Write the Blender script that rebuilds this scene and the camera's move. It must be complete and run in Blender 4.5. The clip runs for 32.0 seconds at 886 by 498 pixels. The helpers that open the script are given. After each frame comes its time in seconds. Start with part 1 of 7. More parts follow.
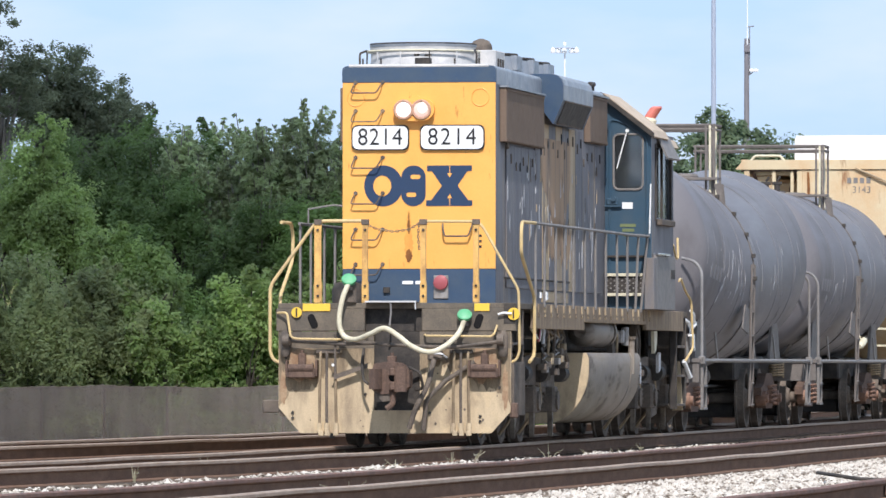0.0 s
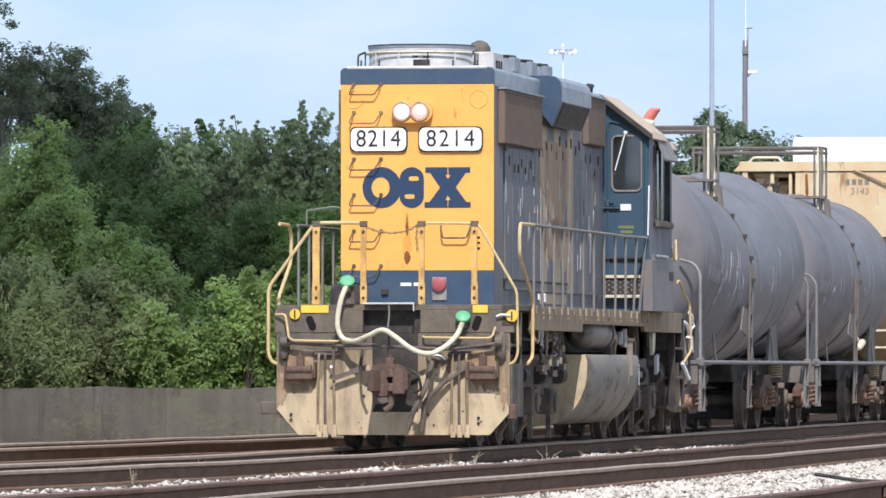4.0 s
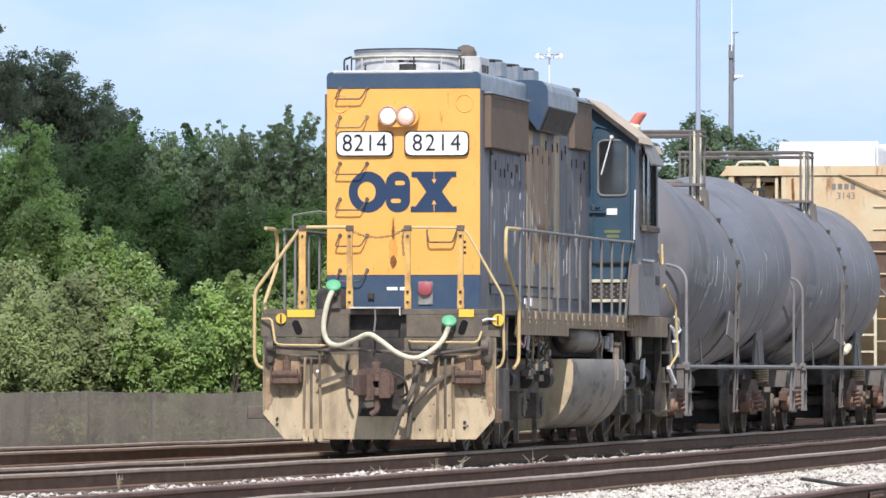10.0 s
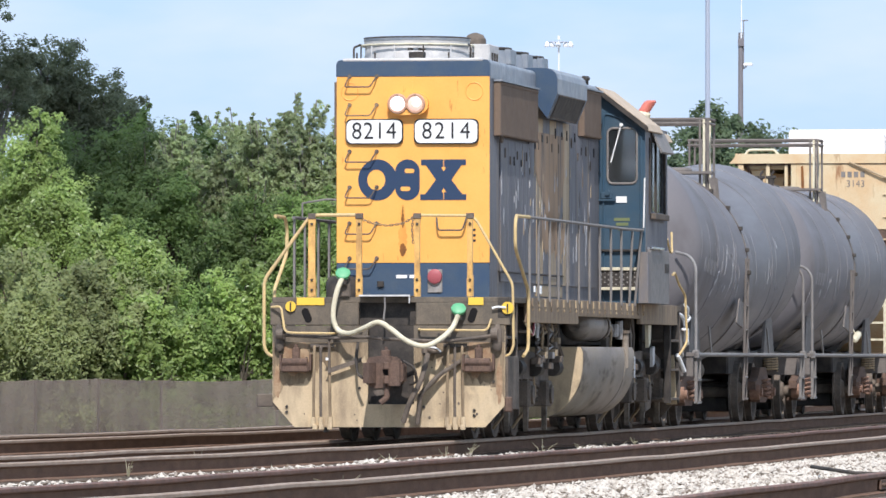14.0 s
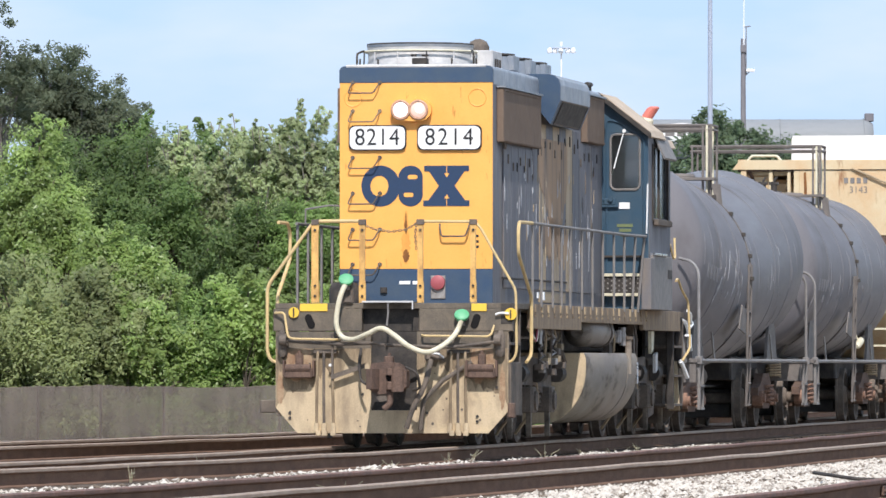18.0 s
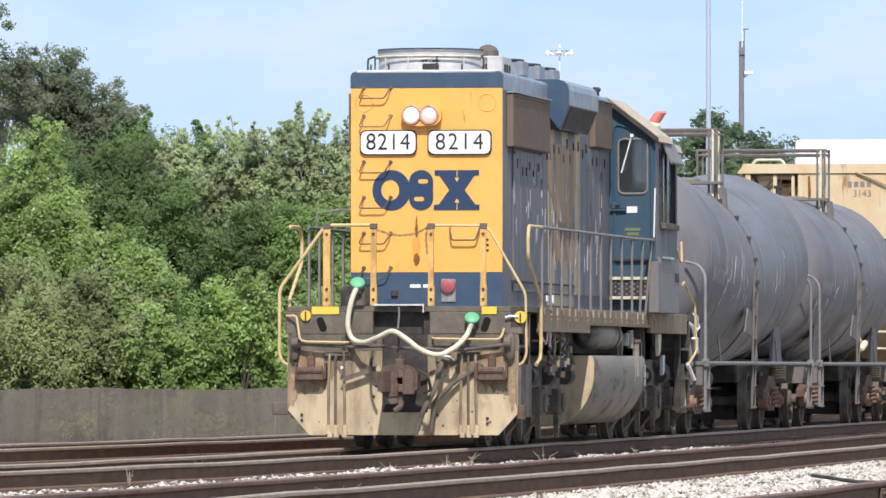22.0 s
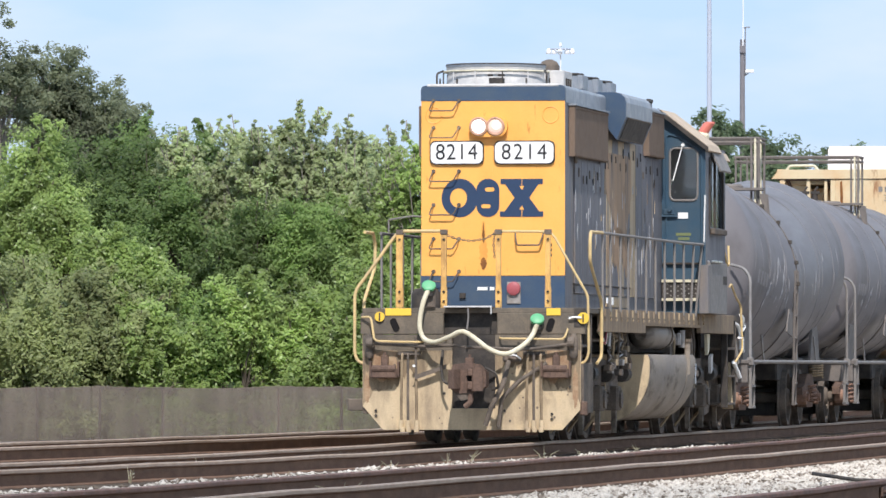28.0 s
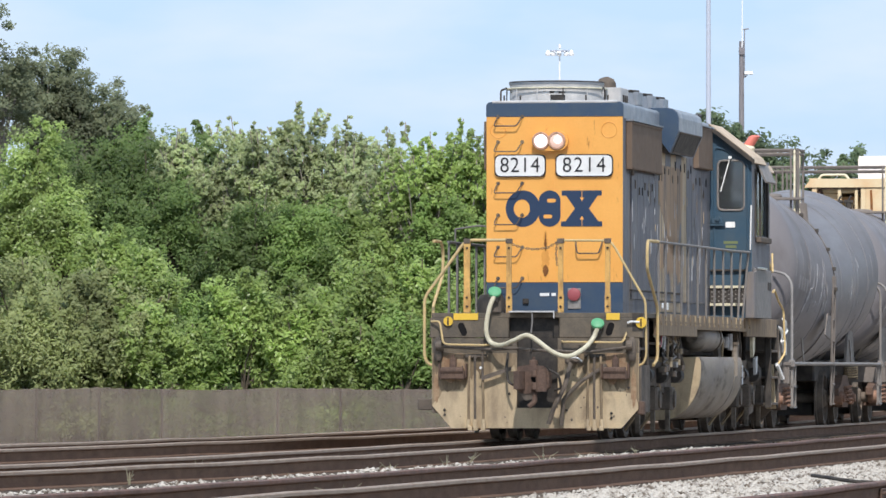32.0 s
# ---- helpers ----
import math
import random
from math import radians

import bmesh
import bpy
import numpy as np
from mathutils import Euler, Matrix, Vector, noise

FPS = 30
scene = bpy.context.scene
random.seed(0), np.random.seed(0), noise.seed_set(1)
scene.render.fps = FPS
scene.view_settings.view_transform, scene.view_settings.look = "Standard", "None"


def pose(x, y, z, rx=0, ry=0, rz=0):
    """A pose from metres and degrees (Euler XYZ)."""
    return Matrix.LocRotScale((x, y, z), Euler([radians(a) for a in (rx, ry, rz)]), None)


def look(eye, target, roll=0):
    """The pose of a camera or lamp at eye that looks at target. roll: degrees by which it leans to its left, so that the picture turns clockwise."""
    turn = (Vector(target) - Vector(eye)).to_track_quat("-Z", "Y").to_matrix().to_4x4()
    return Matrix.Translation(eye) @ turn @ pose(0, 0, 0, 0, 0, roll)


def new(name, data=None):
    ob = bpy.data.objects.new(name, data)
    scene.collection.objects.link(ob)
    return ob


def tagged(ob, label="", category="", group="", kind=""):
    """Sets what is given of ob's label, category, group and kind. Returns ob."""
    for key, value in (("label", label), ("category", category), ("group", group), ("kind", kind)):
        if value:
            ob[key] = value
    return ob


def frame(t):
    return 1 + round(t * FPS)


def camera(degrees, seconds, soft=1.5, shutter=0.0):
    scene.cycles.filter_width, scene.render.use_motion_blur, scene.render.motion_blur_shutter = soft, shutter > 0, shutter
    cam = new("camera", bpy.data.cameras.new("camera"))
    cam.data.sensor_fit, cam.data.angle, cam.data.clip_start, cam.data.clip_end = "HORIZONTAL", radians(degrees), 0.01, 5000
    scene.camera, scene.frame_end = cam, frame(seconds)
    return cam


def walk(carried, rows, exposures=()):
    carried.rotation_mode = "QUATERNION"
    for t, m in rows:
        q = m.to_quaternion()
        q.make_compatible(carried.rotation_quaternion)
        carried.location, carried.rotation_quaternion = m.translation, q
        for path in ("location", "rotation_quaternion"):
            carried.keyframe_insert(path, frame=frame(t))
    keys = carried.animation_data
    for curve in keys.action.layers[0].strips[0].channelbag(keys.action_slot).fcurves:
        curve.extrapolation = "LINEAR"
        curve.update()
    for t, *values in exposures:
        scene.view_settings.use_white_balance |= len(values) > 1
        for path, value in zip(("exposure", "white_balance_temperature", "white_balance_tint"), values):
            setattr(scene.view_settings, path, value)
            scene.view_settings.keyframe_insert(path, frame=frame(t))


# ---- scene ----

# ---- camera: on a tripod beside the tracks, a long lens, small shakes of the hand ----
FOCAL = 14500.0          # picture widths: 1568 units across
EYE = 0.95               # above the railheads
cam = camera(2 * math.degrees(math.atan(784 / FOCAL)), 32.0, soft=1.55)


def aim(dx, dy):
    """The camera's pose with the picture shaken by dx, dy."""
    return pose(0, 0, EYE, 90 + math.degrees(math.atan((209 + dy) / FOCAL)), 0, math.degrees(math.atan(dx / FOCAL)))


walk(cam, [
    (0, aim(7.6, -1.6)),
    (0.5, aim(4.6, 0.0)),
    (1, aim(8.4, 0.0)),
    (1.5, aim(3.1, -1.5)),
    (2, aim(3.0, 0.0)),
    (2.5, aim(3.1, 0.0)),
    (3, aim(4.6, -1.5)),
    (3.5, aim(4.6, 1.5)),
    (5.5, aim(4.5, -1.5)),
    (6, aim(3.1, -6.1)),
    (6.5, aim(2.4, -3.0)),
    (7, aim(-4.6, -7.6)),
    (7.5, aim(-16.9, 1.5)),
    (8, aim(-19.9, 10.7)),
    (8.5, aim(-16.9, 7.7)),
    (9, aim(-13.8, 7.7)),
    (9.5, aim(-18.4, 10.7)),
    (10, aim(-19.9, 9.2)),
    (10.5, aim(-18.4, 9.2)),
    (11, aim(-13.8, 1.6)),
    (11.5, aim(-12.2, -3.0)),
    (12, aim(-12.2, -7.6)),
    (12.5, aim(-9.2, -7.6)),
    (13, aim(-6.1, -10.7)),
    (13.5, aim(-4.6, -12.2)),
    (14, aim(-3.0, -12.2)),
    (14.5, aim(-1.5, -9.2)),
    (16.5, aim(0.0, -1.5)),
    (17, aim(0.0, 0.0)),
    (17.5, aim(1.5, 0.0)),
    (18, aim(1.5, -1.5)),
    (18.5, aim(3.1, 0.0)),
    (19, aim(0.0, 0.0)),
    (19.5, aim(0.0, -1.5)),
    (20, aim(0.0, 0.0)),
    (20.5, aim(0.0, 0.0)),
    (21, aim(-1.5, 0.0)),
    (21.5, aim(0.0, 0.0)),
    (22, aim(-1.6, 3.0)),
    (22.5, aim(0.0, -1.5)),
    (23, aim(3.0, 0.0)),
    (23.5, aim(0.0, -4.6)),
    (24, aim(12.2, -10.7)),
    (24.5, aim(7.7, -16.8)),
    (25, aim(6.1, -12.2)),
    (25.5, aim(3.1, -10.7)),
    (27.5, aim(1.5, 4.6)),
    (28, aim(0.0, 0.0)),
    (28.5, aim(1.5, 3.1)),
    (29, aim(0.0, 4.6)),
    (29.5, aim(0.0, 1.5)),
    (30, aim(1.5, 0.0)),
    (30.5, aim(3.1, 3.1)),
    (31, aim(3.1, 6.1)),
    (31.5, aim(3.0, 3.1)),
    (32, aim(-1.5, 3.1)),
], [(0, 0.22, 6240, 14.0), (12, 0.22, 6240, 14.0), (16, 0.22, 6310, 13.8), (23, 0.22, 6330, 13.5), (26, 0.22, 6390, 13.5), (30, 0.22, 6390, 13.5), (32, 0.22, 6480, 12.5)])

# ---- world, sun, exposure ----
SUN_EL, SUN_AZ = radians(47), radians(-1.0)      # the sun stands high behind the camera
to_sun = Vector((-math.sin(SUN_AZ) * math.cos(SUN_EL), -math.cos(SUN_AZ) * math.cos(SUN_EL), math.sin(SUN_EL)))
world = bpy.data.worlds.new("summer_sky")
scene.world = world
world.use_nodes = True
wn, wl = world.node_tree.nodes, world.node_tree.links
sky = wn.new("ShaderNodeTexSky")
sky.sky_type, sky.sun_disc = "NISHITA", False
sky.sun_elevation, sky.sun_rotation = SUN_EL, math.atan2(to_sun.x, to_sun.y)
sky.air_density, sky.dust_density, sky.ozone_density = 1.0, 0.6, 2.0
coords = wn.new("ShaderNodeTexCoord")


def sky_layer(below, colour, scale, stretched, shift, lo, hi, a, b):
    """A thin layer of haze or cloud over the sky's colour."""
    mp, tx, rg, mx = (wn.new(k) for k in ("ShaderNodeMapping", "ShaderNodeTexNoise", "ShaderNodeMapRange", "ShaderNodeMix"))
    mp.inputs["Scale"].default_value, mp.inputs["Location"].default_value = stretched, shift
    tx.inputs["Scale"].default_value, tx.inputs["Detail"].default_value = scale, 5.0
    for key, v in (("From Min", lo), ("From Max", hi), ("To Min", a), ("To Max", b)):
        rg.inputs[key].default_value = v
    mx.data_type = "RGBA"
    mx.inputs["B"].default_value = (*colour, 1)
    wl.new(coords.outputs["Generated"], mp.inputs["Vector"])
    wl.new(mp.outputs["Vector"], tx.inputs["Vector"])
    wl.new(tx.outputs["Fac"], rg.inputs["Value"])
    wl.new(rg.outputs["Result"], mx.inputs["Factor"])
    wl.new(below, mx.inputs["A"])
    return mx.outputs["Result"]


summer = sky_layer(sky.outputs["Color"], (3.3, 4.65, 6.35), 3.0, (1, 1, 2), (0, 0, 0), 0.3, 0.7, 0.88, 0.96)
summer = sky_layer(summer, (5.3, 5.75, 6.3), 20.0, (1, 1, 3.0), (0.35, 0.0, 0.42), 0.40, 0.70, 0.0, 0.75)
wl.new(summer, wn["Background"].inputs["Color"])
wn["Background"].inputs["Strength"].default_value = 0.140
sun = new("sun", bpy.data.lights.new("sun", "SUN"))
sun.data.energy, sun.data.angle, sun.data.color = 4.2, radians(0.6), (1.0, 0.955, 0.895)
sun.matrix_world = look(to_sun * 50, (0, 0, 0))

# ---- materials ----
def material(name, base, rough=0.6, metal=0.0, second=None, grain=8.0, streak=(1, 1, 1), cover=0.5, soft=0.2, bump=0.15, fine=60.0,
             vary=0.12, by_object=0.0, coat=0.0, third=None, third_cover=0.62, third_grain=3.0, third_streak=(1, 1, 1), world_space=False):
    """A surface of a base colour, patches of a second (and third) colour, fine grain and relief."""
    m = bpy.data.materials.new(name)
    m.use_nodes = True
    n, l = m.node_tree.nodes, m.node_tree.links
    bsdf = n["Principled BSDF"]
    bsdf.inputs["Roughness"].default_value, bsdf.inputs["Metallic"].default_value = rough, metal
    bsdf.inputs["Coat Weight"].default_value = coat
    bsdf.inputs["Specular IOR Level"].default_value = 0.15 if rough > 0.7 else (0.25 if rough > 0.52 else 0.4)
    tc = n.new("ShaderNodeTexCoord")
    place = tc.outputs["Object"]
    if world_space:
        place = n.new("ShaderNodeNewGeometry").outputs["Position"]

    def noise_of(scale, stretched, detail=5.0):
        mp, tx = n.new("ShaderNodeMapping"), n.new("ShaderNodeTexNoise")
        mp.inputs["Scale"].default_value = stretched
        tx.inputs["Scale"].default_value, tx.inputs["Detail"].default_value, tx.inputs["Roughness"].default_value = scale, detail, 0.62
        l.new(place, mp.inputs["Vector"])
        l.new(mp.outputs["Vector"], tx.inputs["Vector"])
        return tx.outputs["Fac"]

    def mixed(a, b, fac):
        mx = n.new("ShaderNodeMix")
        mx.data_type = "RGBA"
        l.new(fac, mx.inputs["Factor"])
        for v, s in ((a, "A"), (b, "B")):
            if isinstance(v, tuple):
                mx.inputs[s].default_value = (*v, 1)
            else:
                l.new(v, mx.inputs[s])
        return mx.outputs["Result"]

    def ranged(v, lo, hi, a=0.0, b=1.0):
        r = n.new("ShaderNodeMapRange")
        r.inputs["From Min"].default_value, r.inputs["From Max"].default_value = lo, hi
        r.inputs["To Min"].default_value, r.inputs["To Max"].default_value = a, b
        l.new(v, r.inputs["Value"])
        return r.outputs["Result"]

    colour = base
    if second:
        colour = mixed(colour, second, ranged(noise_of(grain, streak), cover - soft, cover + soft))
    if third:
        colour = mixed(colour, third, ranged(noise_of(third_grain, third_streak), third_cover - 0.06, third_cover + 0.06))
    grainy = noise_of(fine, (1, 1, 1), 3.0)
    hsv = n.new("ShaderNodeHueSaturation")
    if isinstance(colour, tuple):
        hsv.inputs["Color"].default_value = (*colour, 1)
    else:
        l.new(colour, hsv.inputs["Color"])
    value = ranged(grainy, 0.25, 0.75, 1 - vary, 1 + vary)
    if by_object:
        info, mul = n.new("ShaderNodeObjectInfo"), n.new("ShaderNodeMath")
        mul.operation = "MULTIPLY"
        l.new(ranged(info.outputs["Random"], 0, 1, 1 - by_object, 1 + by_object), mul.inputs[0])
        l.new(value, mul.inputs[1])
        value = mul.outputs[0]
    l.new(value, hsv.inputs["Value"])
    l.new(hsv.outputs["Color"], bsdf.inputs["Base Color"])
    l.new(ranged(noise_of(grain * 2.3, streak), 0.3, 0.7, max(0.05, rough - 0.12), min(1.0, rough + 0.12)), bsdf.inputs["Roughness"])
    if bump:
        bp = n.new("ShaderNodeBump")
        bp.inputs["Strength"].default_value, bp.inputs["Distance"].default_value = bump, 0.01
        l.new(grainy, bp.inputs["Height"])
        l.new(bp.outputs["Normal"], bsdf.inputs["Normal"])
    return m


def leaf_material(name, dark, light, wet=0.5):
    """Leaves that let some light through, each clump of its own green."""
    m = bpy.data.materials.new(name)
    m.use_nodes = True
    n, l = m.node_tree.nodes, m.node_tree.links
    bsdf = n["Principled BSDF"]
    geo, mx = n.new("ShaderNodeNewGeometry"), n.new("ShaderNodeMix")
    mx.data_type = "RGBA"
    mx.inputs["A"].default_value, mx.inputs["B"].default_value = (*dark, 1), (*light, 1)
    spread = n.new("ShaderNodeMapRange")
    spread.inputs["To Min"].default_value, spread.inputs["To Max"].default_value = 0.24, 0.82
    l.new(geo.outputs["Random Per Island"], spread.inputs["Value"])
    l.new(spread.outputs["Result"], mx.inputs["Factor"])
    patch, tone = n.new("ShaderNodeTexNoise"), n.new("ShaderNodeMapRange")
    patch.inputs["Scale"].default_value = 0.9
    tone.inputs["From Min"].default_value, tone.inputs["From Max"].default_value = 0.3, 0.7
    tone.inputs["To Min"].default_value, tone.inputs["To Max"].default_value = 0.62, 1.36
    hsv = n.new("ShaderNodeHueSaturation")
    l.new(geo.outputs["Position"], patch.inputs["Vector"])
    l.new(patch.outputs["Fac"], tone.inputs["Value"])
    l.new(tone.outputs["Result"], hsv.inputs["Value"])
    l.new(mx.outputs["Result"], hsv.inputs["Color"])
    l.new(hsv.outputs["Color"], bsdf.inputs["Base Color"])
    bsdf.inputs["Roughness"].default_value = wet
    bsdf.inputs["Specular IOR Level"].default_value = 0.35
    tr, ad = n.new("ShaderNodeBsdfTranslucent"), n.new("ShaderNodeMixShader")
    ad.inputs["Fac"].default_value = 0.56
    l.new(hsv.outputs["Color"], tr.inputs["Color"])
    l.new(bsdf.outputs["BSDF"], ad.inputs[1])
    l.new(tr.outputs["BSDF"], ad.inputs[2])
    l.new(ad.outputs["Shader"], n["Material Output"].inputs["Surface"])
    return m


def glowing(name, colour, strength, base=(0.8, 0.8, 0.8)):
    m = bpy.data.materials.new(name)
    m.use_nodes = True
    b = m.node_tree.nodes["Principled BSDF"]
    b.inputs["Base Color"].default_value, b.inputs["Roughness"].default_value = (*base, 1), 0.15
    b.inputs["Emission Color"].default_value, b.inputs["Emission Strength"].default_value = (*colour, 1), strength
    return m


def glass(name, tint, rough=0.05):
    m = bpy.data.materials.new(name)
    m.use_nodes = True
    b = m.node_tree.nodes["Principled BSDF"]
    b.inputs["Base Color"].default_value, b.inputs["Roughness"].default_value = (*tint, 1), rough
    b.inputs["Transmission Weight"].default_value, b.inputs["IOR"].default_value = 1.0, 1.45
    return m


YELLOW = material("yellow_enamel", (0.86, 0.420, 0.100), 0.42, second=(0.80, 0.365, 0.078), grain=3, cover=0.6, fine=40, vary=0.04, bump=0.05,
                  third=(0.30, 0.11, 0.022), third_cover=0.715, third_grain=4, third_streak=(3.0, 3.0, 0.6))
BLUE = material("blue_enamel", (0.038, 0.070, 0.124), 0.45, second=(0.060, 0.088, 0.122), grain=4, cover=0.55, vary=0.08, bump=0.06, third=(0.16, 0.15, 0.13), third_cover=0.72, third_grain=5, third_streak=(2, 2, 0.7))
LOGO = material("logo_blue", (0.022, 0.045, 0.095), 0.45, vary=0.08, bump=0.03)
SIDE = material("sooty_blue_side", (0.108, 0.110, 0.128), 0.6, second=(0.180, 0.175, 0.180), grain=1.6, streak=(3, 2.5, 0.35), cover=0.52, soft=0.28, vary=0.15,
                third=(0.25, 0.195, 0.135), third_cover=0.645, third_grain=0.9, third_streak=(2, 1.3, 0.22))
STREAKED = material("rust_streaked_side", (0.12, 0.115, 0.118), 0.6, second=(0.42, 0.32, 0.20), grain=1.0, streak=(3, 2.2, 0.16), cover=0.42, soft=0.1, vary=0.18)
CABBLUE = material("cab_blue", (0.035, 0.075, 0.115), 0.42, second=(0.055, 0.085, 0.11), grain=3, cover=0.55, vary=0.1, bump=0.06, third=(0.16, 0.14, 0.12), third_cover=0.7, third_grain=4, third_streak=(1, 1, 0.4))
ROOFDUST = material("dusty_roof", (0.55, 0.45, 0.34), 0.8, second=(0.40, 0.32, 0.24), grain=4, vary=0.10)
HOODTOP = material("weathered_hood_roof", (0.17, 0.205, 0.25), 0.42, second=(0.30, 0.31, 0.32), grain=3, cover=0.52, vary=0.12)
GRILLE = material("brown_grille", (0.185, 0.135, 0.100), 0.85, second=(0.15, 0.112, 0.086), grain=3, vary=0.12, fine=90, bump=0.25)
BLACK = material("grimy_black", (0.032, 0.029, 0.027), 0.7, second=(0.085, 0.072, 0.060), grain=5, cover=0.55, vary=0.25)
UNDER = material("underframe_dirt", (0.092, 0.079, 0.068), 0.8, second=(0.20, 0.16, 0.125), grain=4, cover=0.55, vary=0.3, bump=0.3)
PILOT = material("dusty_pilot", (0.53, 0.418, 0.272), 0.85, second=(0.27, 0.21, 0.145), grain=2.2, streak=(2.2, 1, 0.7), cover=0.58, soft=0.16, vary=0.14, bump=0.2,
                 third=(0.55, 0.43, 0.27), third_cover=0.60, third_grain=3)
HALO = material("orange_rust_haze", (0.80, 0.380, 0.078), 0.5, second=(0.60, 0.25, 0.05), grain=7, streak=(2, 2, 0.5), cover=0.58, soft=0.3, vary=0.06)
# flat black patches: paints the shade inside slots that aren't cut
HOLE = material("hollow_shade_black", (0.014, 0.013, 0.013), 0.95, vary=0.05, bump=0.0)
STAIN = material("rust_run", (0.30, 0.115, 0.026), 0.7, second=(0.13, 0.055, 0.024), grain=9, cover=0.5, soft=0.2, vary=0.1)
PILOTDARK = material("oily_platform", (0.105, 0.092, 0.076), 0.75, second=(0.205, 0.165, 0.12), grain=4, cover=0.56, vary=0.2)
RUST = material("rusty_steel", (0.165, 0.108, 0.080), 0.85, second=(0.095, 0.066, 0.054), grain=9, vary=0.3, bump=0.35)
# brighter copy of RUST: sunlight put into bearing caps and springs
RUSTLIT = material("sunlit_orange_rust", (0.31, 0.190, 0.135), 0.85, second=(0.17, 0.10, 0.072), grain=8, vary=0.25, bump=0.35)
GRABPALE = material("pale_grab", (0.27, 0.26, 0.25), 0.6, second=(0.19, 0.18, 0.175), grain=6, vary=0.15)
SILL = material("brown_dusty_sill", (0.315, 0.238, 0.160), 0.85, second=(0.165, 0.125, 0.092), grain=3.5, streak=(2, 2, 0.6), cover=0.54, vary=0.18)
SANDY = material("sand_coated_steel", (0.43, 0.33, 0.21), 0.85, second=(0.25, 0.195, 0.135), grain=3, streak=(2, 2, 0.7), cover=0.58, vary=0.15)
PALEYEL = material("faded_yellow_handrail", (0.66, 0.48, 0.22), 0.6, second=(0.46, 0.35, 0.19), grain=9, vary=0.15)
RAILGREY = material("grey_handrail", (0.165, 0.157, 0.152), 0.6, second=(0.235, 0.215, 0.195), grain=7, vary=0.15)
SAFETY = material("safety_yellow", (0.78, 0.50, 0.06), 0.5, vary=0.06, bump=0.03)
WHITE = material("white_paint", (0.82, 0.82, 0.80), 0.5, vary=0.05, bump=0.03, second=(0.68, 0.68, 0.66), grain=6, cover=0.62)
INK = material("black_numerals", (0.02, 0.02, 0.022), 0.5, vary=0.05, bump=0.0)
CREAM = material("cream_cable", (0.66, 0.61, 0.45), 0.55, second=(0.45, 0.40, 0.28), grain=12, cover=0.6, vary=0.1)
GREEN = material("green_plastic", (0.095, 0.36, 0.165), 0.45, second=(0.15, 0.40, 0.22), grain=14, cover=0.6, vary=0.08, bump=0.04)
RED = material("red_lens", (0.36, 0.090, 0.100), 0.5, vary=0.08, bump=0.05)
BEACON = material("red_beacon", (0.55, 0.16, 0.12), 0.5, vary=0.06, bump=0.03)
CHROME = material("bright_steel", (0.6, 0.6, 0.6), 0.3, 1.0, vary=0.08, bump=0.05)
FUEL = material("grey_fuel_tank", (0.225, 0.195, 0.170), 0.6, second=(0.30, 0.250, 0.190), grain=0.9, streak=(1, 0.7, 2.0), cover=0.54, soft=0.2, vary=0.12,
                third=(0.115, 0.090, 0.068), third_cover=0.60, third_grain=1.8, third_streak=(1, 0.8, 2.2))
# paler copy of UNDER: sunlight put into the brake hangers' colour
UNDERLIT = material("dusty_lit_brake_rigging", (0.26, 0.22, 0.175), 0.85, second=(0.075, 0.065, 0.055), grain=5, vary=0.25)
OLIVE = material("faded_olive_stencil", (0.16, 0.19, 0.09), 0.6, vary=0.1)
MASTPALE = material("pale_mast_paint", (0.70, 0.72, 0.74), 0.6, vary=0.05)
TANK = material("grey_tank_steel", (0.145, 0.138, 0.147), 0.54, second=(0.192, 0.182, 0.185), grain=0.8, streak=(0.9, 0.11, 0.6), cover=0.5, soft=0.24, vary=0.06, bump=0.02,
                third=(0.116, 0.106, 0.106), third_cover=0.59, third_grain=1.3, third_streak=(0.30, 0.50, 0.26))
TANKDARK = material("dark_tank_fittings", (0.125, 0.113, 0.104), 0.65, second=(0.19, 0.165, 0.145), grain=6, vary=0.2)
HOPPER = material("tan_hopper_paint", (0.60, 0.49, 0.315), 0.6, second=(0.56, 0.36, 0.19), grain=1.3, streak=(1.2, 2, 0.9), cover=0.54, soft=0.14, vary=0.10,
                  third=(0.30, 0.16, 0.08), third_cover=0.68, third_grain=3, third_streak=(2.2, 2, 0.5))
WHITECAR = material("white_car_paint", (0.80, 0.79, 0.78), 0.5, second=(0.70, 0.69, 0.68), grain=2, vary=0.05)
LENS = glowing("lit_headlight", (1.0, 0.90, 0.86), 0.75)
LENSWARM = glowing("lit_warm_headlight", (1.0, 0.70, 0.58), 0.30, (0.66, 0.46, 0.38))
LAMPRIM = material("dusty_lamp_ring", (0.60, 0.36, 0.25), 0.6, second=(0.35, 0.20, 0.13), grain=14, vary=0.1)
RUSTYEL = material("rust_bitten_yellow", (0.70, 0.44, 0.150), 0.6, second=(0.44, 0.26, 0.10), grain=7, streak=(1, 1, 0.6), cover=0.56, soft=0.12, vary=0.15)
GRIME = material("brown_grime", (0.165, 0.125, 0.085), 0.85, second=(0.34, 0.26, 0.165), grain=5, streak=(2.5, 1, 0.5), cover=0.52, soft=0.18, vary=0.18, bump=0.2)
BLOOM = material("brown_rust_bloom", (0.27, 0.165, 0.10), 0.85, second=(0.42, 0.31, 0.195), grain=8, cover=0.52, soft=0.16, vary=0.18, bump=0.2)
GALV = material("dull_galvanised", (0.38, 0.36, 0.34), 0.55, 0.3, second=(0.22, 0.20, 0.18), grain=9, vary=0.15)
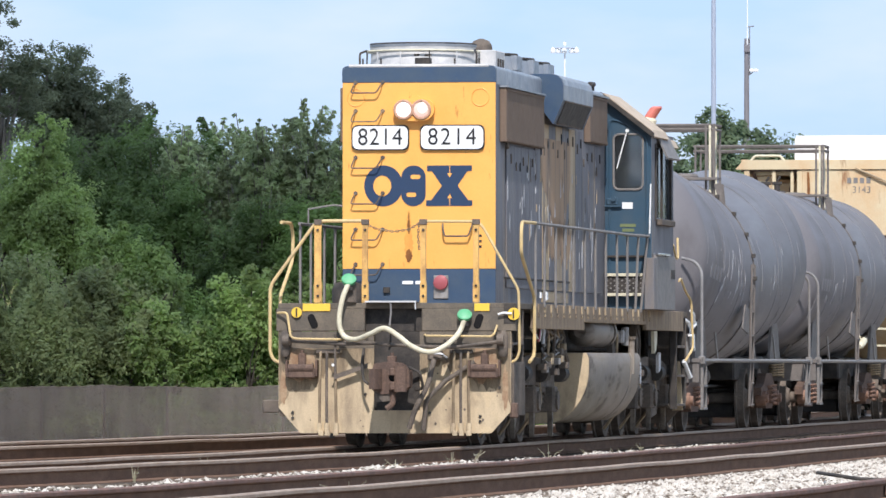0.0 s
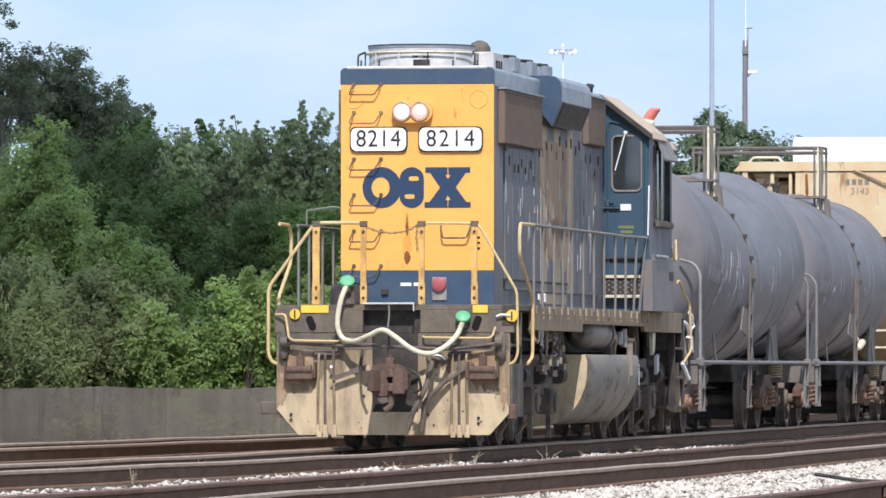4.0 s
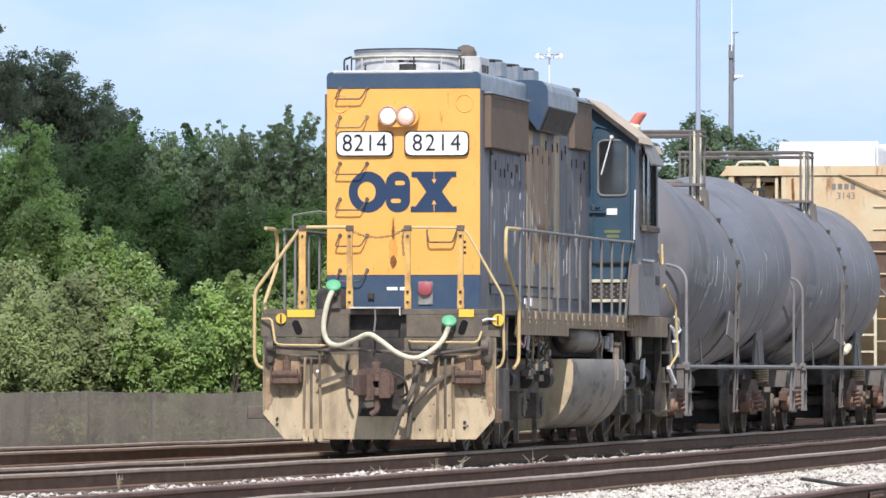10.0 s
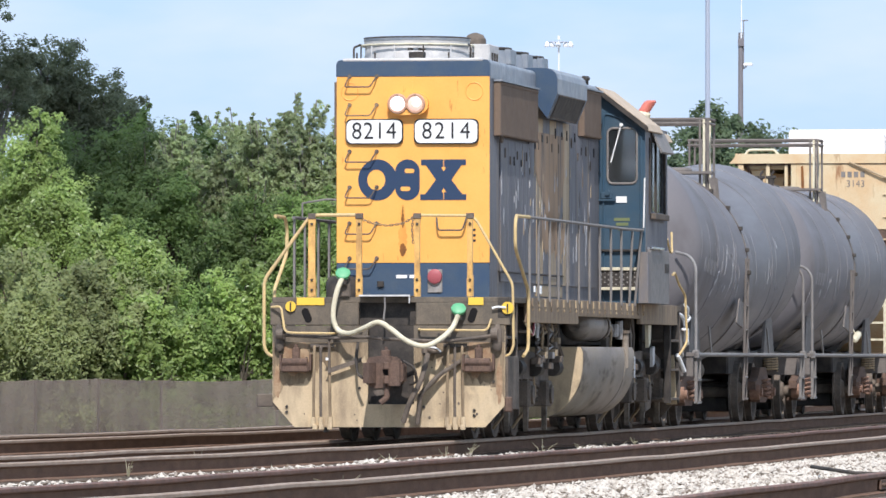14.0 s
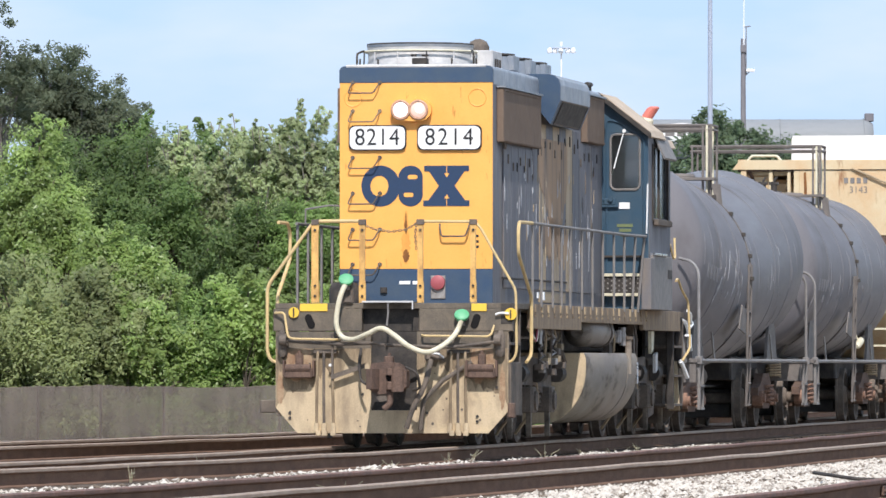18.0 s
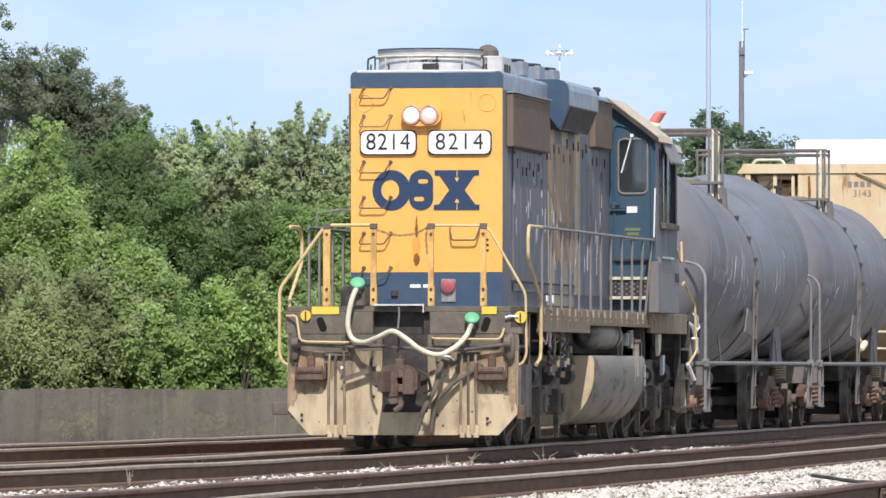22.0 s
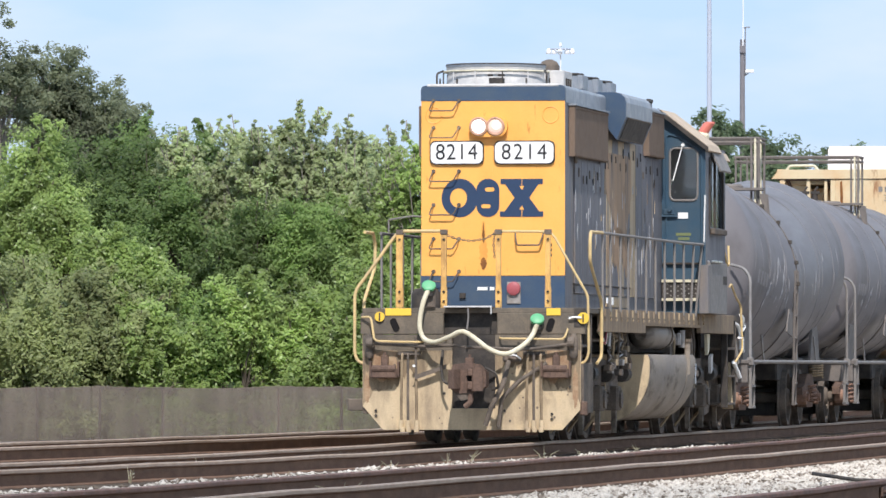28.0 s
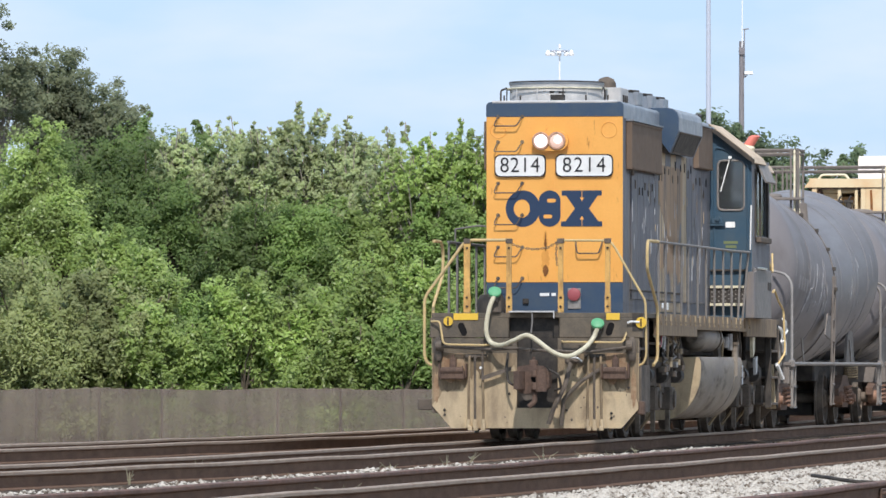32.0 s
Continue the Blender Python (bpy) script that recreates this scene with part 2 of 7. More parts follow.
DRIP = material("tan_drip_stain", (0.37, 0.255, 0.165), 0.75, second=(0.15, 0.13, 0.115), grain=1.2, streak=(3, 3.0, 0.25), cover=0.60, soft=0.1, vary=0.15)
FANGREY = material("pale_fan_grey", (0.62, 0.60, 0.57), 0.6, second=(0.40, 0.40, 0.40), grain=4, vary=0.12)
DARKGLASS = material("dark_window", (0.035, 0.045, 0.045), 0.12, vary=0.05, bump=0.0)
PANE = glass("window_glass", (0.75, 0.80, 0.80))
DUSTYPANE = glass("dusty_window_glass", (0.55, 0.61, 0.62), 0.42)
RAILSTEEL = material("rusted_rail", (0.200, 0.122, 0.082), 0.95, second=(0.130, 0.080, 0.056), grain=2.5, streak=(1, 1, 4), vary=0.2, bump=0.2, world_space=True)
RAILDULL = material("dull_railhead", (0.23, 0.122, 0.086), 0.65, 0.0, second=(0.14, 0.09, 0.07), grain=3, vary=0.15, world_space=True)
# worn steel, made paler to paint the sun on the head's sides
RAILTOP = material("worn_sunlit_railhead", (0.40, 0.305, 0.230), 0.6, 0.0, second=(0.29, 0.205, 0.15), grain=3, vary=0.15, world_space=True)
TIE = material("creosoted_tie", (0.06, 0.045, 0.035), 0.9, second=(0.11, 0.09, 0.07), grain=6, streak=(0.6, 4, 4), vary=0.25, by_object=0.3, bump=0.4)
STONE = material("white_ballast_stone", (0.655, 0.602, 0.530), 0.9, second=(0.42, 0.37, 0.305), grain=7, vary=0.2, fine=120, world_space=True, third=(0.15, 0.118, 0.090), third_cover=0.55, third_grain=4.0)
GROUND = material("ballast_ground", (0.25, 0.21, 0.17), 0.95, second=(0.37, 0.33, 0.28), grain=3, cover=0.5, vary=0.3, fine=25, bump=0.6, world_space=True,
                  third=(0.10, 0.12, 0.05), third_cover=0.66, third_grain=0.15)
MESHCLOTH = material("dusty_screen_cloth", (0.178, 0.151, 0.131), 0.95, second=(0.118, 0.100, 0.088), grain=1.5, streak=(3.5, 1, 0.3), cover=0.55, soft=0.14, vary=0.12, by_object=0.06, bump=0.2,
                     third=(0.06, 0.053, 0.047), third_cover=0.64, third_grain=2.0, third_streak=(4, 1, 0.15))
nodes, links = MESHCLOTH.node_tree.nodes, MESHCLOTH.node_tree.links
weave, open_weave = nodes.new("ShaderNodeBsdfTransparent"), nodes.new("ShaderNodeMixShader")
thin, worn = nodes.new("ShaderNodeTexNoise"), nodes.new("ShaderNodeMapRange")     # the cloth lets some of what is behind it through, more where it is worn
thin.inputs["Scale"].default_value, thin.inputs["Detail"].default_value = 0.8, 4.0
worn.inputs["From Min"].default_value, worn.inputs["From Max"].default_value = 0.35, 0.65
worn.inputs["To Min"].default_value, worn.inputs["To Max"].default_value = 0.36, 0.66
links.new(nodes["Texture Coordinate"].outputs["Object"], thin.inputs["Vector"])
links.new(thin.outputs["Fac"], worn.inputs["Value"])
links.new(worn.outputs["Result"], open_weave.inputs["Fac"])
links.new(weave.outputs["BSDF"], open_weave.inputs[1])
links.new(nodes["Principled BSDF"].outputs["BSDF"], open_weave.inputs[2])
links.new(open_weave.outputs["Shader"], nodes["Material Output"].inputs["Surface"])
BARK = material("bark", (0.07, 0.055, 0.042), 0.9, second=(0.14, 0.12, 0.095), grain=5, streak=(3, 3, 0.5), vary=0.25, bump=0.6)
POLESTEEL = material("galvanised_pole", (0.40, 0.44, 0.52), 0.55, 0.1, vary=0.08)
POLEWOOD = material("weathered_pole", (0.155, 0.15, 0.165), 0.85, second=(0.21, 0.20, 0.205), grain=4, streak=(3, 3, 0.4), vary=0.15)
OAKBARK = material("pale_oak_bark", (0.30, 0.27, 0.235), 0.9, second=(0.18, 0.16, 0.14), grain=5, streak=(3, 3, 0.5), vary=0.2, bump=0.5)
LEAF_AIRY = leaf_material("airy_leaf", (0.33, 0.405, 0.190), (0.54, 0.600, 0.340))
LEAF_OAK = leaf_material("oak_leaf", (0.145, 0.178, 0.102), (0.270, 0.300, 0.185))
LEAF_DARK = leaf_material("dark_leaf", (0.118, 0.182, 0.058), (0.190, 0.275, 0.090))
LEAF_MID = leaf_material("mid_leaf", (0.170, 0.268, 0.076), (0.300, 0.420, 0.135))
LEAF_LIGHT = leaf_material("light_leaf", (0.240, 0.335, 0.100), (0.410, 0.525, 0.180), 0.34)
LEAF_GREY = leaf_material("grey_leaf", (0.262, 0.308, 0.128), (0.385, 0.435, 0.195))
LEAF_FAR = leaf_material("far_leaf", (0.105, 0.155, 0.085), (0.19, 0.255, 0.135))
GRASS = leaf_material("dry_grass", (0.30, 0.28, 0.18), (0.56, 0.51, 0.38), 0.8)
ASPHALT = material("asphalt", (0.05, 0.05, 0.05), 0.9, second=(0.07, 0.068, 0.065), grain=2, vary=0.2)
STAINLESS = material("dull_stainless", (0.25, 0.26, 0.265), 0.65, 0.1, second=(0.22, 0.23, 0.235), grain=0.6, streak=(1, 1, 6), vary=0.05)
TRUCKBODY = material("dark_green_cab", (0.02, 0.05, 0.055), 0.3, vary=0.05)

# ---- mesh tools ----
class Shape:
    """Gathers corners and faces of one mesh."""

    def __init__(self):
        self.v, self.f = [], []

    def add(self, pts, faces):
        o = len(self.v)
        self.v += [tuple(p) for p in pts]
        self.f += [tuple(i + o for i in fc) for fc in faces]
        return self

    def box(self, x0, x1, y0, y1, z0, z1, c=0.0):
        """A block; c: chamfer of its upright and lying edges."""
        if not c:
            p = [(x, y, z) for z in (z0, z1) for x, y in ((x0, y0), (x1, y0), (x1, y1), (x0, y1))]
            return self.add(p, [(3, 2, 1, 0), (4, 5, 6, 7), (0, 1, 5, 4), (1, 2, 6, 5), (2, 3, 7, 6), (3, 0, 4, 7)])
        ring = lambda e, z: [(x0 + e, y0, z), (x1 - e, y0, z), (x1, y0 + e, z), (x1, y1 - e, z), (x1 - e, y1, z), (x0 + e, y1, z), (x0, y1 - e, z), (x0, y0 + e, z)]
        inner = lambda z: [(x0 + c, y0 + c * 0.5, z), (x1 - c, y0 + c * 0.5, z), (x1 - c * 0.5, y0 + c, z), (x1 - c * 0.5, y1 - c, z), (x1 - c, y1 - c * 0.5, z), (x0 + c, y1 - c * 0.5, z), (x0 + c * 0.5, y1 - c, z), (x0 + c * 0.5, y0 + c, z)]
        p = inner(z0) + ring(c, z0 + c * 0.5) + ring(c, z1 - c * 0.5) + inner(z1)
        f = [tuple(range(7, -1, -1)), tuple(range(24, 32))]
        for k in range(3):
            f += [(8 * k + i, 8 * k + (i + 1) % 8, 8 * k + 8 + (i + 1) % 8, 8 * k + 8 + i) for i in range(8)]
        return self.add(p, f)

    def tube(self, pts, r, n=8, closed=False, radii=None):
        """A round bar through points."""
        pts = [Vector(p) for p in pts]
        rings, up = [], None
        for i, p in enumerate(pts):
            a = pts[max(i - 1, 0)]
            b = pts[min(i + 1, len(pts) - 1)]
            d = (b - a).normalized()
            if up is None:
                up = d.orthogonal().normalized()
            up = (up - d * up.dot(d)).normalized()
            side = d.cross(up)
            rr = radii[i] if radii else r
            rings += [p + (up * math.cos(2 * math.pi * k / n) + side * math.sin(2 * math.pi * k / n)) * rr for k in range(n)]
        f = [tuple(range(n - 1, -1, -1)), tuple((len(pts) - 1) * n + k for k in range(n))]
        for i in range(len(pts) - 1):
            f += [(i * n + k, i * n + (k + 1) % n, (i + 1) * n + (k + 1) % n, (i + 1) * n + k) for k in range(n)]
        return self.add(rings, f)

    def rod(self, a, b, r, n=12, r2=None):
        return self.tube([a, b], r, n, radii=[r, r2 if r2 is not None else r])

    def prism(self, outline, axis, a, b):
        """An outline of (p, q) pairs drawn out along x, y or z from a to b."""
        at = {"x": lambda p, q, t: (t, p, q), "y": lambda p, q, t: (p, t, q), "z": lambda p, q, t: (p, q, t)}[axis]
        n = len(outline)
        pts = [at(p, q, a) for p, q in outline] + [at(p, q, b) for p, q in outline]
        f = [tuple(range(n)), tuple(range(2 * n - 1, n - 1, -1))] + [(i, i + n, (i + 1) % n + n, (i + 1) % n) for i in range(n)]
        return self.add(pts, f)

    def loft(self, rings, cap=True):
        n = len(rings[0])
        pts = [p for r in rings for p in r]
        f = [(i * n + k, i * n + (k + 1) % n, (i + 1) * n + (k + 1) % n, (i + 1) * n + k) for i in range(len(rings) - 1) for k in range(n)]
        if cap:
            f += [tuple(range(n - 1, -1, -1)), tuple((len(rings) - 1) * n + k for k in range(n))]
        return self.add(pts, f)


def mesh_of(name, s, mat, smooth=False):
    me = bpy.data.meshes.new(name)
    me.from_pydata(s.v, [], s.f)
    b = bmesh.new()
    b.from_mesh(me)
    bmesh.ops.recalc_face_normals(b, faces=b.faces)
    b.to_mesh(me)
    b.free()
    me.materials.append(mat)
    if smooth:
        me.polygons.foreach_set("use_smooth", [True] * len(me.polygons))
        me.set_sharp_from_angle(angle=radians(38))
    return me


def part(name, s, mat, parent, label="", smooth=False):
    """One mesh object under a thing or under a part."""
    ob = new(name, s if isinstance(s, bpy.types.Mesh) else mesh_of(name, s, mat, smooth))
    ob.parent = parent
    if label:
        tagged(ob, label)
    return ob


def thing(name, m, label, category, group="", kind=""):
    ob = new(name)
    ob.empty_display_size = 0.2
    ob.matrix_basis = m
    return tagged(ob, label, category, group, kind)


def solid(name, s, mat, label, category, group="", kind="", smooth=False):
    return tagged(new(name, mesh_of(name, s, mat, smooth)), label, category, group, kind)


def words(name, text, size, mat, parent, m, squeeze=1.0, spacing=1.0):
    """Painted characters in the built-in font, as a mesh."""
    cu = bpy.data.curves.new(name, "FONT")
    cu.body, cu.size, cu.align_x, cu.align_y, cu.extrude = text, size, "CENTER", "CENTER", 0.002
    cu.space_character, cu.offset = spacing, -0.004 * size
    tmp = bpy.data.objects.new(name, cu)
    me = bpy.data.meshes.new_from_object(tmp)
    bpy.data.objects.remove(tmp)
    me.transform(m @ Matrix.Diagonal((squeeze, 1, 1, 1)))
    me.materials.clear()
    me.materials.append(mat)
    return part(name, me, mat, parent)


def bend(pts, r=0.06, n=4):
    """Rounds the corners of a line of points."""
    pts = [Vector(p) for p in pts]
    out = [pts[0]]
    for a, b, c in zip(pts, pts[1:], pts[2:]):
        ra = min(r, (a - b).length * 0.45, (c - b).length * 0.45)
        p, q = b + (a - b).normalized() * ra, b + (c - b).normalized() * ra
        for i in range(n + 1):
            t = i / n
            out.append(p * (1 - t) ** 2 + b * 2 * t * (1 - t) + q * t * t)
    return out + [pts[-1]]


def arc(cx, cy, r, a0, a1, n, ry=None):
    ry = ry or r
    return [(cx + r * math.cos(radians(a0 + (a1 - a0) * i / n)), cy + ry * math.sin(radians(a0 + (a1 - a0) * i / n))) for i in range(n + 1)]

# ---- the lie of the tracks ----
HEAD = radians(8.58)                       # all tracks run away to the right at about this angle
AHEAD, ASIDE = Vector((math.sin(HEAD), math.cos(HEAD), 0)), Vector((math.cos(HEAD), -math.sin(HEAD), 0))
STAND = Vector((-0.62, 14500 / 150, 0))    # the middle of the locomotive's end plate, on the railheads, while it stands
LINE = STAND.dot(ASIDE)                    # how far aside its track lies


def spot(p, q, z=0.0):
    """A place p metres aside of the locomotive's track and q metres along it from the camera."""
    v = ASIDE * (LINE + p) + AHEAD * q
    return Vector((v.x, v.y, z))


def main_line(q):
    return -0.0021 * max(0.0, 96 - q) ** 2


def back_line(q):
    return -4.55 + 0.06 * (min(q, 116) - 107)


def near_line(q):
    return 4.42 - 0.00035 * max(0.0, 108 - q) ** 2


def front_line(q):
    return 8.95 - 0.0011 * max(0.0, 72 - q) ** 2 + 0.18


def ground_height(p):
    if p < -5.5:
        return -0.20 - 0.12 * min(1.0, (-5.5 - p) / 3.0)
    return -0.20


# ---- ground: one sheet out to the horizon ----
def make_ground():
    s = Shape()
    ps = [-3000, -600, -150, -60, -25, -12, -8.5, -5.5, -3, 0, 3, 6, 9, 13, 20, 40, 100, 400, 3000]
    qs = [-3000, -600, -150, -40, 0, 20, 40, 60, 80, 100, 120, 140, 170, 220, 300, 500, 1000, 3000]
    s.v = [tuple(spot(p, q, ground_height(p))) for q in qs for p in ps]
    w = len(ps)
    s.f = [(j * w + i, j * w + i + 1, (j + 1) * w + i + 1, (j + 1) * w + i) for j in range(len(qs) - 1) for i in range(w - 1)]
    return solid("ground", s, GROUND, "pale crushed stone and dirt ground of a rail yard", "ground", kind="structure")


ground = make_ground()

# ---- rails ----
RAIL_OUTLINE = [(-0.036, -0.010), (-0.028, 0.0), (0.028, 0.0), (0.036, -0.010), (0.034, -0.040), (0.010, -0.052), (0.009, -0.150), (0.070, -0.165), (0.070, -0.180),
                (-0.070, -0.180), (-0.070, -0.165), (-0.009, -0.150), (-0.010, -0.052), (-0.034, -0.040)]


def make_rail(track, line, off, q0, q1, worn, parent):
    """One rail: its foot, web and head, and the worn strip over the head's top and sides."""
    n = int((q1 - q0) / 2.5) + 2
    rings, top = [], []
    for i in range(n):
        q = q0 + (q1 - q0) * i / (n - 1)
        rise = 0.006 * math.sin(q * 0.9 + off * 3) * math.sin(q * 0.13)
        rings.append([tuple(spot(line(q) + off + a, q, b + rise)) for a, b in RAIL_OUTLINE])
        top.append([tuple(spot(line(q) + off + a, q, b + rise)) for a, b in ((-0.039, -0.008), (-0.028, 0.003), (0.028, 0.003), (0.039, -0.008), (0.0385, -0.032), (-0.0385, -0.032))])
    rail = part("rail", Shape().loft(rings), RAILSTEEL, parent)
    part("railhead", Shape().loft(top), worn, rail, "worn strip over the railhead's top and sides")
    return rail


def make_track(name, line, q0, q1, label, worn=(RAILTOP, RAILTOP), half=0.7525):
    t = thing(name, Matrix(), label, "railway track", "tracks of the yard", "structure")
    for off, head in zip((-half, half), worn):
        make_rail(name, line, off, q0, q1, head, t)
    return t


track_main = make_track("main_track", main_line, 30, 260, "rusty steel rails on dark ties under the train")
track_back = make_track("back_track", back_line, 40, 260, "rusty track behind the train before the wall")
track_near = make_track("near_track", near_line, 20, 260, "rusty track with pale crushed stone beside it", (RAILDULL, RAILTOP), half=0.80)
track_front = make_track("front_track", front_line, 10, 200, "reddish rusty track nearest the camera", (RAILDULL, RAILDULL))

# ---- ties ----
tie_mesh = mesh_of("tie", Shape().box(-1.3, 1.3, -0.11, 0.11, -0.09, 0.09, 0.012), TIE)
for parent, line, q0, q1 in ((track_main, main_line, 60, 150), (track_near, near_line, 46, 130), (track_front, front_line, 40, 90), (track_back, back_line, 80, 150)):
    q = q0
    while q < q1:
        ob = part("tie", tie_mesh, TIE, parent)
        ob.matrix_basis = Matrix.Translation(spot(line(q) + random.uniform(-0.05, 0.05), q, -0.262)) @ pose(0, 0, 0, 0, 0, -math.degrees(HEAD) + random.uniform(-1, 1))
        q += random.uniform(0.55, 0.62)

# ---- joint bars and tie plates that show on the near rails ----
for parent, line, off, q in ((track_front, front_line, -0.7525, 69.2),):
    s = Shape()
    for i in range(8):
        s.box(-0.05, -0.028, -0.46 + 0.115 * i, -0.36 + 0.115 * i, -0.140, -0.062, 0.01)
        s.rod((-0.028, -0.41 + 0.115 * i, -0.10), (0.060, -0.41 + 0.115 * i, -0.10), 0.016, 8)
    s.box(0.012, 0.040, -0.46, 0.46, -0.140, -0.058, 0.008)
    bar = part("joint_bar", s, RAILSTEEL if parent is track_near else RUST, parent, "bolted rusty joint bar")
    bar.matrix_basis = Matrix.Translation(spot(line(q) + off, q)) @ pose(0, 0, 0, 0, 0, -math.degrees(HEAD))


# ---- crushed stone ----
def stones(name, count, p_of, q0, q1, size, label, heap=0.0, base=-0.2):
    rng = np.random.default_rng(5 + count)
    oct_v = np.array([(1, 0, 0), (-1, 0, 0), (0, 1, 0), (0, -1, 0), (0, 0, 1), (0, 0, -1)], float)
    oct_f = np.array([(0, 2, 4), (2, 1, 4), (1, 3, 4), (3, 0, 4), (2, 0, 5), (1, 2, 5), (3, 1, 5), (0, 3, 5)])
    q = q0 + (q1 - q0) * rng.random(count) ** 1.0
    a = rng.random(count)
    lohi = np.array([p_of(x) for x in q])
    p = lohi[:, 0] + (lohi[:, 1] - lohi[:, 0]) * a
    hump = base + heap * np.sin(np.pi * np.clip(a, 0, 1)) * (0.85 + 0.15 * np.sin(q * 1.7) * np.sin(q * 0.41 + 1)) * rng.uniform(0.6, 1.0, count)
    r = size * rng.uniform(0.5, 1.25, count)
    v = oct_v[None] * rng.uniform(0.6, 1.3, (count, 6, 1)) + rng.normal(0, 0.15, (count, 6, 3))
    ang = rng.random(count) * 6.28
    ca, sa = np.cos(ang)[:, None], np.sin(ang)[:, None]
    x, y, z = v[..., 0] * ca - v[..., 1] * sa, v[..., 0] * sa + v[..., 1] * ca, v[..., 2] * 0.65
    v = np.stack([x, y, z], -1) * r[:, None, None]
    A, B = np.array(ASIDE), np.array(AHEAD)
    c = (LINE + p)[:, None] * A + q[:, None] * B
    c[:, 2] = hump + r * 0.3
    v = (v + c[:, None]).reshape(-1, 3)
    f = (oct_f[None] + 6 * np.arange(count)[:, None, None]).reshape(-1, 3)
    me = bpy.data.meshes.new(name)
    me.from_pydata(v.tolist(), [], f.tolist())
    me.materials.append(STONE)
    return tagged(new(name, me), label, "ballast", kind="stuff")


stones("crushed_stone", 14500, lambda q: (near_line(q) + 0.95, front_line(q) - 0.85), 52, 100, 0.036, "bright white crushed stone between two tracks", 0.06)
stones("crushed_stone", 9000, lambda q: (near_line(q) - 2.2, near_line(q) - 0.90), 54, 84, 0.029, "white crushed stone heaped along the rails", 0.182, -0.20)
stones("crushed_stone", 8500, lambda q: (near_line(q) - 2.2, near_line(q) - 0.90), 84, 106, 0.027, "white crushed stone heaped along the rails", 0.16, -0.20)
stones("crushed_stone", 3500, lambda q: (near_line(q) - 0.7, near_line(q) + 0.7), 50, 120, 0.034, "white crushed stone between the rails", 0.03, -0.21)
stones("crushed_stone", 3000, lambda q: (main_line(q) - 2.6, main_line(q) + 0.6), 70, 120, 0.032, "grey crushed stone between the rails", 0.03, -0.21)


# ---- fence of dusty screen cloth ----
WALL_Y = 138.0
fence = thing("screen_fence", Matrix(), "low fence hung with sagging grey-brown screen cloth", "fence")
x, k = -21.0, 0
while x < 1.0:
    wdt = 1.06 if k % 3 else 1.95
    rings = []
    for i in range(25):
        xx = x + wdt * i / 24 * 0.998
        fold = 0.012 * math.sin(xx * 21 + k) + 0.008 * math.sin(xx * 47)
        top = 0.625 + 0.016 * math.sin(xx * 1.9) - 0.02 * math.sin(math.pi * i / 24) + 0.006 * math.sin(xx * 31)
        col = [(xx, WALL_Y + fold * (1 - abs(f - 0.4)), -0.42 + (top + 0.42) * f) for f in (0.0, 0.35, 0.7, 1.0)]
        rings.append(col + [(a, b + 0.004, c) for a, b, c in col[::-1]])
    part("cloth_panel", Shape().loft(rings), MESHCLOTH, fence, smooth=True)
    part("fence_post", Shape().tube([(x, WALL_Y + 0.06, -0.45), (x, WALL_Y + 0.06, 0.60)], 0.024, 8), UNDER, fence)
    x, k = x + wdt, k + 1
part("top_wire", Shape().tube([(-21, WALL_Y + 0.05, 0.585), (x, WALL_Y + 0.05, 0.585)], 0.006, 5), UNDER, fence)


# ---- plants ----
def foliage(name, clumps, leaf, mat, per, rng, flat):
    """Leaves as bent diamonds on the shells of clumps (x, y, z, r)."""
    clumps = np.array(clumps)
    per = max(20, int(per * 0.42))
    n = len(clumps) * per
    idx = np.repeat(np.arange(len(clumps)), per)
    d = rng.normal(size=(n, 3))
    d /= np.linalg.norm(d, axis=1)[:, None]
    r = clumps[idx, 3] * (0.25 + 0.98 * rng.random(n) ** 0.85)
    c = clumps[idx, :3] + d * r[:, None] * np.array([1, 1, flat])
    nrm = d * 0.42 + np.array([0, -0.45, 0.60]) + rng.normal(size=(n, 3)) * 0.40
    nrm /= np.linalg.norm(nrm, axis=1)[:, None]
    t = np.cross(nrm, rng.normal(size=(n, 3)))
    t /= np.linalg.norm(t, axis=1)[:, None]
    b = np.cross(nrm, t)
    L = (leaf * rng.uniform(0.6, 1.4, n))[:, None]
    v = np.stack([c - t * L, c + b * L * 0.45 + nrm * L * 0.12, c + t * L, c - b * L * 0.45 + nrm * L * 0.12], 1).reshape(-1, 3)
    me = bpy.data.meshes.new(name)
    me.vertices.add(len(v))
    me.vertices.foreach_set("co", v.ravel())
    me.loops.add(4 * n)
    me.loops.foreach_set("vertex_index", np.arange(4 * n))
    me.polygons.add(n)
    me.polygons.foreach_set("loop_start", np.arange(n) * 4)
    me.update(calc_edges=True)
    me.materials.append(mat)
    return me


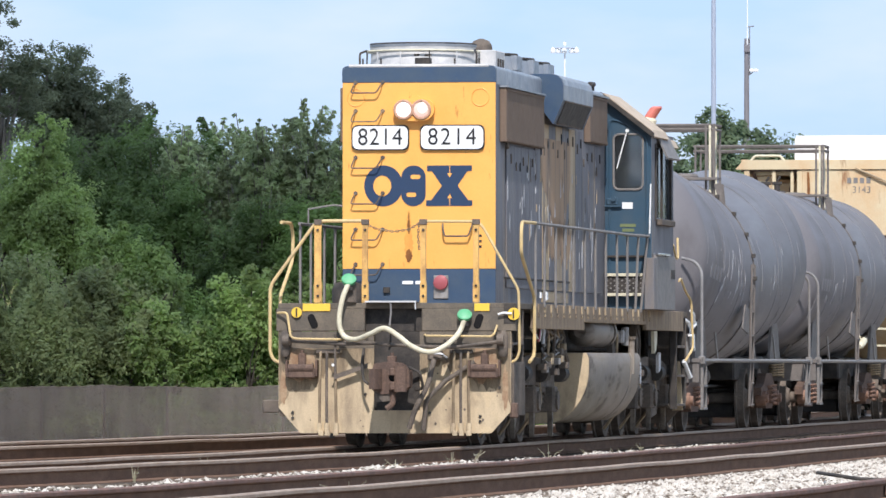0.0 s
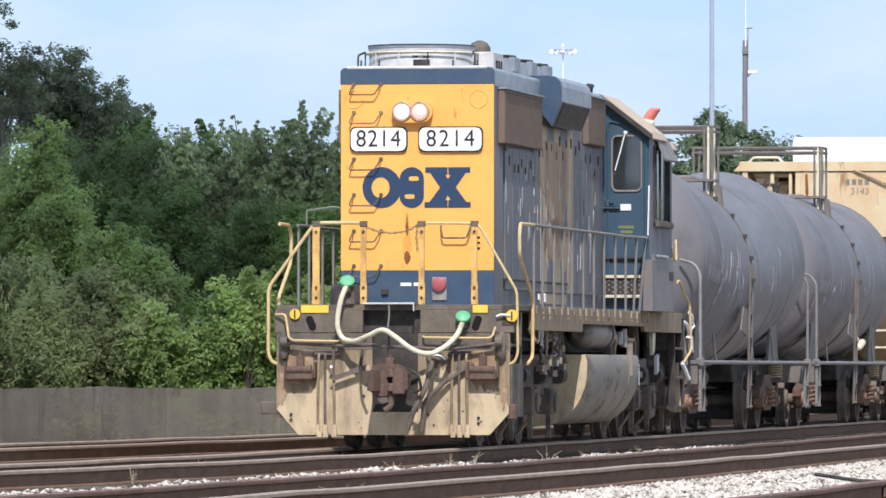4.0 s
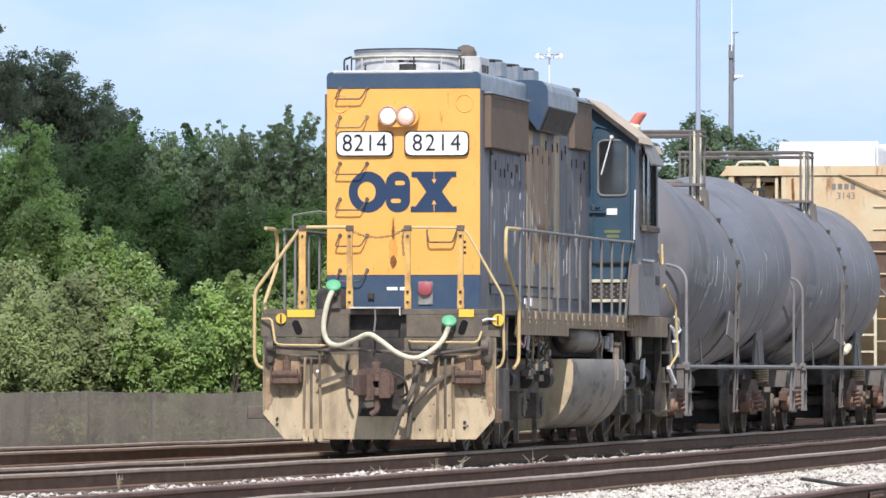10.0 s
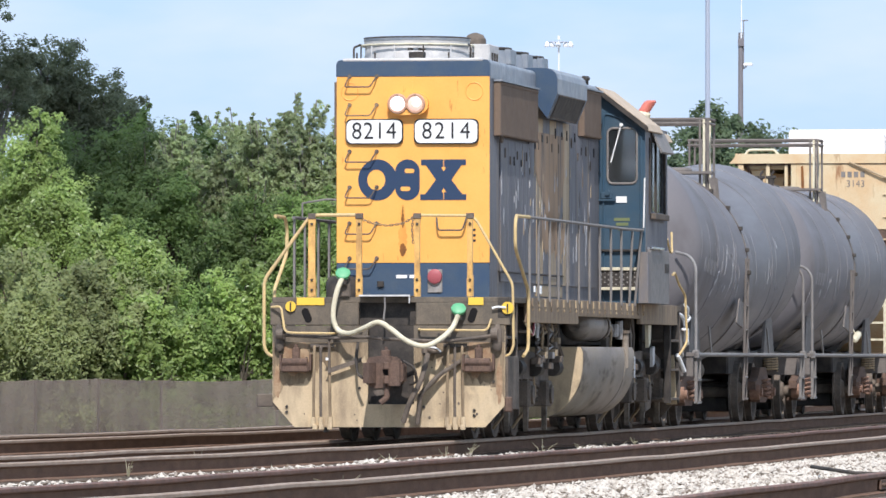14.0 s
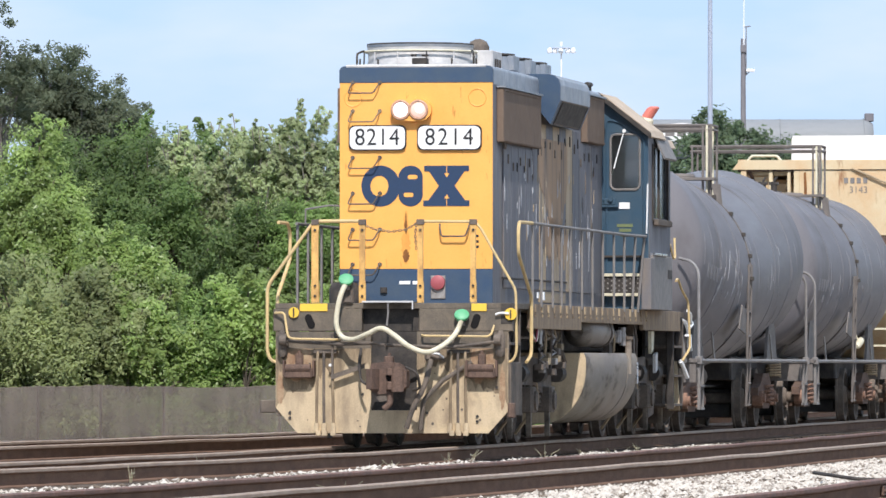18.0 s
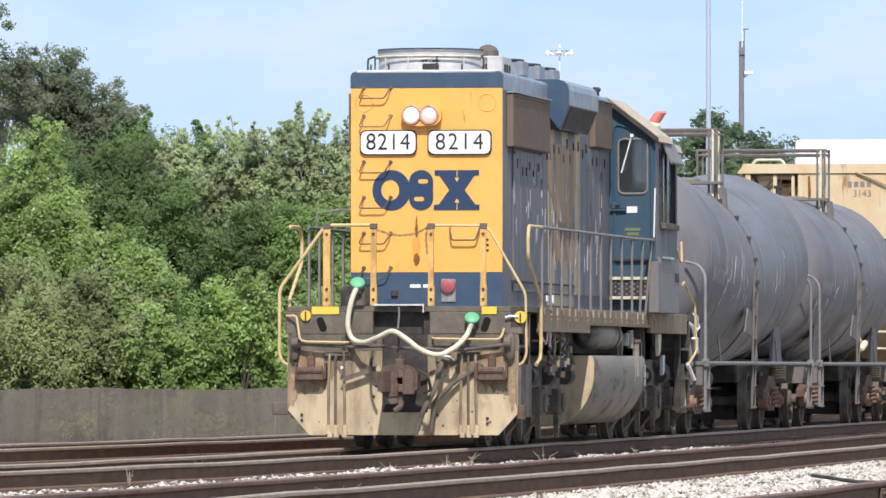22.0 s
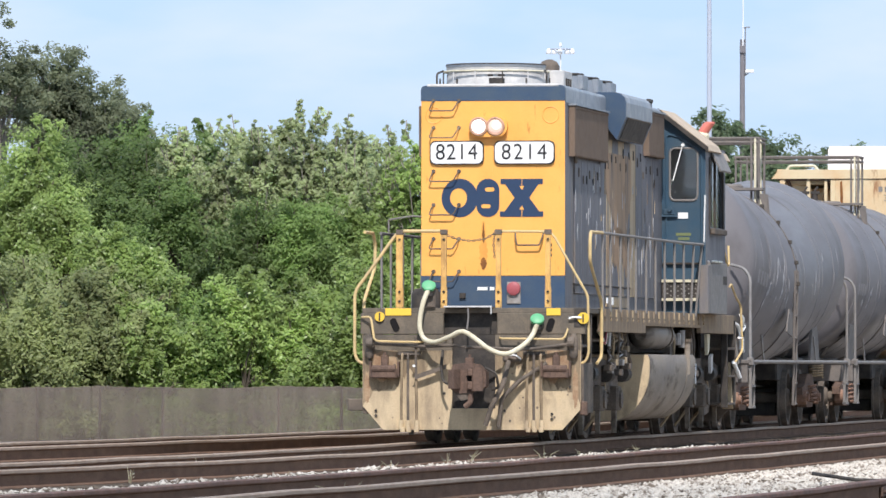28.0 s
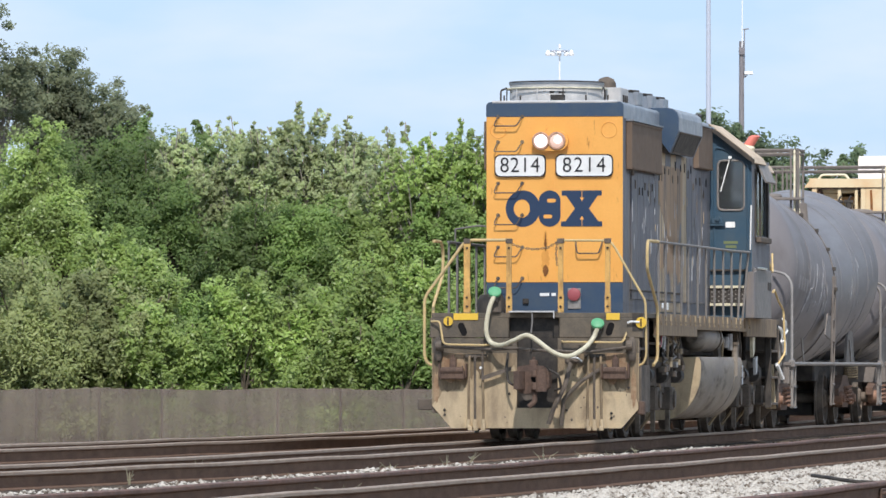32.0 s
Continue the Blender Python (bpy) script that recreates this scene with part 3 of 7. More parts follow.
def plant(name, x, y, height, spread, leaf_mat, label, seed, low=0.25, clumps=90, per=190, leaf=0.052, clump_size=0.30, lean=0.0, base=-0.3, deep=0.8, category="tree", ragged=0.18, trunk=0.09, shoots=14, lobe_count=9, lobe_size=(0.34, 0.52), bark=None, limb=1.0, top_lobe=0.55, flat=0.8):
    """A tree or bush: tapered trunk, limbs that end in leaf clumps, a ragged crown with leafy shoots."""
    rng = np.random.default_rng(seed)
    ob = thing(name, pose(x, y, base), label, category, "trees and bushes behind the fence")
    h = height - base
    tops, limbs = [], Shape()
    fork = h * max(low, 0.12)
    trunk_pts = [(0, 0, -0.1), (0.04 * lean, 0, fork * 0.5), (0.15 * lean, 0.03, fork), (0.3 * lean, 0.05, h * 0.62), (0.5 * lean, 0.05, h * 0.86)]
    limbs.tube(trunk_pts, trunk, 7, radii=[trunk * 1.3, trunk * 1.1, trunk, trunk * 0.6, trunk * 0.2])
    mid, tall = h * (1 + low) / 2, h * (1 - low) / 2
    lobes = [(0.0, 0.0, h - 0.55 * tall, top_lobe)]
    while len(lobes) < lobe_count:
        d = rng.normal(size=3)
        d /= np.linalg.norm(d)
        k = rng.uniform(0.45, 0.78)
        d[2] = abs(d[2]) if len(lobes) < lobe_count - 2 else d[2]
        lobes.append((d[0] * k * spread, d[1] * k * spread * deep, mid + d[2] * k * tall, rng.uniform(*lobe_size)))
    if low < 0.06:
        lobes += [(spread * 0.75 * math.cos(a), spread * deep * 0.75 * math.sin(a), h * 0.16, 0.42) for a in (0.4, 1.4, 3.0, 4.0, 4.7, 5.6)]
    for i in range(int(clumps * 2.4)):
        lx, ly, lz, lr = lobes[int(rng.integers(len(lobes)))]
        d = rng.normal(size=3)
        d /= np.linalg.norm(d)
        k = lr * rng.random() ** 0.4 * (1 + ragged * 0.5 * rng.normal())
        size = clump_size * 0.68 * (0.6 + 0.8 * rng.random())
        c = (lx + lean * lz / h * 0.5 + d[0] * k * spread * 1.15, ly + d[1] * k * spread * deep, max(0.1, min(lz + d[2] * k * max(tall, spread) * 0.95, h - size * 0.5)))
        tops.append((*c, size))
        if i % 9 == 0:
            z0 = fork + (h * 0.75 - fork) * rng.random() * min(1.0, c[2] / h)
            limbs.tube([(0.2 * lean, 0.02, min(z0, c[2])), ((c[0] + 0.1 * rng.normal()) * 0.5, c[1] * 0.5, (min(z0, c[2]) + c[2]) * 0.5 + 0.12), c], 0.03, 5, radii=[trunk * 0.45 * limb, trunk * 0.28 * limb, 0.010 * limb])
    clump_size, leaf = clump_size * 0.68, leaf * 0.74
    grown = len(tops)
    for i in range(shoots):
        cx, cy, cz, size = tops[int(rng.integers(grown))]
        if cz < h * 0.5:
            continue
        d = Vector((rng.normal() * 0.30 + cx * 0.25, rng.normal() * 0.15, 1.0)).normalized()
        long = rng.uniform(0.25, 0.6)
        if cz + long > h + 0.25:
            long = max(0.1, h + 0.25 - cz)
        for k in range(6):
            p = Vector((cx, cy, cz)) + d * (long * (k + 0.5) / 6)
            tops.append((p.x + rng.normal() * 0.05, p.y + rng.normal() * 0.05, p.z, clump_size * rng.uniform(0.45, 0.85) * (1 - 0.10 * k)))
        limbs.tube([(cx, cy, cz), tuple(Vector((cx, cy, cz)) + d * long)], 0.013, 4)
    part("trunk", limbs, bark or BARK, ob, smooth=True)
    part("crown", foliage("crown", tops, leaf, leaf_mat, per, rng, flat), leaf_mat, ob)
    return ob


OAK = "tall dark oak with a ragged open crown"
for i, (x, y, h, w, c) in enumerate(((-9.6, 174, 8.9, 1.7, 70), (-8.6, 176, 8.5, 1.5, 95), (-7.8, 176, 8.1, 1.5, 105), (-11.4, 172, 8.4, 2.0, 80), (-7.15, 177, 7.65, 1.4, 110))):
    plant("tree", x, y, h, w, LEAF_OAK, OAK, 1 + i, low=0.34, clumps=int(c * 0.95), per=270, leaf=0.056, clump_size=0.28, ragged=0.2, trunk=0.15, shoots=0, lobe_count=19, lobe_size=(0.18, 0.30), bark=OAKBARK, limb=1.15)
YOUNG = "young yellow-green tree with fresh bright leaves"
for i, (x, y, h, w) in enumerate(((-7.65, 155, 6.0, 0.85), (-8.7, 156, 5.2, 1.2), (-7.15, 154, 4.4, 0.8))):
    plant("tree", x, y, h, w, LEAF_LIGHT, YOUNG, 10 + i, low=0.14, clumps=95, clump_size=0.27, ragged=0.25)
DENSE = "dense dark green broad-leaved tree"
for i, (x, y, h, w) in enumerate(((-6.25, 166, 6.2, 1.35), (-5.3, 168, 6.05, 1.4), (-5.8, 165, 6.0, 1.2), (-4.6, 170, 5.4, 1.3), (-3.2, 171, 5.15, 1.4), (-7.9, 168, 5.7, 1.5), (-5.4, 163, 4.9, 1.3), (-1.8, 172, 5.0, 1.3), (-0.4, 172, 5.0, 1.4), (1.2, 172, 5.4, 1.5), (-4.0, 165, 4.8, 1.3), (-2.5, 166, 4.8, 1.3))):
    plant("tree", x, y, h, w, LEAF_MID if x > -3.4 else LEAF_DARK, DENSE.replace("dark", "mid") if x > -3.4 else DENSE, 20 + i, low=0.10, clumps=115, per=180, leaf=0.056, clump_size=0.34)
AIRY = "slender tree with an airy pale green crown"
for i, (x, y, h, w, mt) in enumerate(((-5.1, 164, 5.55, 0.9, LEAF_AIRY), (-4.4, 165, 5.8, 1.0, LEAF_AIRY), (-3.75, 164, 5.95, 0.95, LEAF_AIRY), (-3.1, 165, 6.1, 1.0, LEAF_AIRY), (-2.4, 164, 6.0, 1.0, LEAF_AIRY), (-1.75, 164, 5.85, 1.0, LEAF_AIRY),
                                     (-1.1, 162, 5.6, 1.0, LEAF_AIRY), (-0.4, 161, 5.5, 1.0, LEAF_LIGHT), (0.3, 161, 5.75, 1.0, LEAF_LIGHT), (1.0, 161, 5.8, 1.0, LEAF_LIGHT), (1.8, 162, 5.6, 1.0, LEAF_LIGHT))):
    plant("tree", x, y, h, w, mt, AIRY, 40 + i, low=0.36, clumps=92, per=78, leaf=0.052, clump_size=0.150, ragged=0.6, trunk=0.045, shoots=75, lobe_count=22, lobe_size=(0.28, 0.46), bark=OAKBARK, top_lobe=0.40)
MIDW = "leafy mid-green tree in a thicket"
for i, (x, y, h, w, mt) in enumerate(((-3.1, 163.5, 4.5, 1.3, LEAF_MID), (-1.5, 163, 4.3, 1.3, LEAF_MID), (0.0, 163, 4.5, 1.4, LEAF_MID), (1.5, 163, 4.6, 1.5, LEAF_MID), (-6.0, 160, 3.9, 1.0, LEAF_MID), (-4.4, 161, 3.7, 1.2, LEAF_DARK),
                                     (-3.7, 160.6, 4.3, 1.0, LEAF_DARK), (-2.5, 160.4, 4.5, 1.05, LEAF_MID), (-1.3, 160.6, 4.2, 1.0, LEAF_LIGHT), (-0.1, 160.4, 4.4, 1.1, LEAF_MID), (1.2, 160.4, 4.5, 1.1, LEAF_MID))):
    plant("tree", x, y, h, w, mt, MIDW, 50 + i, low=0.08, clumps=115, clump_size=0.29)
BUSH = "rounded bright green bush behind the cloth fence"
DUSTY = "dusty grey-green bush behind the cloth fence"
for i, (x, y, h, w, mt, lb) in enumerate((
        (-7.3, 143, 3.1, 1.1, LEAF_GREY, DUSTY), (-6.2, 142, 2.6, 0.95, LEAF_GREY, DUSTY), (-4.85, 141.6, 2.1, 0.9, LEAF_LIGHT, BUSH), (-4.1, 142.4, 2.0, 0.8, LEAF_MID, BUSH), (-3.45, 142, 2.45, 0.85, LEAF_LIGHT, BUSH),
        (-2.4, 142, 2.3, 0.95, LEAF_LIGHT, BUSH), (-1.3, 142, 2.4, 0.9, LEAF_LIGHT, BUSH), (-0.2, 142.5, 2.7, 1.0, LEAF_LIGHT, BUSH), (1.1, 143, 2.7, 1.1, LEAF_MID, BUSH), (-8.7, 143, 2.9, 1.1, LEAF_MID, BUSH), (-6.8, 141.3, 2.4, 0.9, LEAF_GREY, DUSTY), (-5.5, 141.8, 2.2, 0.85, LEAF_GREY, DUSTY), (-7.9, 141.5, 2.3, 0.9, LEAF_GREY, DUSTY), (-1.9, 141, 1.7, 0.8, LEAF_LIGHT, BUSH), (-6.0, 149, 3.42, 0.85, LEAF_LIGHT, BUSH), (-5.4, 149, 2.9, 0.65, LEAF_LIGHT, BUSH), (-1.5, 143.4, 2.9, 0.8, LEAF_LIGHT, BUSH), (-0.7, 141, 1.8, 0.8, LEAF_MID, BUSH))):
    plant("bush", x, y, h, w, mt, lb, 70 + i, low=0.02, clumps=125, per=170, leaf=0.056, clump_size=0.23, category="bush", trunk=0.05, ragged=0.4, shoots=60, flat=1.25)
FARTREE = "distant dark green tree beyond the tracks"
for i, (x, y, h, w) in enumerate(((6.3, 226, 7.4, 1.1), (7.1, 224, 8.0, 1.1), (7.9, 226, 8.2, 1.1), (8.6, 228, 7.5, 0.9), (9.8, 258, 7.7, 1.8), (10.7, 262, 8.3, 1.8), (11.8, 262, 8.4, 1.8), (12.9, 262, 8.0, 1.8), (14.2, 262, 7.7, 1.9), (16.2, 264, 7.4, 2.1), (4.8, 230, 6.8, 1.8), (2.8, 220, 6.4, 1.9), (-12.5, 160, 5.8, 1.8), (-14.5, 165, 6.5, 2.2))):
    plant("tree", x, y, h, w, LEAF_FAR, FARTREE, 90 + i, low=0.1, clumps=110, per=110, leaf=0.105, clump_size=0.38, shoots=20, lobe_count=13, lobe_size=(0.40, 0.58))

SCAR = material("bare_scratch", (0.52, 0.52, 0.53), 0.5, second=(0.24, 0.24, 0.25), grain=9, vary=0.1)


# ---- railway wheels ----
def wheelset(parent, y, r):
    """Two wheels on an axle, as one rolling part."""
    s = Shape()
    for sgn in (-1, 1):
        prof = [(0.66, 0.0), (0.66, r * 0.32), (0.70, r * 0.36), (0.70, r * 0.82), (0.672, r * 0.86), (0.665, r + 0.028), (0.695, r + 0.026), (0.705, r), (0.80, r - 0.006), (0.80, r * 0.84), (0.745, r * 0.80), (0.735, r * 0.40), (0.82, r * 0.28), (0.84, 0.0)]
        n = 30
        s.loft([[(sgn * a, b * math.cos(2 * math.pi * k / n), b * math.sin(2 * math.pi * k / n)) for k in range(n)] for a, b in prof], cap=False)
        for k in range(5):
            a = k * 2 * math.pi / 5
            s.rod((sgn * 0.742, 0.6 * r * math.cos(a), 0.6 * r * math.sin(a)), (sgn * 0.752, 0.6 * r * math.cos(a), 0.6 * r * math.sin(a)), 0.035, 8)
    s.rod((-1.0, 0, 0), (1.0, 0, 0), 0.085, 12)
    ob = part("wheelset", s, UNDER, parent, "steel wheels on an axle", smooth=True)
    ob.matrix_basis = pose(0, y, r)
    return ob


def coil(cx, cy, z0, z1, r, turns, wire=0.016):
    return [(cx + r * math.cos(2 * math.pi * turns * i / (turns * 10)), cy + r * math.sin(2 * math.pi * turns * i / (turns * 10)), z0 + (z1 - z0) * i / (turns * 10)) for i in range(turns * 10 + 1)]


def ring_pts(cx, cz, r, y, n=24):
    return [(cx + r * math.cos(2 * math.pi * k / n), y, cz + r * math.sin(2 * math.pi * k / n)) for k in range(n + 1)]


# ---- the locomotive: x aside, y away from its end plate, z over the rails ----
TRAIN = pose(STAND.x, STAND.y, 0, 0, 0, -math.degrees(HEAD))
HX0, HX1, HY, HTOP = -0.92, 0.94, 1.80, 4.58     # hood: sides, end, roof
CABY = 11.9


def make_locomotive():
    L = thing("locomotive", TRAIN.copy(), "weathered diesel locomotive with a yellow hood end and blue sides", "locomotive")
    # platform and end plate
    part("walkway", Shape().box(-1.40, 1.40, 0.02, 17.1, 1.63, 1.695, 0.01), PILOTDARK, L, "grimy walkway plates")
    sill = part("side_sill", Shape().box(1.36, 1.425, 1.75, 6.23, 1.40, 1.70, 0.01).box(1.36, 1.425, 6.23, 12.45, 1.50, 1.70, 0.01).box(1.36, 1.425, 12.45, 16.5, 1.43, 1.70, 0.01), SILL, L, "brown sand-stained side sill")
    part("side_sill", Shape().box(-1.425, -1.36, 1.75, 16.5, 1.455, 1.70, 0.01), SILL, L)
    for k in range(20):
        y = 2.0 + k * 0.56
        part("sill_tab", Shape().box(1.425, 1.440, y, y + 0.10, 1.60, 1.69).rod((1.44, y + 0.05, 1.56), (1.425, y + 0.05, 1.56), 0.02, 6), SANDY if k % 3 else SILL, sill)
    part("centre_frame", Shape().box(-0.55, 0.55, 0.25, 16.6, 1.15, 1.62, 0.02), BLACK, L)
    plate = Shape()
    plate.prism([(-1.39, 1.36), (-1.39, 0.46), (-1.13, 0.16), (-0.25, 0.16), (-0.25, 1.36)], "y", 0.0, 0.03)
    plate.prism([(1.385, 1.36), (0.30, 1.36), (0.30, 0.16), (1.15, 0.16), (1.385, 0.42)], "y", 0.0, 0.03)
    plate.prism([(-0.25, 0.16), (0.30, 0.16), (0.30, 0.43), (-0.25, 0.43)], "y", 0.0, 0.03)
    # shade over the coupler is put into this plate's black colour
    part("coupler_lintel", Shape().box(-0.25, 0.30, 0.10, 0.16, 1.14, 1.36), BLACK, L, "plate over the coupler, blackened for the shade there")
    pl = part("end_plate", plate, PILOT, L, "tan dust-covered steel end plate with a coupler opening")
    for u, z in ((-1.22, 0.40), (-1.22, 0.34), (-0.35, 0.62), (0.42, 0.40), (1.02, 0.36), (1.25, 0.70), (-0.33, 1.28), (0.60, 1.25), (-1.30, 1.05), (1.02, 0.30)):
        part("bolt", Shape().rod((u, 0.0, z), (u, -0.018, z), 0.018, 8), BLACK, pl)
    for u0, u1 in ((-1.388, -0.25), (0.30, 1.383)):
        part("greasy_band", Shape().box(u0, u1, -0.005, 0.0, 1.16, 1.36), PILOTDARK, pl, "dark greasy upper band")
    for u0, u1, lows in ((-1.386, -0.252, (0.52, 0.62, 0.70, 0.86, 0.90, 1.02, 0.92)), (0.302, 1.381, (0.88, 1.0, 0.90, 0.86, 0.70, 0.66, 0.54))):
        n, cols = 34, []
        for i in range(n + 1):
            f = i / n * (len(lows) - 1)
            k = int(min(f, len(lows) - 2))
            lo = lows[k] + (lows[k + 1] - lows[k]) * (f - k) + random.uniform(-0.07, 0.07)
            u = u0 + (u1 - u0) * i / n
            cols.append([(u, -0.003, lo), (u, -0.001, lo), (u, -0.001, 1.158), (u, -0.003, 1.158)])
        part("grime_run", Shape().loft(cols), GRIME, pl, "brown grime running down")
    spots = random.Random(8)
    for u, z, w, h in ((-1.10, 0.98, 0.20, 0.24), (1.08, 0.98, 0.20, 0.24), (-1.33, 0.70, 0.04, 0.24), (1.32, 0.70, 0.04, 0.26)):
        ring = [(u + w * math.cos(a) * spots.uniform(0.7, 1.1), z + h * math.sin(a) * spots.uniform(0.7, 1.1)) for a in [2 * math.pi * k / 22 for k in range(22)]]
        part("rust_bloom", Shape().prism(ring, "y", -0.0042, -0.0005), BLOOM, pl, "brown rust bloom")
    for k in range(26):
        u, z, w = spots.choice((spots.uniform(-1.3, -0.3), spots.uniform(0.36, 1.3))), spots.uniform(0.22, 1.1), spots.uniform(0.006, 0.017)
        part("pock_mark", Shape().prism([(u + w * math.cos(a), z + w * 1.2 * math.sin(a)) for a in [2 * math.pi * i / 7 for i in range(7)]], "y", -0.0055, -0.0005), UNDER, pl)
    part("coupler_pocket", Shape().box(-0.30, 0.34, 0.06, 0.9, 0.42, 1.16), BLACK, L)
    beam = Shape().box(-1.42, -0.36, 0.0, 0.16, 1.365, 1.63, 0.012)
    part("end_beam", Shape().box(0.32, 1.44, 0.0, 0.16, 1.365, 1.63, 0.012), PILOTDARK, L, "oily end beam under the platform")
    # shallow recess; the shade in it is painted with black
    part("beam_recess", Shape().box(-0.36, 0.32, 0.12, 0.18, 1.365, 1.63), BLACK, L, "recess over the coupler, its shade painted black")
    eb = part("end_beam", beam, PILOTDARK, L, "oily end beam under the platform")
    for u, t in ((-0.98, -22), (1.00, 20)):
        s = Shape().prism([(0.045 * math.cos(a) , 0.045 * math.sin(a) + (0.045 if math.sin(a) > 0 else -0.045)) for a in [2 * math.pi * k / 16 for k in range(16)]], "y", -0.006, 0.01)
        part("jack_slot", s, HOLE, eb).matrix_basis = pose(u, -0.002, 1.48, 0, t, 0)
    part("drop_step", Shape().box(-0.34, 0.27, -0.10, 0.30, 1.695, 1.712, 0.005), PILOTDARK, L, "bright-edged drop step")
    part("drop_step_edge", Shape().box(-0.34, 0.27, -0.112, -0.10, 1.702, 1.722).box(0.255, 0.27, -0.112, -0.10, 1.62, 1.702), FANGREY, L)
    # yellow plates and discs
    part("warning_plate", Shape().box(-1.10, -0.77, -0.012, 0.0, 1.60, 1.69, 0.004), SAFETY, eb)
    part("warning_plate", Shape().box(0.95, 1.13, -0.012, 0.0, 1.60, 1.69, 0.004), SAFETY, eb)
    for u, z, r in ((-1.17, 1.585, 0.062), (1.42, 1.565, 0.072)):
        d = part("yellow_disc", Shape().rod((u, 0.0, z), (u, -0.03, z), r, 24), SAFETY, eb, smooth=True)
        part("disc_handle", Shape().box(u - 0.008, u + 0.008, -0.05, -0.03, z - 0.05, z + 0.05), BLACK, d)
    part("pin", Shape().tube(bend([(1.40, -0.04, 1.57), (1.30, -0.05, 1.58), (1.24, -0.04, 1.56)]), 0.013, 6), WHITE, eb)
    part("backing_box", Shape().box(1.30, 1.44, -0.005, 0.0, 1.45, 1.69), BLACK, eb)
    # coupler
    co = part("coupler", Shape().prism([(-0.20, 1.09), (-0.23, 0.98), (-0.22, 0.78), (-0.12, 0.73), (0.02, 0.74), (0.10, 0.80), (0.16, 0.78), (0.22, 0.82), (0.22, 1.00), (0.14, 1.08), (0.0, 1.12)], "y", -0.62, -0.36)
              .box(-0.12, 0.12, -0.40, 0.3, 0.82, 1.05, 0.03), RUST, L, "rusty knuckle coupler")
    part("knuckle", Shape().tube([(0.12, -0.66, 0.76), (0.12, -0.66, 1.06)], 0.075, 14).box(-0.01, 0.12, -0.70, -0.62, 0.95, 1.04, 0.02).box(-0.01, 0.12, -0.70, -0.62, 0.78, 0.88, 0.02).rod((0.12, -0.66, 1.06), (0.12, -0.66, 1.10), 0.04, 10), RUST, co)
    part("knuckle_slot", Shape().prism([(-0.03, 0.95), (0.05, 0.96), (0.09, 0.93), (0.07, 0.89), (0.02, 0.875), (-0.01, 0.90)], "y", -0.63, -0.61), HOLE, co)
    part("shank_pocket", Shape().prism([(-0.20, 0.76), (0.02, 0.74), (0.0, 0.66), (-0.10, 0.64)], "y", -0.60, -0.40), UNDER, co)
    part("guard_arm", Shape().prism([(-0.24, -0.36), (-0.15, -0.36), (-0.10, -0.62), (-0.16, -0.82), (-0.24, -0.74)], "z", 0.79, 1.03), RUST, co)
    part("lock_lever", Shape().tube(bend([(0.02, -0.60, 0.76), (0.03, -0.62, 0.62), (-0.05, -0.62, 0.56)]), 0.035, 8), RUST, co)
    part("pin_lifter", Shape().box(-0.05, 0.05, -0.60, -0.46, 1.10, 1.18, 0.02).rod((0.0, -0.52, 1.15), (0.0, -0.52, 1.22), 0.02, 8), RUST, co)
    part("operating_rod", Shape().tube(bend([(0.20, -0.55, 1.05), (0.34, -0.56, 0.98), (0.36, -0.45, 0.80), (0.26, -0.40, 0.78)]), 0.018, 6), BLACK, co)
    co.matrix_basis = pose(0.05, 0, -0.11)
    part("uncoupling_lever", Shape().tube(bend([(-1.28, -0.10, 1.25), (-0.60, -0.12, 1.21), (-0.18, -0.35, 1.22), (0.0, -0.50, 1.20)]), 0.02, 8).tube(bend([(1.26, -0.10, 1.24), (0.70, -0.12, 1.17), (0.22, -0.35, 1.19), (0.0, -0.50, 1.20)]), 0.02, 8), UNDER, L, "bent uncoupling lever")
    for sgn in (-1, 1):
        part("lever_bracket", Shape().box(sgn * 1.28 - 0.05, sgn * 1.28 + 0.05, -0.12, 0.0, 1.19, 1.33, 0.02).rod((sgn * 1.28 - 0.04, -0.13, 1.26), (sgn * 1.28 + 0.04, -0.13, 1.26), 0.06, 12), UNDER, L)
        part("corner_cylinder", Shape().tube([(sgn * 1.30, -0.05, 1.06), (sgn * 1.30, -0.05, 1.10), (sgn * 1.30, -0.05, 1.30), (sgn * 1.30, -0.05, 1.37)], 0.05, 12, radii=[0.035, 0.058, 0.058, 0.03]), UNDER, L, "grimy upright cylinder", smooth=True)
    part("lever_arm", Shape().tube([(-0.70, -0.09, 1.33), (-0.695, -0.10, 0.82)], 0.016, 7).prism([(-0.72, 0.845), (-0.70, 0.795), (-0.31, 0.93), (-0.31, 0.985)], "y", -0.12, -0.085), UNDER, L, "dark upright rod and slanting bar")
    part("lever_tag", Shape().rod((-0.72, -0.12, 0.965), (-0.72, -0.10, 0.965), 0.018, 8), WHITE, L)
    part("end_grab", Shape().tube(bend([(-1.40, -0.03, 1.58), (-1.27, -0.10, 1.585), (-1.22, -0.15, 1.30), (-1.16, -0.16, 1.275), (-0.64, -0.16, 1.265), (-0.62, 0.0, 1.27)], 0.05), 0.014, 6), PALEYEL, L, "pale yellow grab iron")
    part("end_grab", Shape().tube(bend([(0.36, 0.0, 1.32), (0.38, -0.10, 1.31), (1.16, -0.10, 1.30), (1.20, -0.10, 1.33), (1.22, 0.0, 1.43)], 0.04), 0.014, 6), PALEYEL, L)
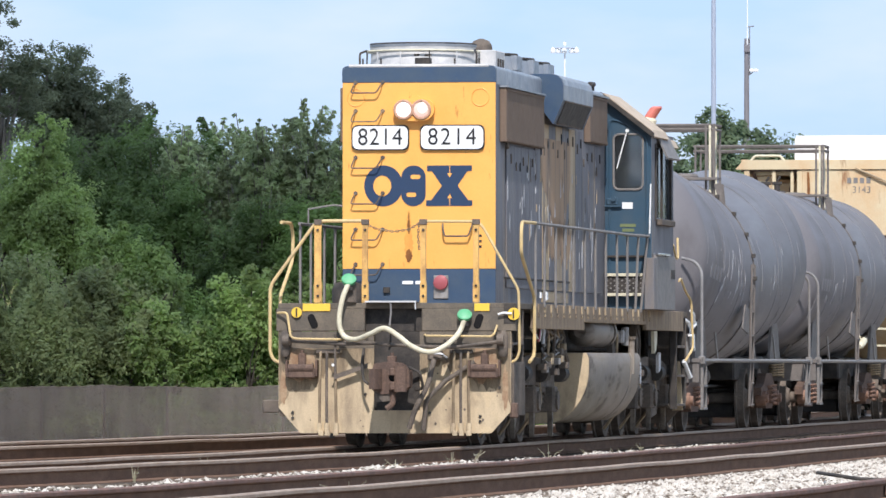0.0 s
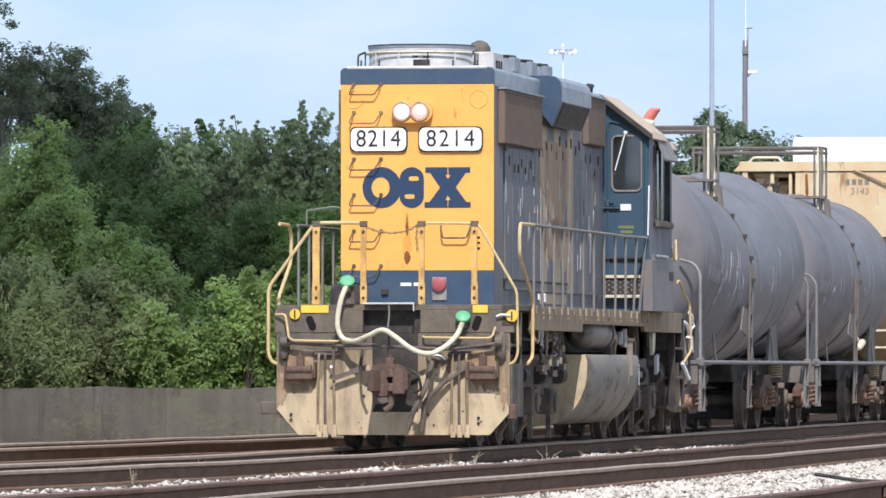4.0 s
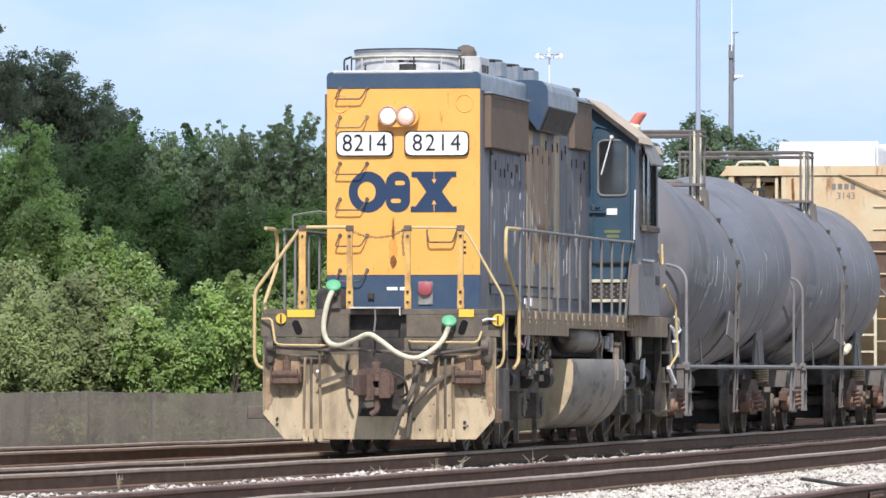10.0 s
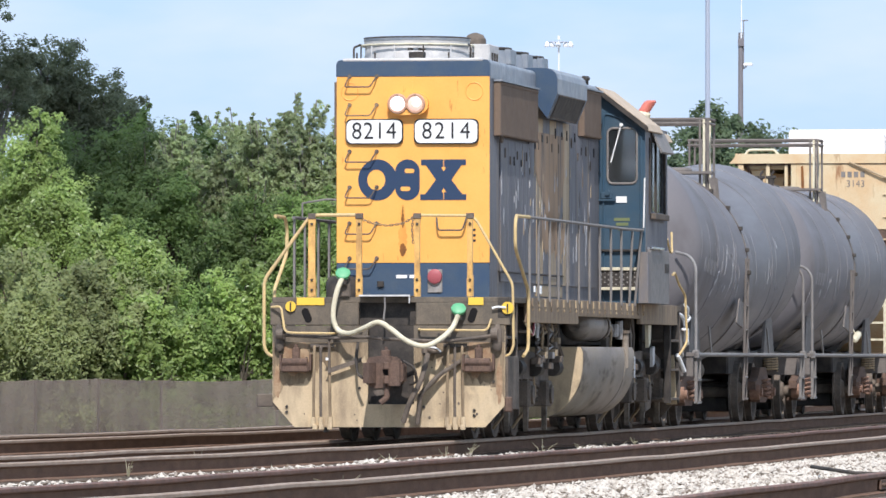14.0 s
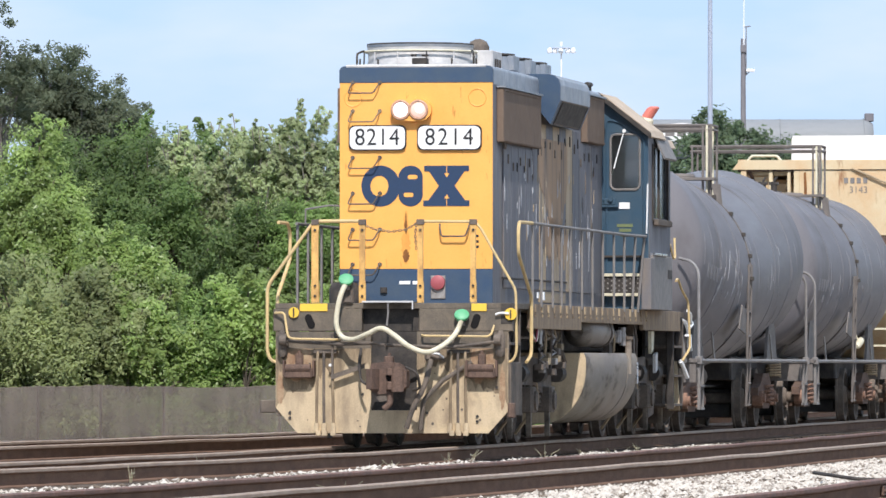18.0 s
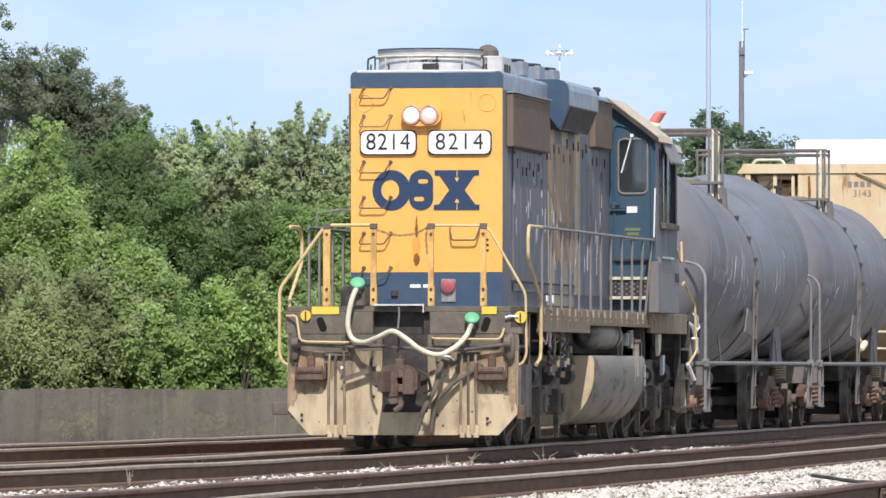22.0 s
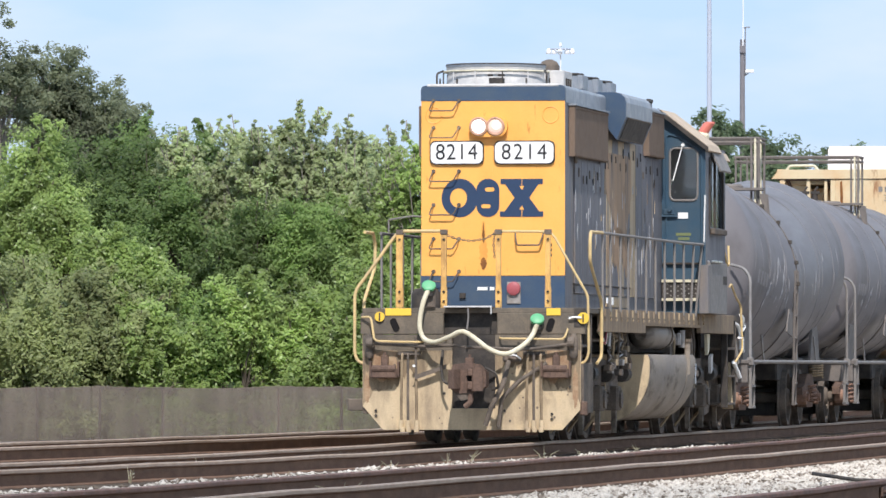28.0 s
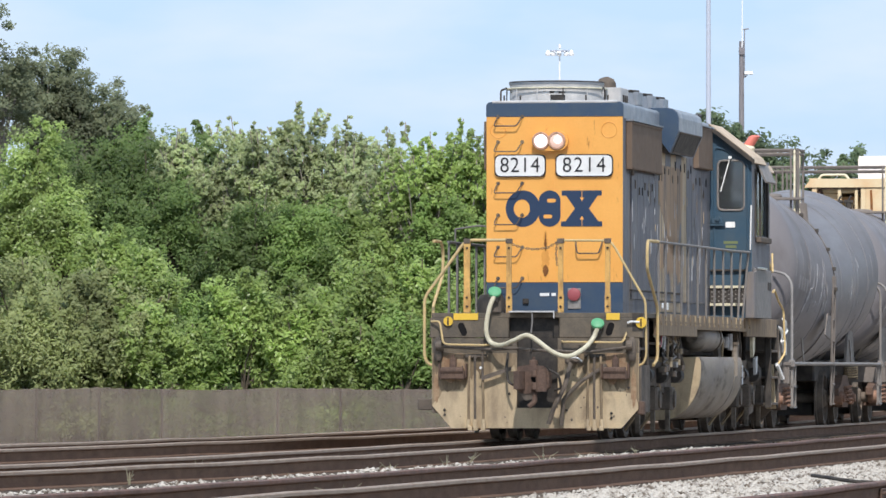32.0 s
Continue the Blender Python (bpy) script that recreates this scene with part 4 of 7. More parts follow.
    # step brackets of rust
    for u in (-1.10, 1.08):
        b = part("push_pole_bracket", Shape().box(u - 0.165, u + 0.165, -0.16, 0.0, 0.81, 0.93, 0.025).tube([(u - 0.15, -0.14, 0.93), (u + 0.15, -0.14, 0.93)], 0.045, 10), RUST, L, "rusty step bracket")
        part("lug", Shape().box(u - 0.045, u + 0.045, -0.08, 0.0, 0.96, 1.10, 0.015).rod((u, -0.06, 1.09), (u, -0.06, 1.14), 0.022, 8), RUST, b)
        for e in (-0.178, 0.178):
            part("side_cheek", Shape().box(u + e - 0.012, u + e + 0.012, -0.12, 0.0, 0.83, 1.02, 0.005), RUST, b)
    # air lines
    for us in ((-0.875, -0.80, -0.70), (0.72, 0.80, 0.885)):
        hd = part("hose_header", Shape().box(min(us) - 0.06, max(us) + 0.05, -0.06, 0.0, 1.10, 1.15, 0.01), UNDER, L)
        for i, u in enumerate(us):
            h = part("air_hose", Shape().tube(bend([(u, -0.03, 1.14), (u, -0.08, 1.08), (u + 0.01 * (i - 1), -0.085, 0.60), (u + 0.012 * (i - 1), -0.07, 0.26)], 0.04), 0.017, 8), UNDER if i == 1 else GRIME, L, "dusty hanging air hose")
            part("hose_end", Shape().rod((u + 0.012 * (i - 1), -0.07, 0.28), (u + 0.016 * (i - 1), -0.075, 0.17), 0.032, 8).box(u - 0.02, u + 0.04, -0.11, -0.05, 0.13, 0.19, 0.008), PILOT, h)
    part("brake_hose", Shape().tube(bend([(0.50, -0.05, 1.13), (0.50, -0.22, 1.02), (0.44, -0.30, 0.72), (0.30, -0.34, 0.46), (0.22, -0.30, 0.22)], 0.12), 0.032, 10), UNDER, L, "thick brake hose hanging to the ground")
    part("angle_cock", Shape().box(0.42, 0.58, -0.22, 0.0, 1.02, 1.14, 0.03).rod((0.5, -0.24, 1.08), (0.66, -0.22, 1.03), 0.018, 6), UNDER, L)
    part("cock_handle", Shape().tube(bend([(0.50, -0.24, 1.10), (0.60, -0.25, 1.10), (0.66, -0.25, 1.05)]), 0.010, 6), WHITE, L, "white cock handle")
    part("pipe", Shape().tube(bend([(0.96, -0.03, 1.0), (0.62, -0.10, 0.78), (0.40, -0.16, 0.55), (0.36, -0.12, 0.20)]), 0.028, 8), UNDER, L)
    part("signal_hose", Shape().tube(bend([(-0.36, -0.05, 1.16), (-0.37, -0.14, 1.0), (-0.34, -0.2, 0.78), (-0.26, -0.3, 0.74)]), 0.018, 6), BLACK, L)
    # jumper cable and its green caps
    line = [(-0.535, -0.10, 1.93), (-0.60, -0.14, 1.75), (-0.64, -0.15, 1.48), (-0.585, -0.15, 1.31), (-0.415, -0.31, 1.265), (-0.21, -0.5, 1.33), (-0.03, -0.6, 1.395), (0.13, -0.62, 1.31), (0.3, -0.6, 1.18), (0.5, -0.53, 1.115), (0.67, -0.35, 1.2), (0.78, -0.13, 1.337), (0.845, -0.10, 1.49)]
    smooth_line = []
    P = [Vector(p) for p in line]
    for i in range(len(P) - 1):
        a, b, c, d = P[max(i - 1, 0)], P[i], P[i + 1], P[min(i + 2, len(P) - 1)]
        for k in range(5):
            t = k / 5
            smooth_line.append(0.5 * ((2 * b) + (c - a) * t + (2 * a - 5 * b + 4 * c - d) * t * t + (3 * b - a - 3 * c + d) * t ** 3))
    smooth_line.append(P[-1])
    cable = part("jumper_cable", Shape().tube(smooth_line, 0.031, 10), CREAM, L, "thick cream jumper cable slung across the end", smooth=True)
    part("hanger_chain", Shape().tube([(-0.02, -0.19, 1.69), (-0.015, -0.19, 1.58), (-0.03, -0.20, 1.43)], 0.012, 6), RAILGREY, cable)
    for (u, z) in ((-0.535, 1.975), (0.845, 1.555)):
        tip = Vector((0.12, -0.80, 0.58)).normalized()
        e1 = tip.cross(Vector((0, 0, 1))).normalized()
        e2 = tip.cross(e1)
        mid = Vector((u, -0.08, z))
        cap = part("jumper_socket", Shape().loft([[tuple(mid + tip * h + (e1 * math.cos(a) * 1.12 + e2 * math.sin(a)) * r) for a in [2 * math.pi * k / 20 for k in range(20)]] for h, r in ((-0.05, 0.05), (-0.04, 0.074), (-0.005, 0.080), (0.012, 0.078), (0.020, 0.066), (0.024, 0.03))]), GREEN, L, "green capped jumper socket", smooth=True)
        part("socket_body", Shape().rod((u, -0.06, z - 0.13), (u, -0.06, z - 0.04), 0.05, 12), BLACK, cap)
    part("socket_post", Shape().box(-0.60, -0.46, -0.03, 0.03, 1.70, 1.93, 0.02), UNDER, L)

    # steps at the four corners
    for sgn in (-1, 1):
        for y0, flip in ((0.03, 1), (16.0, -1)):
            # far wells are black: the shade at that end is painted in
            st = part("step_well", Shape().box(sgn * 1.34 - 0.05, sgn * 1.34 + 0.05, y0, y0 + 0.06, 0.36, 1.62, 0.01).box(sgn * 1.34 - 0.05, sgn * 1.34 + 0.05, y0 + 0.95, y0 + 1.01, 0.36, 1.62, 0.01).box(sgn * 0.98 - 0.02, sgn * 0.98 + 0.02, y0, y0 + 1.0, 0.36, 1.62), UNDER if y0 < 1 else BLACK, L, "grimy step well, the far pair blackened for shade")
            for z in (0.40, 0.80, 1.20):
                part("step", Shape().box(min(sgn * 1.0, sgn * 1.40), max(sgn * 1.0, sgn * 1.40), y0 + 0.05, y0 + 0.95, z, z + 0.035, 0.008), UNDER, st)
    part("step_side_panel", Shape().box(1.385, 1.415, 0.04, 0.98, 0.37, 1.00, 0.01), UNDER, L, "grimy step side panel")
    part("rust_block", Shape().box(1.37, 1.46, -0.02, 0.16, 0.34, 0.52, 0.03), RUST, L)
    part("ditch_bracket", Shape().box(-1.62, -1.38, 0.20, 0.50, 0.40, 0.55, 0.02), UNDER, L)

    # end handrails
    part("end_handrail", Shape().tube(bend([(-0.34, 0.05, 2.665), (-0.94, 0.05, 2.665), (-1.50, 0.05, 1.90), (-1.50, 0.05, 1.12), (-1.46, 0.05, 1.02), (-1.36, 0.05, 0.99)], 0.08), 0.021, 8), PALEYEL, L, "pale yellow bent end handrail", smooth=True)
    part("end_handrail", Shape().tube(bend([(0.31, 0.05, 2.66), (0.98, 0.05, 2.655), (1.05, 0.05, 2.58), (1.47, 0.05, 1.85), (1.48, 0.05, 1.12), (1.44, 0.05, 1.02), (1.36, 0.05, 0.99)], 0.07), 0.016, 8), PALEYEL, L, smooth=True)
    for u, m, g in ((-0.925, RUSTYEL, 0.012), (-0.36, RUSTYEL, 0.004), (0.335, RUSTYEL, 0.003), (0.965, RUSTYEL, 0.003)):
        w0, w1, w2 = 0.036 + g, 0.029 + g, 0.033 + g
        st = part("stanchion", Shape().prism([(u - w0, 1.70), (u + w0, 1.70), (u + w0, 1.92), (u + w1, 1.97), (u + w1, 2.52), (u + w2, 2.60), (u + w2, 2.66), (u - w2, 2.66), (u - w2, 2.60), (u - w1, 2.52), (u - w1, 1.97), (u - w0, 1.92)], "y", 0.03, 0.06), m, L)
        part("edge_flange", Shape().box(u + w1 - 0.008, u + w1, 0.004, 0.03, 1.72, 2.60).box(u - w1, u - w1 + 0.006, 0.012, 0.03, 1.72, 2.60), m, st)
        for z in (1.78, 1.90, 2.56):
            part("bolt", Shape().rod((u, 0.03, z), (u, 0.012, z), 0.016, 6), BLACK, st)
        part("rail_clamp", Shape().box(u - 0.045, u + 0.045, 0.018, 0.07, 2.62, 2.685, 0.008), UNDER if m is RUSTYEL else m, st)
    def links_along(pts, pitch=0.034, wire=0.0055):
        """A chain of oval links, each turned a quarter against the last."""
        s, pts = Shape(), [Vector(p) for p in pts]
        k, left = 0, 0.0
        for a, b in zip(pts, pts[1:]):
            d = (b - a).normalized()
            side = d.cross(Vector((0, 1, 0))).normalized()
            while left < (b - a).length:
                c, e = a + d * left, side if k % 2 else d.cross(side)
                s.tube([tuple(c + d * (0.024 * math.cos(q)) + e * (0.012 * math.sin(q))) for q in [2 * math.pi * i / 8 for i in range(9)]], wire, 4)
                left, k = left + pitch, k + 1
            left -= (b - a).length
        return s

    part("chain", links_along([(-0.34, 0.05, 2.62), (-0.2, 0.05, 2.565), (-0.02, 0.05, 2.54), (0.16, 0.05, 2.565), (0.31, 0.05, 2.65)]), GRIME, L, "sagging safety chain of rusty links")
    part("chain", links_along([(0.29, 0.02, 2.65), (0.275, 0.02, 2.50), (0.29, 0.02, 2.33)]), GRIME, L)
    # side handrails
    for sgn in (-1, 1):
        u = sgn * 1.43
        way = [(u, 1.75, 2.665), (u, 0.62, 2.66), (u, 0.55, 2.55), (u, 0.55, 2.28), (u, 1.62, 1.80), (u, 1.68, 1.70), (u, 1.66, 1.08), (sgn * 1.40, 1.45, 1.0)]
        if sgn < 0:
            way = [(u, 0.42, 2.66), (u, 1.10, 2.66), (u, 1.25, 2.52), (u, 1.22, 2.22), (u, 0.38, 1.80), (u, 0.34, 1.70), (u, 0.34, 1.10)]
        part("stair_rail", Shape().tube(bend(way, 0.09), 0.021, 8), PALEYEL, L, "faded yellow stair handrail", smooth=True)
        rail = part("side_handrail", Shape().tube([(u, 1.7, 2.665), (u, 10.6, 2.665), (sgn * 1.53, 11.86, 2.665)], 0.019, 8), RAILGREY, L, "grey pipe handrail along the walkway")
        for y in (1.78, 2.55, 3.55, 4.35, 5.15, 6.25, 7.25, 8.25, 9.35, 10.4):
            part("rail_post", Shape().box(u - 0.014, u + 0.014, y - 0.028, y + 0.028, 1.66, 2.65, 0.006), RAILGREY, rail)
        for y, e in ((11.2, 1.475), (11.78, 1.52)):
            part("rail_post", Shape().tube([(sgn * 1.43, y, 1.66), (sgn * e, y, 2.65)], 0.018, 6), RAILGREY, rail)
    part("white_tag", Shape().box(1.44, 1.455, 2.05, 2.16, 1.77, 1.84), WHITE, L)
    part("white_tag", Shape().box(1.44, 1.455, 2.55, 2.68, 1.75, 1.85), WHITE, L)

    # hood
    r = 0.06
    outline = [(HX0, 1.70), (HX1, 1.70)] + arc(HX1 - r, 4.49, r, 0, 90, 5) + arc(HX0 + r, 4.49, r, 90, 180, 5)
    body = part("long_hood", Shape().prism(outline, "y", HY + 0.02, CABY), SIDE, L, "sooty dark blue long hood with brown streaks", smooth=True)
    part("hood_end", Shape().box(HX0, HX1, HY, HY + 0.025, 2.12, 4.36, 0.006), YELLOW, L, "bright yellow hood end")
    part("hood_end_seam", Shape().box(0.0, 0.008, HY - 0.004, HY, 2.12, 4.36), YELLOW, body)
    part("hood_end_base", Shape().box(HX0, HX1, HY - 0.002, HY + 0.025, 1.70, 2.116, 0.006), BLUE, L, "dark blue band")
    top = [(HX0 - 0.004, 4.364), (HX1 + 0.004, 4.364)] + arc(HX1 - r + 0.004, 4.50, r, 0, 90, 6) + arc(HX0 + r - 0.004, 4.50, r, 90, 180, 6)
    part("hood_end_top", Shape().prism(top, "y", HY - 0.006, HY + 0.07), BLUE, L, "blue top band", smooth=True)
    ro = [(HX0 - 0.006, 4.34), (HX1 + 0.006, 4.34)] + arc(HX1 - r + 0.006, 4.505, r, 0, 90, 6) + arc(HX0 + r - 0.006, 4.505, r, 90, 180, 6)
    part("hood_roof", Shape().prism(ro, "y", HY + 0.07, CABY), HOODTOP, L, "sun-bleached hood roof", smooth=True)
    # pale bar paints the sun's glint along the roof's front edge
    part("worn_roof_edge", Shape().tube([(HX0 + 0.08, HY + 0.01, 4.560), (HX1 - 0.08, HY + 0.01, 4.560)], 0.022, 8), FANGREY, L, "pale bar painting the glint on the roof edge")
    for u in (0.757, -0.757):
        part("blanked_lamp", Shape().tube(ring_pts(u, 4.18, 0.105, HY - 0.002), 0.007, 5), YELLOW, L)
    # headlight
    hl = part("headlight", Shape().prism(arc(-0.16, 4.03, 0.128, 270, 90, 10, 0.135) + arc(0.065, 4.03, 0.145, 90, -90, 10, 0.135), "y", HY - 0.10, HY), YELLOW, L, "yellow twin headlight housing", smooth=True)
    for u in (-0.16, 0.055):
        part("lens", Shape().loft([[(u + q * math.cos(a), y, 4.03 + q * math.sin(a)) for a in [2 * math.pi * k / 24 for k in range(24)]] for y, q in ((HY - 0.10, 0.098), (HY - 0.115, 0.094), (HY - 0.13, 0.07), (HY - 0.135, 0.03))]), LENS if u < 0 else LENSWARM, hl, "lit white headlight", smooth=True)
        part("lens_ring", Shape().tube(ring_pts(u, 4.03, 0.104, HY - 0.108), 0.019, 6), LAMPRIM, hl, "dusty pink lens ring")
        part("ring_screw", Shape().rod((u, HY - 0.125, 4.135), (u, HY - 0.10, 4.135), 0.014, 6), UNDER, hl)
        if u > 0:
            part("bulb", Shape().loft([[(u + 0.015 + q * math.cos(a), y, 4.04 + q * math.sin(a)) for a in [2 * math.pi * k / 14 for k in range(14)]] for y, q in ((HY - 0.13, 0.055), (HY - 0.140, 0.045), (HY - 0.146, 0.015))]), LENS, hl, "bright lamp core", smooth=True)
    # number boards
    for u0, u1 in ((-0.805, -0.105), (0.028, 0.812)):
        z0, z1, rr = 3.545, 3.85, 0.07
        rounded = lambda e: arc(u1 - rr - e, z1 - rr - e, rr, 0, 90, 4) + arc(u0 + rr + e, z1 - rr - e, rr, 90, 180, 4) + arc(u0 + rr + e, z0 + rr + e, rr, 180, 270, 4) + arc(u1 - rr - e, z0 + rr + e, rr, 270, 360, 4)
        nb = part("number_board", Shape().prism(rounded(0), "y", HY - 0.035, HY), INK, L, "rounded number board with a black rim")
        part("board_face", Shape().prism(rounded(0.014), "y", HY - 0.042, HY - 0.03), WHITE, nb)
        words("number", "8214", 0.29, INK, nb, pose((u0 + u1) / 2, HY - 0.046, (z0 + z1) / 2 - 0.0, 90), 0.92, 1.16 if u0 > 0 else 1.05)
    # the railway's blue mark, in plain shapes
    z_c = 3.118

    def strip(outer, inner):
        return Shape().loft([[(a, HY - 0.005, b), (a, HY + 0.002, b), (e, HY + 0.002, f), (e, HY - 0.005, f)] for (a, b), (e, f) in zip(outer, inner)])

    part("mark", strip(arc(-0.42, z_c, 0.235, 0, 360, 36, 0.247), arc(-0.435, z_c, 0.110, 0, 360, 36, 0.125)), LOGO, L, "dark blue mark of plain shapes")
    part("mark", Shape().prism(arc(-0.055, 3.222, 0.148, 0, 180, 14, 0.141) + arc(-0.055, 3.014, 0.148, 180, 360, 14, 0.141), "y", HY - 0.006, HY), LOGO, L)
    for cu, cz in ((-0.030, 3.225), (-0.080, 3.010)):
        part("mark_slot", Shape().prism(arc(cu + 0.035, cz, 0.026, -90, 90, 6) + arc(cu - 0.035, cz, 0.026, 90, 270, 6), "y", HY - 0.009, HY - 0.002), YELLOW, L)
    bow = [(-.275, .243), (.27, .243), (.27, .175), (.215, .175), (.095, 0), (.225, -.175), (.275, -.175), (.275, -.243), (-.285, -.243), (-.285, -.175), (-.225, -.175), (-.095, 0), (-.215, .175), (-.275, .175)]
    part("mark", Shape().prism([(0.385 + a, z_c + b) for a, b in bow], "y", HY - 0.006, HY), LOGO, L)
    for e in (-1, 1):
        part("mark_slot", Shape().prism([(0.381, z_c + e * 0.243), (0.389, z_c + e * 0.243), (0.389, z_c + e * 0.15), (0.415, z_c + e * 0.15), (0.385, z_c + e * 0.10), (0.355, z_c + e * 0.15), (0.381, z_c + e * 0.15)], "y", HY - 0.009, HY - 0.002), YELLOW, L)
    # grab irons up the end
    for k, z in enumerate((4.235, 3.89, 3.33, 2.90, 2.465, 2.045)):
        part("grab_iron", Shape().tube(bend([(-0.76, HY, z + 0.13), (-0.77, HY - 0.07, z + 0.10), (-0.81, HY - 0.08, z), (-0.50, HY - 0.08, z), (-0.44, HY - 0.07, z + 0.10), (-0.43, HY, z + 0.13)], 0.03), 0.009, 6)
             .rod((-0.76, HY - 0.012, z + 0.13), (-0.76, HY, z + 0.13), 0.026, 8).rod((-0.43, HY - 0.012, z + 0.13), (-0.43, HY, z + 0.13), 0.026, 8), GRIME if k == 1 else UNDER, L, "bent grab iron")
    part("grab_iron", Shape().tube(bend([(0.30, HY, 2.66), (0.31, HY - 0.07, 2.62), (0.33, HY - 0.08, 2.51), (0.62, HY - 0.08, 2.51), (0.66, HY - 0.07, 2.62), (0.66, HY, 2.66)], 0.03), 0.011, 6), UNDER, L)
    drips = random.Random(31)
    for z0, z1, w, deep, mt in ((2.18, 2.62, 0.062, 0.002, HALO), (2.52, 2.82, 0.034, 0.0025, HALO), (2.54, 2.72, 0.021, 0.004, STAIN), (2.66, 2.80, 0.009, 0.004, STAIN), (2.20, 2.355, 0.046, 0.004, STAIN)):
        n, u = 16, -0.112
        right = [(u + w * math.sin(math.pi * (k + 0.6) / (n + 1.2)) ** 0.7 * drips.uniform(0.6, 1.1), z0 + (z1 - z0) * k / n) for k in range(n + 1)]
        left = [(u - w * math.sin(math.pi * (k + 0.6) / (n + 1.2)) ** 0.7 * drips.uniform(0.6, 1.1), z0 + (z1 - z0) * k / n) for k in range(n + 1)]
        part("rust_stain", Shape().loft([[(p[0], HY - deep, p[1]), (p[0], HY, p[1]), (q[0], HY, q[1]), (q[0], HY - deep, q[1])] for p, q in zip(left, right)]), mt, L)
    for z in (2.50, 2.435, 2.37):
        part("stencil_bar", Shape().box(0.733, 0.773, HY - 0.003, HY, z, z + 0.03), INK, L)
    # red marker and white plates
    mk = part("marker_plate", Shape().box(0.19, 0.37, HY - 0.02, HY, 1.76, 2.04, 0.01), GALV, L)
    part("red_marker", Shape().loft([[(0.28 + q * math.cos(a), y, 1.955 + q * math.sin(a)) for a in [2 * math.pi * k / 20 for k in range(20)]] for y, q in ((HY - 0.02, 0.09), (HY - 0.06, 0.085), (HY - 0.075, 0.05))]), RED, mk, "round red marker lamp", smooth=True)
    part("white_plate", Shape().box(-0.19, -0.06, HY - 0.010, HY - 0.002, 1.935, 1.975), WHITE, L)
    part("white_plate", Shape().box(-0.03, 0.03, HY - 0.010, HY - 0.002, 1.935, 1.975), WHITE, L)
    part("latch", Shape().box(-0.42, -0.34, HY - 0.04, HY, 1.83, 1.90, 0.01), BLACK, L)
    part("sand_filler", Shape().loft([[(-0.80 + q * math.cos(a), 1.45 + q * math.sin(a), z) for a in [2 * math.pi * k / 16 for k in range(16)]] for z, q in ((1.70, 0.19), (1.88, 0.19), (1.95, 0.15), (1.96, 0.05))]), BLACK, L, "black filler drum on the platform", smooth=True)
    part("short_rail", Shape().tube(bend([(-1.42, 2.3, 2.85), (-1.1, 2.3, 2.90), (-0.95, 2.3, 2.88)]), 0.012, 6).tube([(-1.42, 2.3, 2.66), (-1.42, 2.3, 2.85)], 0.012, 6), RAILGREY, L)

    # hood flank: doors, latches, grilles
    y, k = 2.62, 0
    while y < 11.2:
        wd = 0.62
        door_top = 3.63 if y < 5.0 else (3.98 if y < 9.3 else 3.83)
        mt = STREAKED if 5.6 < y < 8.3 and k % 2 else SIDE
        for sgn, x in ((1, HX1), (-1, HX0)):
            d = part("hood_door", Shape().box(x if sgn > 0 else x - 0.022, x + 0.022 if sgn > 0 else x, y, y + wd - 0.02, 1.90, door_top, 0.008), mt, body)
            if sgn > 0:
                for i, a in enumerate((0.12, 0.46) if k % 3 else (0.3,)):
                    zz = door_top - random.choice((0.12, 0.20, 0.30))
                    part("door_latch", Shape().box(x + 0.022, x + 0.036, y + a, y + a + 0.05, zz - 0.10, zz + random.uniform(-0.02, 0.03), 0.004), INK if i else UNDER, d)
                if k % 3 != 1:
                    zz = random.choice((2.45, 2.62, 2.95))
                    part("paint_scar", Shape().prism([(y + 0.2, zz), (y + 0.26, zz - 0.05), (y + 0.28, zz + 0.12), (y + 0.24, zz + random.uniform(0.16, 0.34)), (y + 0.21, zz + 0.1)], "x", x + 0.022, x + 0.025), SCAR, d)
        y, k = y + wd, k + 1
    for top, lows, y0, y1 in ((3.80, (3.30, 3.05, 2.75, 2.50, 2.72, 3.25), 5.60, 8.30), (2.90, (2.30, 2.45, 2.25, 2.40, 2.20, 2.45), 5.75, 8.35)):
        n = 40
        cols = []
        for i in range(n + 1):
            f = i / n * (len(lows) - 1)
            a = int(min(f, len(lows) - 2))
            lo = lows[a] + (lows[a + 1] - lows[a]) * (f - a) + random.uniform(-0.10, 0.06)
            hi = top - (0.0 if top > 3 else random.uniform(0.0, 0.22) + 0.25 * abs(i / n - 0.5))
            cols.append([(HX1 + 0.0225, y0 + (y1 - y0) * i / n, lo), (HX1 + 0.0255, y0 + (y1 - y0) * i / n, lo), (HX1 + 0.0255, y0 + (y1 - y0) * i / n, hi), (HX1 + 0.0225, y0 + (y1 - y0) * i / n, hi)])
        part("drip_stain", Shape().loft(cols), DRIP, body, "tan dripping stain")
    for k in range(58):
        yy, zz, wide, tall = random.uniform(2.5, 10.9), random.uniform(2.1, 3.5), random.uniform(0.03, 0.09), random.uniform(0.08, 0.34)
        part("paint_scar", Shape().prism([(yy, zz), (yy + wide, zz + 0.02), (yy + wide * 0.8, zz + tall * 0.6), (yy + wide * 0.5, zz + tall), (yy + wide * 0.1, zz + tall * 0.7)], "x", HX1 + 0.020, HX1 + 0.0265), (SCAR, UNDER, SCAR, STREAKED)[k % 4], body)
    part("louvre_panel", Shape().box(HX1, HX1 + 0.015, 5.8, 8.2, 1.75, 1.885), STREAKED, body)
